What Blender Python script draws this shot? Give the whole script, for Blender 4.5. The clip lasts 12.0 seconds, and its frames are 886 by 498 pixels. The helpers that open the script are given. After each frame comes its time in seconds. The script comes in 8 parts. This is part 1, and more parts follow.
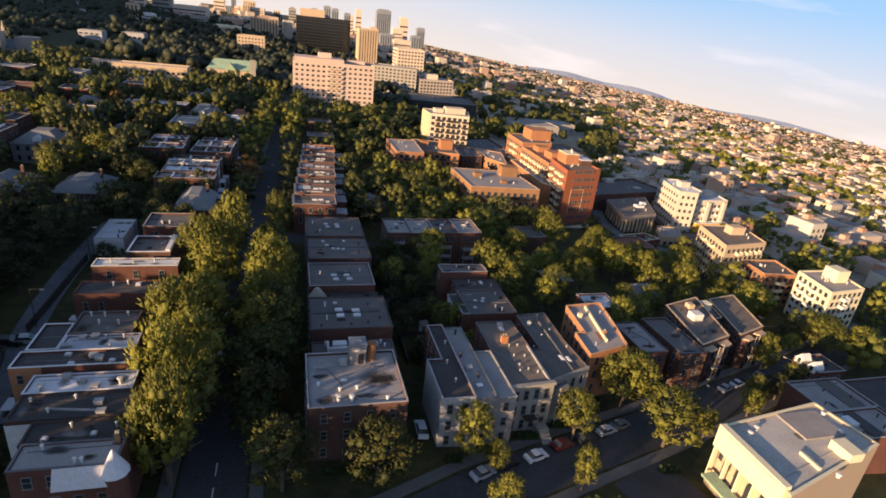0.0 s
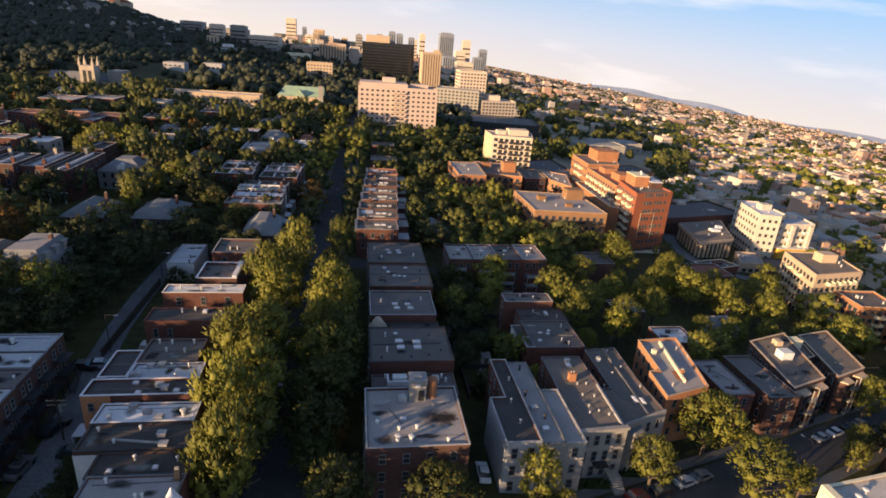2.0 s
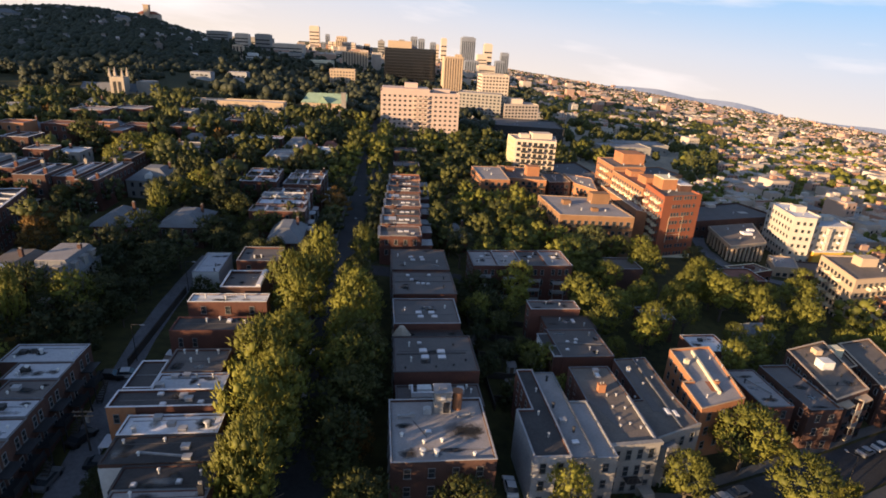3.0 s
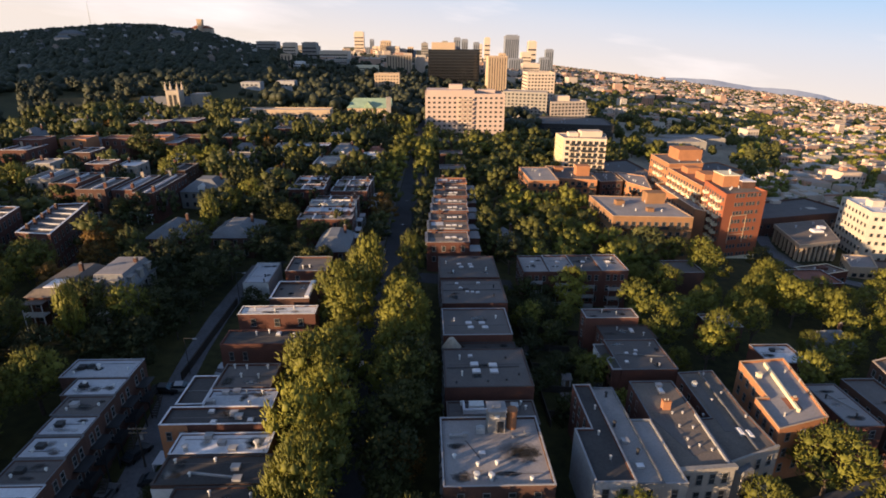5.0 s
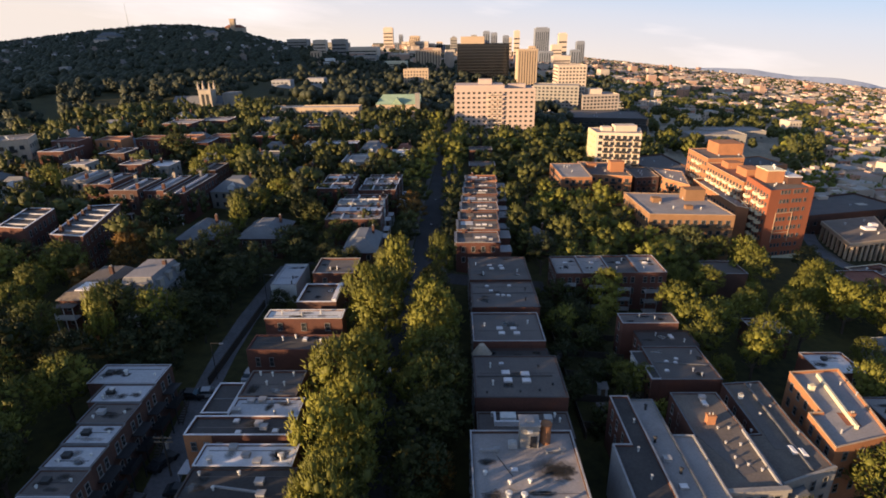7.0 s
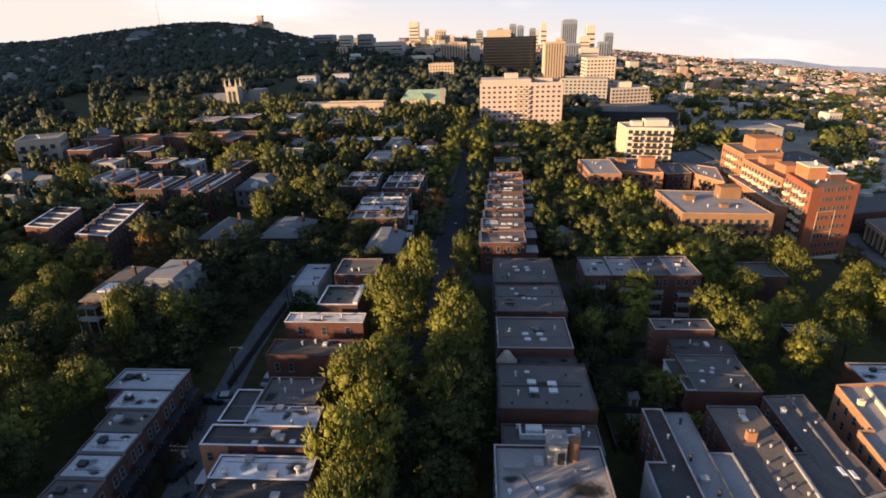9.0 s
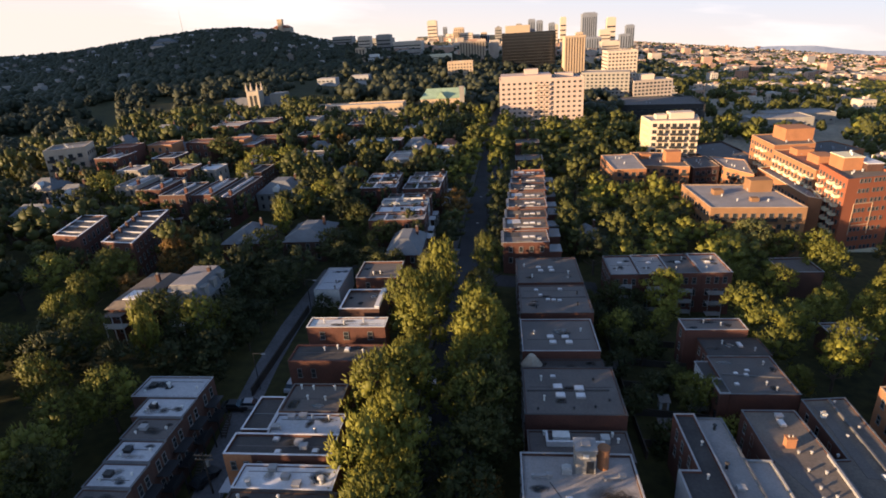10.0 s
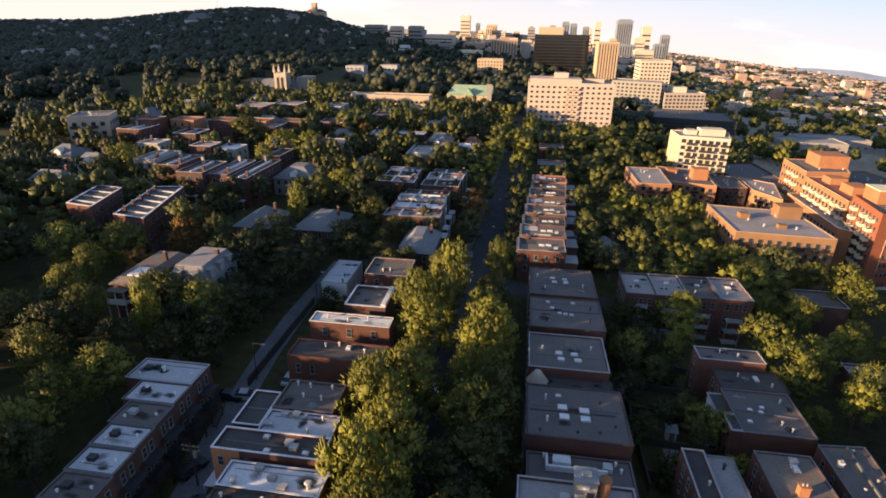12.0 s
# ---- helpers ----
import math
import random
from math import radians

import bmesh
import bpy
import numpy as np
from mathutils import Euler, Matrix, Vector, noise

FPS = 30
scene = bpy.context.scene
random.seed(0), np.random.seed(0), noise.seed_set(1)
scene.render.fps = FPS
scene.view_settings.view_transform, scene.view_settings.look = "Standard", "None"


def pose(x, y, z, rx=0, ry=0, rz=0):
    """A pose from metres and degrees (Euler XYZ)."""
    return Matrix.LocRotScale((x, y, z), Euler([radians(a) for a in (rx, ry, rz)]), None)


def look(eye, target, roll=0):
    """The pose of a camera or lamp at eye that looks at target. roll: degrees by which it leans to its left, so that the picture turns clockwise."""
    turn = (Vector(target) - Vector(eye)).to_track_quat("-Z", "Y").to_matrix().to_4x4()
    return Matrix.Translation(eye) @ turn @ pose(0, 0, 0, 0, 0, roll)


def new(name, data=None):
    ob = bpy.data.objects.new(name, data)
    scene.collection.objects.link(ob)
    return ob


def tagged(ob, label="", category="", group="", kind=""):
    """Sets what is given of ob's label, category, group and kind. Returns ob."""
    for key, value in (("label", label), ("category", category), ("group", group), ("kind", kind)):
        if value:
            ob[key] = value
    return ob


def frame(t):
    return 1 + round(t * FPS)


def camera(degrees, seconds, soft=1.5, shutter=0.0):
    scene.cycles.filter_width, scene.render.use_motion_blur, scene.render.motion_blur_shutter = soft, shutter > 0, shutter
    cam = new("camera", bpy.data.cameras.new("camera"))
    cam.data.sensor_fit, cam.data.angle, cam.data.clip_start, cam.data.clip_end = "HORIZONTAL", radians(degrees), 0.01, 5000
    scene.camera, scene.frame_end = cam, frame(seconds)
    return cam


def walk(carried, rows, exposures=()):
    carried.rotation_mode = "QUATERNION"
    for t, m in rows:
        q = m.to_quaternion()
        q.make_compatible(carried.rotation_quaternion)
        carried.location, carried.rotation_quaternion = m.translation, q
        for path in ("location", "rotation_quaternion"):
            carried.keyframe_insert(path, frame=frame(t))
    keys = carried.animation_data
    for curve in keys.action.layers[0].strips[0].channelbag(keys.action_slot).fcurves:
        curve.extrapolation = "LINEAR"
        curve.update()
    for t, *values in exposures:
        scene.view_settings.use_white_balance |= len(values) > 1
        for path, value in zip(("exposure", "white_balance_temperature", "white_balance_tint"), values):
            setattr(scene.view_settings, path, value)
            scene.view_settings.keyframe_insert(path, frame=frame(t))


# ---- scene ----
cam = camera(78.0, 12.0, soft=1.75)
# seconds, place, heading (left positive), pitch, turn of the picture
ROWS = [
    (0.0, 6.40, -0.05, 60.55, -16.95, -22.12, 6.54),
    (0.5, 6.50, 1.04, 60.77, -14.75, -21.55, 5.91),
    (1.0, 6.57, 2.08, 60.94, -12.98, -21.19, 5.49),
    (1.5, 6.62, 3.08, 61.06, -11.63, -20.97, 5.10),
    (2.0, 6.67, 4.10, 61.13, -10.00, -20.75, 4.54),
    (2.5, 6.69, 5.06, 61.17, -8.91, -20.63, 4.10),
    (3.0, 6.69, 6.03, 61.21, -7.42, -20.52, 3.27),
    (3.5, 6.65, 6.97, 61.27, -6.44, -20.58, 2.94),
    (5.5, 6.44, 11.03, 61.59, -1.18, -20.67, 0.23),
    (6.0, 6.42, 11.99, 61.64, -0.64, -20.88, 0.46),
    (6.5, 6.45, 12.92, 61.67, 0.09, -21.02, -0.10),
    (7.0, 6.49, 13.88, 61.69, 1.05, -21.17, -0.72),
    (9.0, 6.67, 17.71, 61.82, 3.88, -21.68, -1.54),
    (9.5, 6.70, 18.65, 61.87, 4.68, -21.82, -1.97),
    (10.0, 6.71, 19.55, 61.91, 6.40, -21.77, -3.50),
    (10.5, 6.66, 20.40, 61.94, 7.27, -21.82, -3.20),
    (11.0, 6.62, 21.27, 61.98, 6.67, -22.01, -1.04),
    (11.5, 6.55, 22.14, 62.01, 6.82, -22.18, -0.34),
    (12.0, 6.46, 23.07, 62.05, 7.96, -22.22, 0.89),
]
EXPOSURES = ((0.0, 0.56), (3.5, 0.58), (6.0, 0.55), (9.0, 0.66), (12.0, 0.8))
walk(cam, [(t, pose(x, y, z, 90 + pitch, 0, yaw) @ pose(0, 0, 0, 0, 0, turn)) for t, x, y, z, yaw, pitch, turn in ROWS], EXPOSURES)

# ---------------------------------------------------------------- light
SUN_AZ = math.atan2(-0.88, -0.48)      # the sun stands low, behind and to the left of the flight
SUN_EL = radians(9.5)
world = bpy.data.worlds.new("sky")
scene.world = world
world.use_nodes = True
wn, wl = world.node_tree.nodes, world.node_tree.links
wn.clear()


def wnode(kind, **values):
    n = wn.new(kind)
    for k, v in values.items():
        n.inputs[k].default_value = v
    return n


w_out = wnode("ShaderNodeOutputWorld")
w_bg = wnode("ShaderNodeBackground", Strength=0.15)
w_sky = wnode("ShaderNodeTexSky")
w_sky.sky_type, w_sky.sun_disc = "NISHITA", False
w_sky.sun_elevation, w_sky.sun_rotation = SUN_EL, SUN_AZ
w_sky.air_density, w_sky.dust_density, w_sky.ozone_density = 1.0, 1.0, 4.0
w_co = wnode("ShaderNodeTexCoord")
w_turn = wnode("ShaderNodeMapping")
w_turn.inputs["Rotation"].default_value = (radians(1.2), radians(-6.0), 0)   # the land falls away to the river, and its sky line with it
w_str = wnode("ShaderNodeMapping")
w_str.inputs["Scale"].default_value = (1.2, 1.2, 7.0)
w_noise = wnode("ShaderNodeTexNoise", Scale=2.3, Detail=6.0, Roughness=0.55)
w_ramp = wn.new("ShaderNodeValToRGB")
w_ramp.color_ramp.elements[0].position, w_ramp.color_ramp.elements[1].position = 0.52, 0.75
w_mix = wn.new("ShaderNodeMix")
w_mix.data_type = "RGBA"
w_mix.inputs["B"].default_value = (5.5, 4.9, 4.8, 1)
w_fac = wnode("ShaderNodeMath")
w_fac.operation = "MULTIPLY"
w_fac.inputs[1].default_value = 0.7
# evening haze: a pale band all round the sky line, rose below and blue above, with thin streaks of cloud
w_sep = wn.new("ShaderNodeSeparateXYZ")
w_haze = wn.new("ShaderNodeValToRGB")
w_haze.color_ramp.interpolation = "EASE"
w_haze.color_ramp.elements[0].position, w_haze.color_ramp.elements[0].color = 0.0, (1, 1, 1, 1)
w_haze.color_ramp.elements[1].position, w_haze.color_ramp.elements[1].color = 0.45, (0, 0, 0, 1)
w_tone = wn.new("ShaderNodeValToRGB")
w_tone.color_ramp.elements[0].position, w_tone.color_ramp.elements[0].color = 0.0, (1.0, 0.87, 0.79, 1)
w_tone.color_ramp.elements[1].position, w_tone.color_ramp.elements[1].color = 0.17, (0.47, 0.68, 1.0, 1)
w_tone.color_ramp.elements.new(0.08).color = (0.82, 0.82, 0.92, 1)
w_gain = wn.new("ShaderNodeVectorMath")
w_gain.operation = "SCALE"
w_gain.inputs["Scale"].default_value = 4.3
w_mix2 = wn.new("ShaderNodeMix")
w_mix2.data_type = "RGBA"
wl.new(w_co.outputs["Generated"], w_turn.inputs["Vector"])
wl.new(w_turn.outputs["Vector"], w_sky.inputs["Vector"])
wl.new(w_turn.outputs["Vector"], w_sep.inputs["Vector"])
wl.new(w_sep.outputs["Z"], w_haze.inputs["Fac"])
wl.new(w_sep.outputs["Z"], w_tone.inputs["Fac"])
wl.new(w_tone.outputs["Color"], w_gain.inputs[0])
wl.new(w_haze.outputs["Color"], w_mix2.inputs["Factor"])
wl.new(w_sky.outputs["Color"], w_mix2.inputs["A"])
wl.new(w_gain.outputs["Vector"], w_mix2.inputs["B"])
wl.new(w_turn.outputs["Vector"], w_str.inputs["Vector"])
wl.new(w_str.outputs["Vector"], w_noise.inputs["Vector"])
wl.new(w_noise.outputs["Fac"], w_ramp.inputs["Fac"])
wl.new(w_ramp.outputs["Color"], w_fac.inputs[0])
wl.new(w_fac.outputs["Value"], w_mix.inputs["Factor"])
wl.new(w_mix2.outputs["Result"], w_mix.inputs["A"])
wl.new(w_mix.outputs["Result"], w_bg.inputs["Color"])
wl.new(w_bg.outputs["Background"], w_out.inputs["Surface"])

sun = new("sun", bpy.data.lights.new("sun", "SUN"))
sun.data.energy, sun.data.angle, sun.data.color = 8.4, radians(0.6), (1.0, 0.665, 0.37)
to_sun = Vector((math.sin(SUN_AZ) * math.cos(SUN_EL), math.cos(SUN_AZ) * math.cos(SUN_EL), math.sin(SUN_EL)))
sun.matrix_world = look(to_sun * 300, (0, 0, 0))

# ---------------------------------------------------------------- materials


def material(name, colour, rough=0.8, spread=0.25, grain=0.6, stain=6.0, metal=0.0, bump=0.3, vary=0.0, warm=0.0, spec=0.3):
    """A painted or mineral surface: base colour broken by stains and grain, and a little by object."""
    m = bpy.data.materials.new(name)
    m.use_nodes = True
    n, l = m.node_tree.nodes, m.node_tree.links
    bsdf = n["Principled BSDF"]
    bsdf.inputs["Roughness"].default_value = rough
    bsdf.inputs["Metallic"].default_value = metal
    bsdf.inputs["Specular IOR Level"].default_value = spec
    co = n.new("ShaderNodeNewGeometry")
    big, fine = n.new("ShaderNodeTexNoise"), n.new("ShaderNodeTexNoise")
    big.inputs["Scale"].default_value, big.inputs["Detail"].default_value = 1 / stain, 5
    fine.inputs["Scale"].default_value, fine.inputs["Detail"].default_value = 1 / grain, 4
    l.new(co.outputs["Position"], big.inputs["Vector"])
    l.new(co.outputs["Position"], fine.inputs["Vector"])
    add = n.new("ShaderNodeMath")
    add.operation = "ADD"
    l.new(big.outputs["Fac"], add.inputs[0])
    l.new(fine.outputs["Fac"], add.inputs[1])
    total = add.outputs["Value"]
    if vary:
        info = n.new("ShaderNodeObjectInfo")
        mul = n.new("ShaderNodeMath")
        mul.operation = "MULTIPLY_ADD"
        mul.inputs[1].default_value = vary
        l.new(info.outputs["Random"], mul.inputs[0])
        l.new(total, mul.inputs[2])
        total = mul.outputs["Value"]
    rng = n.new("ShaderNodeMapRange")
    rng.inputs["From Min"].default_value, rng.inputs["From Max"].default_value = 0.65, 1.35 + vary
    l.new(total, rng.inputs["Value"])
    mix = n.new("ShaderNodeMix")
    mix.data_type = "RGBA"
    c = Vector(colour)
    lo, hi = c * (1 - spread), c * (1 + spread)
    hi.x, hi.z = hi.x * (1 + warm), hi.z * (1 - warm)
    mix.inputs["A"].default_value, mix.inputs["B"].default_value = (*lo, 1), (*hi, 1)
    l.new(rng.outputs["Result"], mix.inputs["Factor"])
    l.new(mix.outputs["Result"], bsdf.inputs["Base Color"])
    if bump:
        b = n.new("ShaderNodeBump")
        b.inputs["Strength"].default_value, b.inputs["Distance"].default_value = bump, 0.03
        l.new(fine.outputs["Fac"], b.inputs["Height"])
        l.new(b.outputs["Normal"], bsdf.inputs["Normal"])
    return m


def islands(name, colours, rough=0.85, spec=0.2):
    """Many joined pieces, each with its own shade out of a few base colours."""
    m = bpy.data.materials.new(name)
    m.use_nodes = True
    n, l = m.node_tree.nodes, m.node_tree.links
    bsdf = n["Principled BSDF"]
    bsdf.inputs["Roughness"].default_value = rough
    bsdf.inputs["Specular IOR Level"].default_value = spec
    geo = n.new("ShaderNodeNewGeometry")
    ramp = n.new("ShaderNodeValToRGB")
    ramp.color_ramp.interpolation = "CONSTANT"
    els = ramp.color_ramp.elements
    while len(els) < len(colours):
        els.new(0.5)
    for i, c in enumerate(colours):
        els[i].position, els[i].color = i / len(colours), (*c, 1)
    l.new(geo.outputs["Random Per Island"], ramp.inputs["Fac"])
    noise_n = n.new("ShaderNodeTexNoise")
    noise_n.inputs["Scale"].default_value = 0.12
    l.new(geo.outputs["Position"], noise_n.inputs["Vector"])
    hsv = n.new("ShaderNodeHueSaturation")
    rng = n.new("ShaderNodeMapRange")
    rng.inputs["From Min"].default_value, rng.inputs["From Max"].default_value = 0.3, 0.7
    rng.inputs["To Min"].default_value, rng.inputs["To Max"].default_value = 0.92, 1.08
    l.new(noise_n.outputs["Fac"], rng.inputs["Value"])
    l.new(rng.outputs["Result"], hsv.inputs["Value"])
    l.new(ramp.outputs["Color"], hsv.inputs["Color"])
    l.new(hsv.outputs["Color"], bsdf.inputs["Base Color"])
    return m


def leaf_material(name, dark, light, rough=0.55):
    """Foliage: every leaf clump its own shade, every tree its own lean to yellow."""
    m = bpy.data.materials.new(name)
    m.use_nodes = True
    n, l = m.node_tree.nodes, m.node_tree.links
    bsdf = n["Principled BSDF"]
    bsdf.inputs["Roughness"].default_value = rough
    bsdf.inputs["Specular IOR Level"].default_value = 0.2
    geo, info = n.new("ShaderNodeNewGeometry"), n.new("ShaderNodeObjectInfo")
    broad = n.new("ShaderNodeTexNoise")
    broad.inputs["Scale"].default_value, broad.inputs["Detail"].default_value = 0.11, 1.5
    l.new(geo.outputs["Position"], broad.inputs["Vector"])
    rng = n.new("ShaderNodeMapRange")
    rng.inputs["From Min"].default_value, rng.inputs["From Max"].default_value = 0.3, 0.7
    rng.inputs["To Max"].default_value = 0.42
    l.new(broad.outputs["Fac"], rng.inputs["Value"])
    mul = n.new("ShaderNodeMath")
    mul.operation = "MULTIPLY_ADD"
    mul.inputs[1].default_value = 0.16
    mul2 = n.new("ShaderNodeMath")
    mul2.operation = "MULTIPLY_ADD"
    mul2.inputs[1].default_value = 0.3
    l.new(info.outputs["Random"], mul2.inputs[0])
    l.new(rng.outputs["Result"], mul2.inputs[2])
    l.new(geo.outputs["Random Per Island"], mul.inputs[0])
    l.new(mul2.outputs["Value"], mul.inputs[2])
    mix = n.new("ShaderNodeMix")
    mix.data_type = "RGBA"
    mix.inputs["A"].default_value, mix.inputs["B"].default_value = (*dark, 1), (*light, 1)
    l.new(mul.outputs["Value"], mix.inputs["Factor"])
    l.new(mix.outputs["Result"], bsdf.inputs["Base Color"])
    thin, both = n.new("ShaderNodeBsdfTranslucent"), n.new("ShaderNodeMixShader")
    both.inputs["Fac"].default_value = 0.22
    l.new(mix.outputs["Result"], thin.inputs["Color"])
    l.new(bsdf.outputs["BSDF"], both.inputs[1])
    l.new(thin.outputs["BSDF"], both.inputs[2])
    l.new(both.outputs["Shader"], n["Material Output"].inputs["Surface"])
    return m


def glass_material(name, tint=(0.03, 0.035, 0.04), rough=0.08):
    m = bpy.data.materials.new(name)
    m.use_nodes = True
    b = m.node_tree.nodes["Principled BSDF"]
    b.inputs["Base Color"].default_value = (*tint, 1)
    b.inputs["Roughness"].default_value = rough
    b.inputs["Specular IOR Level"].default_value = 0.6
    return m


BRICK = material("red_brick", (0.098, 0.045, 0.036), 0.9, 0.3, 0.25, 3, vary=0.3, warm=0.1)
BRICK_DARK = material("brown_brick", (0.085, 0.048, 0.040), 0.9, 0.3, 0.25, 3, vary=0.3, warm=0.1)
BRICK_ORANGE = material("orange_brick", (0.31, 0.145, 0.075), 0.9, 0.25, 0.25, 4, vary=0.2, warm=0.05)
BRICK_RED_TALL = material("tower_red_brick", (0.27, 0.088, 0.045), 0.9, 0.07, 0.4, 5, vary=0.1)
BRICK_BUFF = material("buff_brick", (0.45, 0.345, 0.245), 0.9, 0.07, 0.4, 5, vary=0.15)
CONCRETE = material("beige_concrete", (0.55, 0.45, 0.36), 0.85, 0.07, 0.6, 9, vary=0.1)
CREAM = material("cream_render", (0.62, 0.56, 0.4), 0.85, 0.07, 0.6, 6, vary=0.1)
WHITE = material("white_paint", (0.58, 0.575, 0.56), 0.7, 0.14, 0.5, 4, vary=0.15)
TAN_TRIM = material("tan_trim", (0.42, 0.3, 0.2), 0.8, 0.15, 0.5, 4)
STONE = material("grey_limestone", (0.262, 0.245, 0.225), 0.9, 0.22, 0.4, 3, vary=0.2)
ROOF_DARK = material("dark_gravel_roof", (0.062, 0.057, 0.056), 0.95, 0.4, 0.35, 3.5, vary=0.5)
ROOF_GREY = material("grey_membrane_roof", (0.122, 0.108, 0.103), 0.9, 0.35, 0.3, 4, vary=0.5)
ROOF_LIGHT = material("light_grey_roof", (0.265, 0.245, 0.24), 0.85, 0.28, 0.3, 4, vary=0.3)
ROOF_WHITE = material("white_membrane_roof", (0.6, 0.59, 0.61), 0.7, 0.2, 0.3, 3, vary=0.2)
ROOF_PALE = material("sunlit_pale_roof", (0.40, 0.375, 0.345), 0.85, 0.22, 0.4, 5)
ROOF_COOL = material("cool_pale_membrane", (0.41, 0.415, 0.44), 0.85, 0.25, 0.4, 4, vary=0.25)
ROOF_BROWN = material("brown_gravel_roof", (0.155, 0.13, 0.112), 0.95, 0.35, 0.35, 3.0, vary=0.3)
ROOF_TILE = material("red_roof_tile", (0.22, 0.09, 0.06), 0.85, 0.3, 0.3, 3)
SLATE = material("grey_slate", (0.15, 0.155, 0.165), 0.75, 0.35, 0.3, 2, vary=0.4)
COPPER = material("green_copper", (0.27, 0.37, 0.26), 0.7, 0.2, 0.6, 5)
COPING = material("white_metal_coping", (0.29, 0.285, 0.29), 0.6, 0.3, 0.6, 2.5, vary=0.4)
TRIM = material("greyed_white_trim", (0.19, 0.185, 0.18), 0.6, 0.2, 0.5, 3, vary=0.4)
COPING_DARK = material("dark_metal_coping", (0.12, 0.12, 0.125), 0.5, 0.3, 0.6, 2.5)
METAL = material("galvanised_metal", (0.42, 0.42, 0.42), 0.6, 0.2, 0.3, 2, metal=0.25)
PALE_RENDER = material("pale_grey_render", (0.33, 0.33, 0.34), 0.85, 0.2, 0.5, 4)
DARK = material("black_metal", (0.03, 0.03, 0.032), 0.5, 0.3, 0.3, 2)
WOOD = material("weathered_wood", (0.2, 0.14, 0.09), 0.85, 0.3, 0.2, 2)
DARK_WOOD = material("dark_wood", (0.06, 0.05, 0.042), 0.9, 0.3, 0.2, 2)
ASPHALT = material("asphalt", (0.05, 0.05, 0.053), 0.95, 0.3, 0.5, 6)
LANE_TOP = material("worn_grey_asphalt", (0.135, 0.135, 0.142), 0.95, 0.3, 0.5, 5)
PAVING = material("concrete_pavement", (0.115, 0.11, 0.104), 0.95, 0.2, 0.6, 4)
LINE = material("road_paint", (0.6, 0.6, 0.57), 0.7, 0.2, 0.4, 2)
GRASS = material("ground_cover", (0.035, 0.042, 0.018), 1.0, 0.55, 2.0, 30, bump=0.6, warm=0.3)
LEAF_PALE = leaf_material("willow_leaves", (0.09, 0.095, 0.035), (0.3, 0.3, 0.1))
HEDGE = leaf_material("hedge_leaves", (0.012, 0.026, 0.008), (0.05, 0.075, 0.02))
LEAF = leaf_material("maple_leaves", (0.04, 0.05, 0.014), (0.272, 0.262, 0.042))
# dark and olive leaves also paint shade on trees out of the sun
LEAF_DARK = leaf_material("dark_shaded_leaves", (0.018, 0.024, 0.01), (0.078, 0.082, 0.026))
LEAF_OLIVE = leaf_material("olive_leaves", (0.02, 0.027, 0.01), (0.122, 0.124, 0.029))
LEAF_RUST = leaf_material("turning_leaves", (0.06, 0.04, 0.008), (0.25, 0.13, 0.03))
# streets and dry lawns, paled to stand in for haze over the plain
PLAIN = material("hazed_streets_and_dry_lawns", (0.27, 0.24, 0.19), 1.0, 0.4, 3.0, 40, bump=0.3, warm=0.1)
SANDSTONE = material("tan_sandstone", (0.4, 0.34, 0.27), 0.9, 0.2, 0.5, 5)
BARK = material("bark", (0.09, 0.07, 0.055), 0.95, 0.35, 0.15, 1.5)


def stain_material(name, colour, strength):
    """A soft-edged stain that thins out towards its rim."""
    m = material(name, colour, 0.95, 0.3, 0.3, 2, bump=0)
    n, l = m.node_tree.nodes, m.node_tree.links
    co, off, ln = n.new("ShaderNodeTexCoord"), n.new("ShaderNodeVectorMath"), n.new("ShaderNodeVectorMath")
    off.operation, ln.operation = "SUBTRACT", "LENGTH"
    off.inputs[1].default_value = (0.5, 0.5, 0.5)
    cut = n.new("ShaderNodeVectorMath")
    cut.operation = "MULTIPLY"
    cut.inputs[1].default_value = (1, 1, 0)
    l.new(co.outputs["Generated"], off.inputs[0])
    l.new(off.outputs["Vector"], cut.inputs[0])
    l.new(cut.outputs["Vector"], ln.inputs[0])
    geo, nz = n.new("ShaderNodeNewGeometry"), n.new("ShaderNodeTexNoise")
    nz.inputs["Scale"].default_value, nz.inputs["Detail"].default_value = 0.9, 5
    l.new(geo.outputs["Position"], nz.inputs["Vector"])
    add = n.new("ShaderNodeMath")
    add.operation = "MULTIPLY_ADD"
    add.inputs[1].default_value = 0.55
    l.new(nz.outputs["Fac"], add.inputs[0])
    l.new(ln.outputs["Value"], add.inputs[2])
    rng = n.new("ShaderNodeMapRange")
    rng.inputs["From Min"].default_value, rng.inputs["From Max"].default_value = 0.3, 0.68
    rng.inputs["To Min"].default_value, rng.inputs["To Max"].default_value = strength, 0.0
    l.new(add.outputs["Value"], rng.inputs["Value"])
    l.new(rng.outputs["Result"], n["Principled BSDF"].inputs["Alpha"])
    return m


SOOT = stain_material("soot_stain", (0.02, 0.02, 0.021), 0.9)
DAMP = stain_material("damp_stain", (0.05, 0.047, 0.045), 0.7)
DUST = stain_material("pale_dust", (0.3, 0.28, 0.27), 0.5)
GLASS = glass_material("window_glass")
GLASS_BLACK = glass_material("black_curtain_wall", (0.012, 0.013, 0.015), 0.12)

# ---------------------------------------------------------------- ground shape
SLOPE = 0.1051                          # the quarter lies on a hillside that falls to the right


def shelf(x):
    """Height of the plane on which the streets lie."""
    return -SLOPE * x


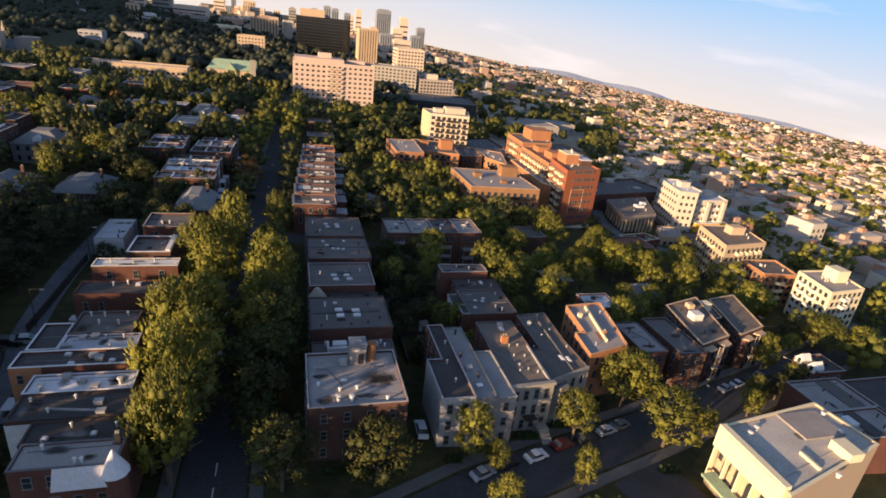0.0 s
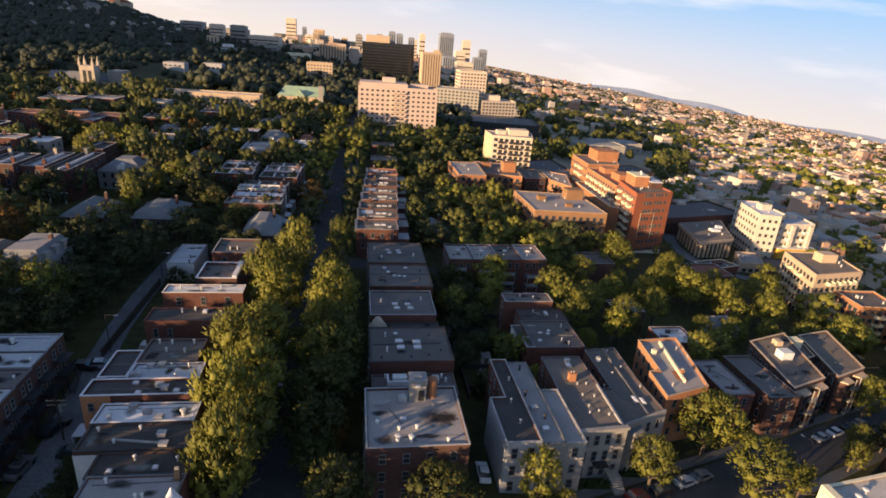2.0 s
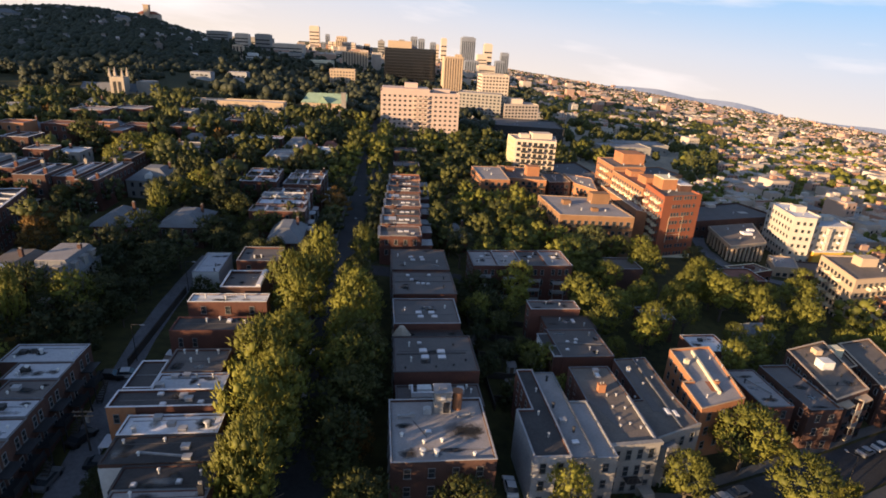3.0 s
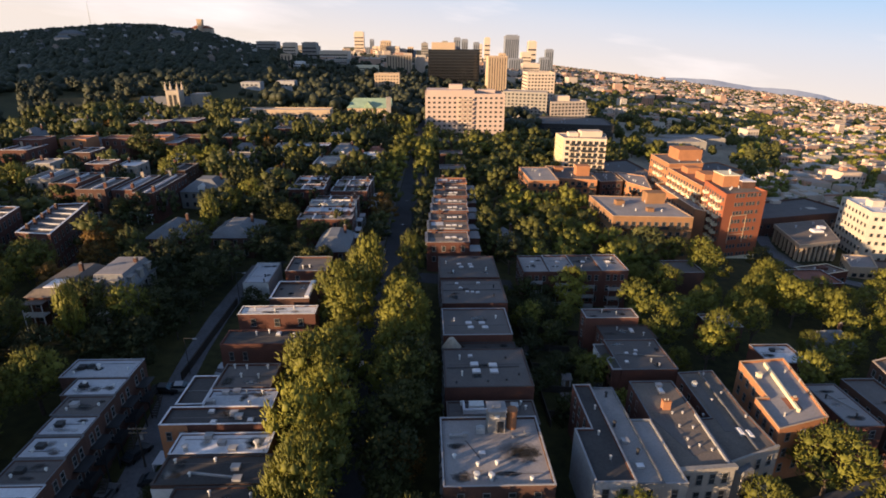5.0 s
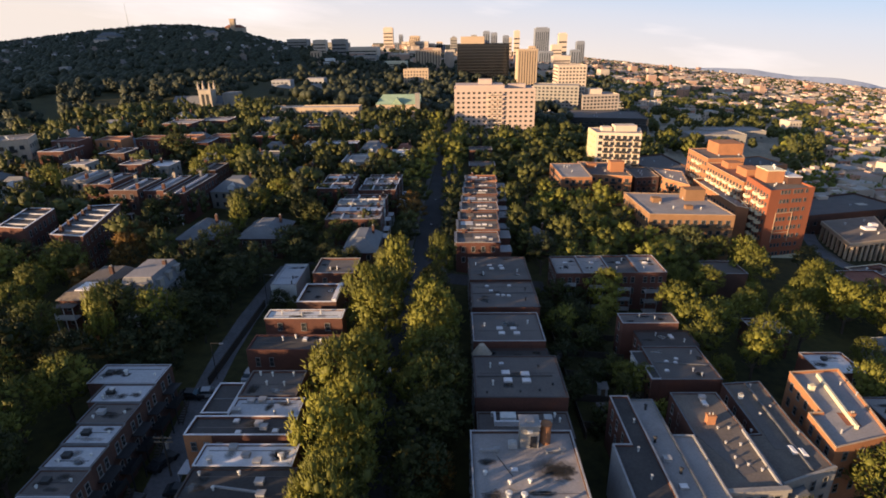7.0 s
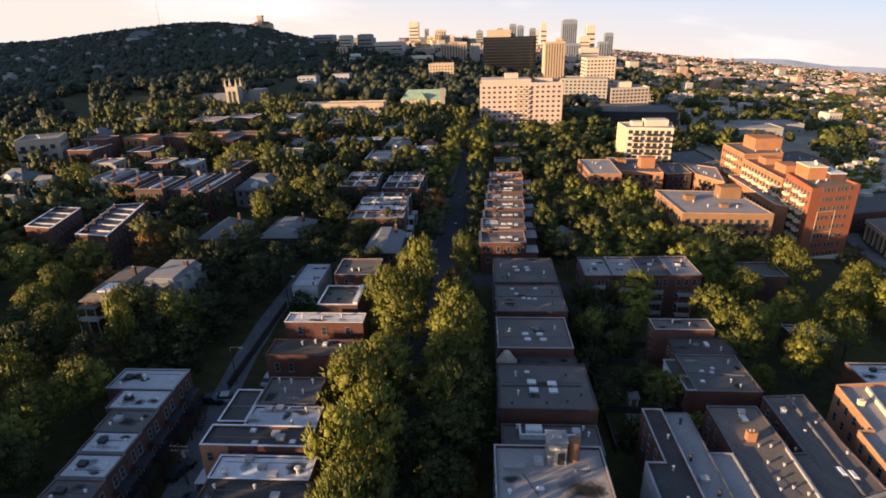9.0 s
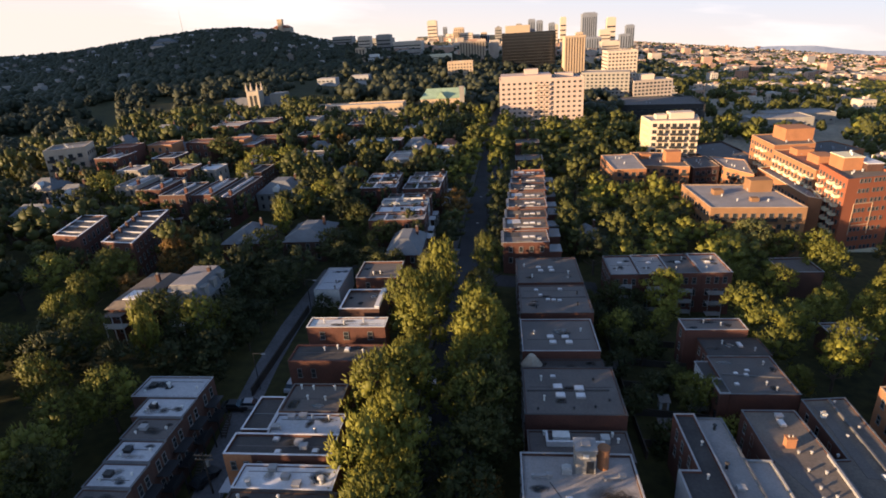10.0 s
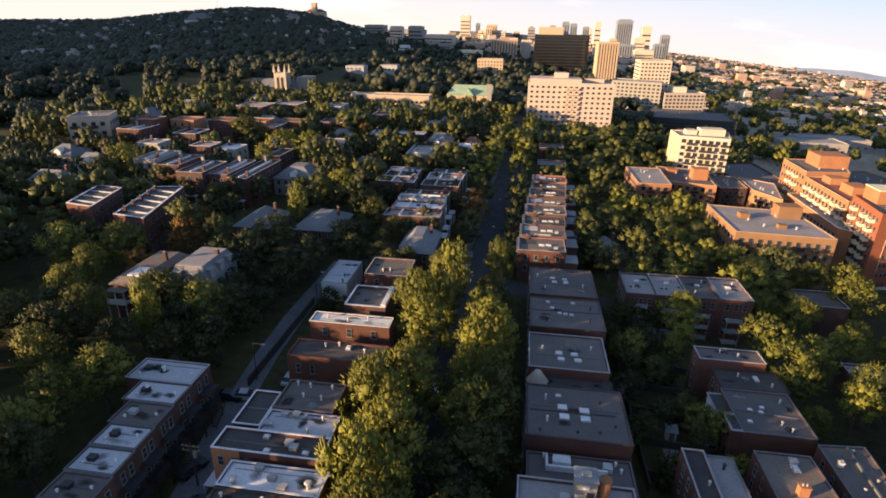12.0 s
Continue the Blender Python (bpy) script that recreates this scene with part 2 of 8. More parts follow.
CREST = ((-90, -0.5), (-60, -0.3), (-40, -0.1), (-36.6, 0.0), (-32.8, 0.55), (-28.7, 0.97), (-26.3, 1.2), (-23.5, 1.15), (-20.5, 0.85), (-17.4, 0.05), (-14.9, -0.55), (-11.8, -0.85))


def ground(x, y):
    """The hillside, and the wooded hill that closes the view to the left."""
    z = -SLOPE * x if x > -40 else 4.2 + 16 * (1 - math.exp((x + 40) * SLOPE / 16))
    d, az = math.hypot(x, y), math.degrees(math.atan2(x, y))
    if az < -8 and d > 350 and y > -200:
        el = float(np.interp(az, [a for a, _ in CREST], [e for _, e in CREST]))
        top = 61 + 1550 * math.tan(radians(el))
        w = min(1.0, (d - 350) / 1200) ** 1.15
        w *= min(1.0, (-8 - az) / 6)
        z = z + (top - z) * w
        if d > 1550:
            z -= (d - 1550) * 0.09
        if az < -50:
            # unseen summit added outside the view to put evening shade on the wooded slope
            u = min(1.0, max(0.0, ((x + 950) * -550 + (y - 0) * 880) / (550 ** 2 + 880 ** 2)))
            off = math.hypot(x - (-950 - 550 * u), y - 880 * u)
            z += (118 + 205 * u) * math.exp(-(off / 210) ** 2) * min(1.0, (-50 - az) / 8)
    return z


# ---------------------------------------------------------------- mesh kit


class Mesh:
    """Vertices and faces gathered for one mesh."""

    def __init__(self):
        self.v, self.f, self.n = [], [], []

    def add(self, verts, faces):
        k = len(self.v)
        self.v += [tuple(p) for p in verts]
        self.f += [tuple(k + i for i in f) for f in faces]
        return self

    def box(self, x0, x1, y0, y1, z0, z1):
        return self.prism([(x0, y0), (x1, y0), (x1, y1), (x0, y1)], z0, z1)

    def prism(self, loop, z0, z1, taper=1.0):
        n = len(loop)
        cx, cy = sum(p[0] for p in loop) / n, sum(p[1] for p in loop) / n
        verts = [(x, y, z0) for x, y in loop] + [(cx + (x - cx) * taper, cy + (y - cy) * taper, z1) for x, y in loop]
        faces = [tuple(reversed(range(n))), tuple(range(n, 2 * n))]
        faces += [(i, (i + 1) % n, n + (i + 1) % n, n + i) for i in range(n)]
        return self.add(verts, faces)

    def disc(self, x, y, z0, z1, r, n=10, taper=1.0):
        return self.prism([(x + r * math.cos(6.2832 * i / n), y + r * math.sin(6.2832 * i / n)) for i in range(n)], z0, z1, taper)

    def ring(self, outer, inner, z0, z1, z_in=None):
        """An upright wall between two loops, open below; its inner side starts at z_in."""
        n = len(outer)
        zi = z0 if z_in is None else z_in
        verts = [(*p, z0) for p in outer] + [(*p, z1) for p in outer] + [(*p, z1) for p in inner] + [(*p, zi) for p in inner]
        faces = []
        for i in range(n):
            j = (i + 1) % n
            faces += [(i, j, n + j, n + i), (n + i, n + j, 2 * n + j, 2 * n + i), (2 * n + i, 2 * n + j, 3 * n + j, 3 * n + i)]
        if z_in is None:
            faces += [(3 * n + i, 3 * n + (i + 1) % n, (i + 1) % n, i) for i in range(n)]
        return self.add(verts, faces)

    def data(self, name, mat):
        me = bpy.data.meshes.new(name)
        me.from_pydata(self.v, [], self.f)
        me.materials.append(mat)
        me.update()
        if self.n:
            me.shade_smooth()
            me.normals_split_custom_set_from_vertices(self.n)
        return me


def part(name, mesh, mat, parent, label="", at=None, turn=0.0):
    """One mesh object under a thing or under a part."""
    ob = new(name, mesh.data(name, mat) if isinstance(mesh, Mesh) else mesh)
    ob.parent = parent
    if at is not None:
        ob.matrix_basis = pose(*at, 0, 0, turn)
    return tagged(ob, label) if label else ob


def thing(name, label, category, x, y, z, turn=0.0, group="", kind=""):
    ob = new(name)
    ob.matrix_basis = pose(x, y, z, 0, 0, turn)
    return tagged(ob, label, category, group, kind)


def inset(loop, d):
    """A loop of right-angled or oblique corners moved inwards by d (counter-clockwise loops)."""
    n, out = len(loop), []
    for i in range(n):
        a, b, c = Vector(loop[i - 1]), Vector(loop[i]), Vector(loop[(i + 1) % n])
        e, f = (b - a).normalized(), (c - b).normalized()
        n1, n2 = Vector((-e.y, e.x)), Vector((-f.y, f.x))
        out.append(tuple(b + (n1 + n2) * (d / max(0.3, 1 + n1.dot(n2)))))
    return out


FRAMES = {}


def window_meshes(w, h, frame_mat, pane_mat):
    key = (round(w, 2), round(h, 2), frame_mat.name, pane_mat.name)
    if key not in FRAMES:
        fr = Mesh()
        t = 0.07
        fr.box(-w / 2, -w / 2 + t, -0.1, 0.02, 0, h).box(w / 2 - t, w / 2, -0.1, 0.02, 0, h)
        fr.box(-w / 2 + t, w / 2 - t, -0.1, 0.02, h - t, h).box(-w / 2 - 0.08, w / 2 + 0.08, -0.16, 0.02, -0.09, 0)
        fr.box(-w / 2 + t, w / 2 - t, -0.085, 0.02, h * 0.5 - 0.03, h * 0.5 + 0.03)
        pa = Mesh().box(-w / 2 + t, w / 2 - t, -0.04, 0.0, 0.0, h - t)
        both = fr.data("window", frame_mat)
        a, b, k = w / 2 + 0.06, w / 2 - t, 0.03
        rims = [[(-s, y, z0), (s, y, z0), (s, y, z1), (-s, y, z1)] for s, y, z0, z1 in ((a, 0.02, -0.1, h), (a, -0.12, -0.1, h), (b, -0.12, t, h - t), (b, -k, t, h - t))]
        whole = bpy.data.meshes.new("window")
        whole.from_pydata(sum(rims, []), [], [(4 * r + i, 4 * r + (i + 1) % 4, 4 * r + 4 + (i + 1) % 4, 4 * r + 4 + i) for r in range(3) for i in range(4)] + [(12, 13, 14, 15)])
        whole.materials.append(frame_mat)
        whole.materials.append(pane_mat)
        whole.polygons[12].material_index = 1
        FRAMES[key] = (both, pa.data("pane", pane_mat), whole)
    return FRAMES[key]


def windows(house, x, y, z, turn, cols, rows, w=1.0, h=1.6, frame_mat=None, pane_mat=None, skip=()):
    """A grid of windows on one wall: columns by their distance along the wall, rows by the height of their sills."""
    far = house.location.y > 150 or house.location.x > 98
    fr, pa, both = window_meshes(w, h, frame_mat or TRIM, pane_mat or GLASS)
    c, s = math.cos(radians(turn)), math.sin(radians(turn))
    for i, u in enumerate(cols):
        for j, v in enumerate(rows):
            if (i, j) in skip:
                continue
            win = part("window", both if far else fr, None, house, at=(x + u * c, y + u * s, z + v), turn=turn)
            if not far:
                part("pane", pa, None, win)


def spread(length, n, margin=1.0):
    return [margin + (length - 2 * margin) * (i + 0.5) / n for i in range(n)]

# ---------------------------------------------------------------- terrain and streets
def build_terrain():
    m = Mesh()
    radii = [0.0, 60, 120, 180, 240, 300, 350]
    r = 350
    while r < 4900:
        r *= 1.09
        radii.append(min(r, 4900))
    n = 144
    m.v.append((0, 0, ground(0, 0)))
    for r in radii[1:]:
        for i in range(n):
            a = 2 * math.pi * i / n
            x, y = r * math.sin(a), r * math.cos(a)
            z = ground(x, y)
            if r > 700 and ground(x, y) < 60:
                z += 6 * noise.noise((x / 400, y / 400, 0.3))
            m.v.append((x, y, z))
    for i in range(n):
        m.f.append((0, 1 + (i + 1) % n, 1 + i))
    for k in range(len(radii) - 2):
        for i in range(n):
            a, b = 1 + k * n + i, 1 + k * n + (i + 1) % n
            m.f.append((a, b, b + n, a + n))
    ob = new("ground", m.data("ground", GRASS))
    ob.data.materials.append(PLAIN)
    for p in ob.data.polygons:
        p.use_smooth = True
        c = p.center
        if c.x > 0.27 * c.y and math.hypot(c.x, c.y) > 300 and c.y > 0:
            p.material_index = 1
    return tagged(ob, "dark grassy hillside ground falling away to a wide plain", "ground", kind="structure")


build_terrain()


def strip(name, points, width, mat, lift, label, category, thick=0.0):
    """A road or pavement along a line, laid on the slope; with thick it is a raised slab."""
    m = Mesh()
    left, right = [], []
    for i, p in enumerate(points):
        a, b = Vector(points[max(0, i - 1)]), Vector(points[min(len(points) - 1, i + 1)])
        d = (b - a).normalized()
        nrm = Vector((-d.y, d.x)) * width / 2
        left.append(Vector(p) + nrm)
        right.append(Vector(p) - nrm)
    k = len(points)
    zs = lambda q, dz: (q.x, q.y, ground(q.x, q.y) + dz)
    verts = [zs(q, lift) for q in left] + [zs(q, lift) for q in right]
    faces = [(i, k + i, k + i + 1, i + 1) for i in range(k - 1)]
    if thick:
        verts += [zs(q, lift - thick) for q in left] + [zs(q, lift - thick) for q in right]
        faces += [(i + 1, 2 * k + i + 1, 2 * k + i, i) for i in range(k - 1)] + [(k + i, 3 * k + i, 3 * k + i + 1, k + i + 1) for i in range(k - 1)]
    m.add(verts, faces)
    return tagged(new(name, m.data(name, mat)), label, category, kind="structure")


def side(points, off):
    out = []
    for i, p in enumerate(points):
        a, b = Vector(points[max(0, i - 1)]), Vector(points[min(len(points) - 1, i + 1)])
        d = (b - a).normalized()
        out.append((p[0] - d.y * off, p[1] + d.x * off))
    return out


STREET = [(-3.5 + max(0, y - 100) * 0.031, y) for y in range(-60, 700, 20)]
CROSS = [(-160, 47), (-60, 47), (-10, 47), (8, 48), (20, 50.5), (34, 57), (52, 63.5), (80, 73), (108, 83.5), (137, 94), (200, 118)]
CROSS_FAR = [(-120, 151), (-60, 151), (-20, 151.5), (0, 152), (32, 152)]
LANE = [(-33.0, 52), (-33.6, 66), (-34.4, 74), (-35.8, 82), (-37.0, 92), (-38.3, 106), (-38.8, 120), (-38.6, 132), (-38.0, 150)]
strip("road", STREET, 8.6, ASPHALT, 0.05, "long straight asphalt street between rows of trees", "road")
strip("road", CROSS, 9.0, ASPHALT, 0.06, "asphalt cross street with parked cars", "road")
strip("road", CROSS_FAR, 7.0, ASPHALT, 0.055, "asphalt side street beyond the terraces", "road")
strip("road", LANE, 4.2, LANE_TOP, 0.058, "narrow asphalt back lane between brick rows", "lane")
for off in (5.6, -5.6):
    strip("pavement", side(STREET, off), 1.8, PAVING, 0.16, "pale concrete pavement beside the street", "pavement", 0.12)
for off in (6.0, -6.0):
    strip("pavement", [p for p in side(CROSS, off) if not -12 < p[0] < 5], 1.9, PAVING, 0.17, "pale concrete pavement beside the cross street", "pavement", 0.12)

# ---------------------------------------------------------------- houses
ROOF_Z = {}
FOOT = []       # footprints, kept free of scattered trees
RNG = random.Random(7)


def skylight(house, x, y, z, w=1.1, d=0.8):
    m = Mesh().box(-w / 2, w / 2, -d / 2, d / 2, 0, 0.28)
    s = part("skylight", m, COPING, house, "white curbed skylight", at=(x, y, z))
    part("pane", Mesh().prism([(-w / 2 + 0.06, -d / 2 + 0.06), (w / 2 - 0.06, -d / 2 + 0.06), (w / 2 - 0.06, d / 2 - 0.06), (-w / 2 + 0.06, d / 2 - 0.06)], 0.284, 0.42, 0.75), ROOF_WHITE, s)


def vent(house, x, y, z, h=0.6, r=0.13, mat=None):
    m = Mesh().disc(x, y, z, z + h, r, 8).disc(x, y, z + h - 0.02, z + h + 0.12, r * 1.7, 8, 0.6)
    part("roof_vent", m, mat or METAL, house)


def hatch(house, x, y, z):
    m = Mesh().box(x - 0.5, x + 0.5, y - 0.4, y + 0.4, z, z + 0.5).box(x - 0.56, x + 0.56, y - 0.46, y + 0.46, z + 0.504, z + 0.58)
    part("roof_hatch", m, DARK if RNG.random() < 0.5 else COPING, house)


def chimney(house, x, y, z, w=0.7, d=0.7, h=1.6, mat=None):
    m = Mesh().box(x - w / 2, x + w / 2, y - d / 2, y + d / 2, z - 0.3, z + h)
    m.box(x - w / 2 - 0.07, x + w / 2 + 0.07, y - d / 2 - 0.07, y + d / 2 + 0.07, z + h + 0.002, z + h + 0.14)
    c = part("chimney", m, mat or BRICK_DARK, house)
    for s in (-1, 1):
        part("chimney_pot", Mesh().disc(x + s * w / 5, y, z + h + 0.144, z + h + 0.5, 0.13, 8), STONE, c)


def house(loop, h, wall, roof, label, name="row_house", category="house", sides="WE", floors=3, coping=COPING, parapet=0.35, lights=0, vents=0, hatches=0, group="", win_w=1.0, win_h=1.6, frame_mat=None, step=2.6, cope_w=0.2):
    """A flat-roofed house on a four- or more-sided footprint, counter-clockwise from its near left corner."""
    if len(loop) == 4 and not isinstance(loop[0], tuple):
        x0, x1, y0, y1 = loop
        loop = [(x0, y0), (x1, y0), (x1, y1), (x0, y1)]
    cx, cy = sum(p[0] for p in loop) / len(loop), sum(p[1] for p in loop) / len(loop)
    base = ground(cx, cy)
    top = shelf(cx) + h - base
    low = min(ground(*p) for p in loop) - base - 1.5
    xs, ys = [p[0] for p in loop], [p[1] for p in loop]
    FOOT.append((min(xs), max(xs), min(ys), max(ys)))
    t = thing(name, label, category, cx, cy, base, group=group)
    ROOF_Z[t.name] = top
    lo = [(x - cx, y - cy) for x, y in loop]
    inn = inset(lo, 0.28)
    part("wall", Mesh().ring(lo, inn, low, top + parapet, top - 0.2), wall, t)
    part("roof", Mesh().prism(inset(lo, 0.283), top - 0.25, top), roof, t)
    part("coping", Mesh().ring(inset(lo, -0.05), inset(lo, cope_w), top + parapet + 0.003, top + parapet + 0.09), coping, t)
    n = len(lo)
    seen = sides.replace("E", "") if cx > 6 else sides.replace("W", "")
    for i in range(n):
        a, b = Vector(lo[i]), Vector(lo[(i + 1) % n])
        e = (b - a)
        length = e.length
        turn = math.degrees(math.atan2(e.y, e.x))
        face = "S" if abs(turn) < 40 else "E" if 50 < turn < 130 else "W" if -130 < turn < -50 else "N"
        if face in seen and length > 2.4:
            k = max(1, int(length / step))
            windows(t, a.x, a.y, 0, turn, spread(length, k, 0.6), [top - 2.4 - 3.1 * j for j in range(floors) if top - 2.4 - 3.1 * j > 0.3], win_w, win_h, frame_mat)
    x0, x1, y0, y1 = min(p[0] for p in lo) + 1, max(p[0] for p in lo) - 1, min(p[1] for p in lo) + 0.9, max(p[1] for p in lo) - 0.9
    if len(lo) > 4:
        lights = vents = hatches = 0
    for k in range(lights):
        skylight(t, x0 + (x1 - x0) * (0.3 + 0.4 * (k + RNG.random() * 0.4) / max(1, lights)), y0 + (y1 - y0) * RNG.uniform(0.35, 0.65), top)
    for k in range(vents):
        vent(t, RNG.uniform(x0, x1), RNG.uniform(y0, y1), top, RNG.uniform(0.35, 0.8))
    for k in range(hatches):
        hatch(t, RNG.uniform(x0, x1), RNG.uniform(y0, y1), top)
    if cy < 160 and len(lo) == 4 and x1 - x0 > 3:
        for k in range(3):
            px, py, rx, ry = RNG.uniform(x0, x1), RNG.uniform(y0, y1), RNG.uniform(0.8, 2.6), RNG.uniform(0.6, 1.6)
            rx, ry = min(rx, px - x0 + 0.6, x1 - px + 0.6), min(ry, py - y0 + 0.5, y1 - py + 0.5)
            edge = [(px + rx * math.cos(6.2832 * i / 12), py + ry * math.sin(6.2832 * i / 12)) for i in range(12)]
            part("roof_patch", Mesh().prism(edge, top + 0.001, top + 0.007 + 0.004 * k), RNG.choice((DAMP, DAMP, DUST)), t)
        v = RNG.uniform(y0, y1)
        part("roof_seam", Mesh().box(x0, x1, v - 0.05, v + 0.05, top + 0.001, top + 0.03), RNG.choice((ROOF_GREY, ROOF_DARK)), t)
    return t


ROW_R = "brick terrace on the low side of the street"
ROW_L = "brick terrace backing on the lane"


def on(t, x, y, dz=0.0):
    """A place on the roof of a house, from the plan."""
    return x - t.location.x, y - t.location.y, ROOF_Z[t.name] + dz


def lights_at(t, *places, w=1.2, d=0.9):
    for x, y in places:
        skylight(t, *on(t, x, y), w, d)


def vents_at(t, *places, h=0.7, r=0.14, mat=None):
    for x, y in places:
        vent(t, *on(t, x, y), h, r, mat)


def hatch_at(t, *places):
    for x, y in places:
        hatch(t, *on(t, x, y))


def bar(t, name, x0, x1, y0, y1, h, mat, dz=0.0, label=""):
    """A straight-edged piece on a roof (party wall, kerb, duct), from the plan."""
    (a, b, z), (c, d, _) = on(t, x0, y0, dz), on(t, x1, y1)
    return part(name, Mesh().box(a, c, b, d, z + 0.002, z + h), mat, t, label)


def slant(t, name, p, q, width, h, mat, dz=0.0):
    """A party wall or pipe between two places on a roof."""
    a, b = Vector(on(t, *p)[:2]), Vector(on(t, *q)[:2])
    n = (b - a).normalized().orthogonal() * width / 2
    z = ROOF_Z[t.name] + dz
    return part(name, Mesh().prism([tuple(a - n), tuple(b - n), tuple(b + n), tuple(a + n)], z + 0.002, z + h), mat, t)


def patch(t, x, y, rx, ry, mat, seed=1, name="roof_patch", dz=0.0):
    """A stain or mended patch with an uneven edge, lying on a roof."""
    r = random.Random(seed)
    px, py, z = on(t, x, y, dz)
    loop = []
    for i in range(18):
        k = r.uniform(0.65, 1.1)
        loop.append((px + rx * k * math.cos(6.2832 * i / 18), py + ry * k * math.sin(6.2832 * i / 18)))
    return part(name, Mesh().prism(loop, z + 0.001, z + 0.006), mat, t)


big = house((8.9, 23.4, 64.4, 78.2), 10.0, BRICK_DARK, ROOF_LIGHT, "three-storey brick apartment house with a soot-stained pale grey flat roof", "apartment_house", sides="SW", step=3.0, parapet=0.3)
annexe = house((10.2, 24.6, 79.6, 85.8), 7.6, BRICK_DARK, ROOF_GREY, "low brick rear annexe with white rooftop plant", sides="", group=ROW_R, parapet=0.15, coping=ROOF_GREY)
pair = house((10.0, 25.0, 87.1, 99.4), 9.5, BRICK, ROOF_GREY, "dark-roofed brick terrace pair with four skylights", sides="W", group=ROW_R, coping=ROOF_DARK, parapet=0.08)
leanto = house((12.6, 24.3, 100.7, 104.0), 8.2, BRICK, ROOF_DARK, "brick house end with a dark tarred roof", sides="", group=ROW_R, coping=ROOF_DARK, parapet=0.08)
white_edge = house((10.4, 24.0, 104.1, 115.5), 9.6, BRICK, ROOF_GREY, "brick terrace house with white parapet and skylights", sides="W", group=ROW_R, parapet=0.2)
mid_row = house((10.7, 25.2, 118.6, 131.3), 9.5, BRICK, ROOF_GREY, "grey-roofed brick terrace house with paired skylights", sides="W", group=ROW_R, coping=ROOF_GREY, parapet=0.08)
corner = house((10.6, 25.2, 132.8, 147.0), 9.5, BRICK, ROOF_GREY, "grey-roofed brick terrace house at the street corner", sides="W", group=ROW_R, coping=ROOF_GREY, parapet=0.08)
terrace = []
for k in range(8):
    y0 = 157 + k * 10.1
    x0 = 7.6 + k * 0.66
    t = house((x0, x0 + 12.3, y0, y0 + 9.4), 9.2 + 0.5 * (k % 2), BRICK if k < 7 else BRICK_ORANGE, (ROOF_GREY, ROOF_BROWN, ROOF_DARK)[k % 3] if k < 7 else ROOF_TILE, "narrow brick terrace house with pale parapet and flat roof" if k < 7 else "terrace house with a rust-red flat roof", sides="SW" if k == 0 else "W", group="far terrace along the street", floors=2, coping=COPING if k in (0, 3, 6) else COPING_DARK)
    lights_at(t, (x0 + 6.2, y0 + 4.7), (x0 + 8.0, y0 + 4.9), w=1.6)
    bar(t, "parapet_step", x0 + 3.5, x0 + 8.0, y0 + 0.4, y0 + 0.75, 0.7, COPING if k % 2 else COPING_DARK)
    chimney(t, *on(t, x0 + 2.2 + (k * 3 % 4) * 0.5, y0 + 9.0), 0.9, 0.5, 1.0 + 0.2 * (k % 3), BRICK_DARK)
    hatch_at(t, (x0 + 9.8, y0 + 3.0 + (k % 3)))
    bar(t, "roof_patch", x0 + 0.8, x0 + 4.6, y0 + 5.2, y0 + 8.6, 0.06, (ROOF_DARK, ROOF_COOL, ROOF_BROWN)[k % 3])
    zr = ROOF_Z[t.name]
    part("cornice", Mesh().box(-0.55, -0.02, -4.6, 4.6, zr - 0.5, zr + 0.45), COPING_DARK, t, "projecting street cornice", at=(-6.15, 0, 0))
    part("rear_wing", Mesh().box(0.02, 3.2, -4.4, 0.4 + (k % 2) * 1.5, -3, zr - 2.6), BRICK, t, "lower brick rear wing", at=(6.15, 0, 0))
    part("rear_wing_roof", Mesh().box(0.02, 3.4, -4.6, 0.6 + (k % 2) * 1.5, zr - 2.597, zr - 2.4), ROOF_LIGHT if k % 2 else COPING, t, at=(6.15, 0, 0))
    terrace.append(t)
for k in range(4):
    x0 = 33.2 + 7.1 * k
    t = house((x0, x0 + 7.0, 142.7 + 0.15 * k, 154.4 + 0.2 * k), 9.5 + SLOPE * (x0 + 3.5 - 47.4), BRICK, (ROOF_LIGHT, ROOF_LIGHT, ROOF_GREY, ROOF_LIGHT)[k], "red-brick terrace house with white rear galleries", sides="SW" if k == 0 else "S", group="row of four behind the gardens", step=2.3, coping=COPING if k % 2 else COPING_DARK)
    lights_at(t, (x0 + 3.5, 150))
    vents_at(t, (x0 + 2, 146), (x0 + 5, 152))
    g = part("rear_gallery", Mesh().box(-1.6, 1.6, -2.0, -0.01, 0.4, 0.55), COPING, t, "white timber gallery in three tiers", at=(-0.5, -5.9, 0))
    for j in range(1, 3):
        part("deck", Mesh().box(-1.6, 1.6, -2.0, -0.01, 0.4 + 2.8 * j, 0.55 + 2.8 * j), COPING, g)
    for j in range(3):
        part("rail", Mesh().box(-1.6, 1.6, -2.0, -1.94, 0.554 + 2.8 * j, 1.4 + 2.8 * j), COPING, g)
    for px in (-1.55, 1.55):
        part("post", Mesh().box(px - 0.06, px + 0.06, -2.1, -2.003, -1, 7.4), COPING, g)
roof_back = house((42.6, 54.4, 117.0, 121.4), 9.5, BRICK, ROOF_GREY, "brick house with white-edged parapet", sides="W", group="back row in the gardens", parapet=0.2)
vents_at(roof_back, (50, 119), (47, 120))
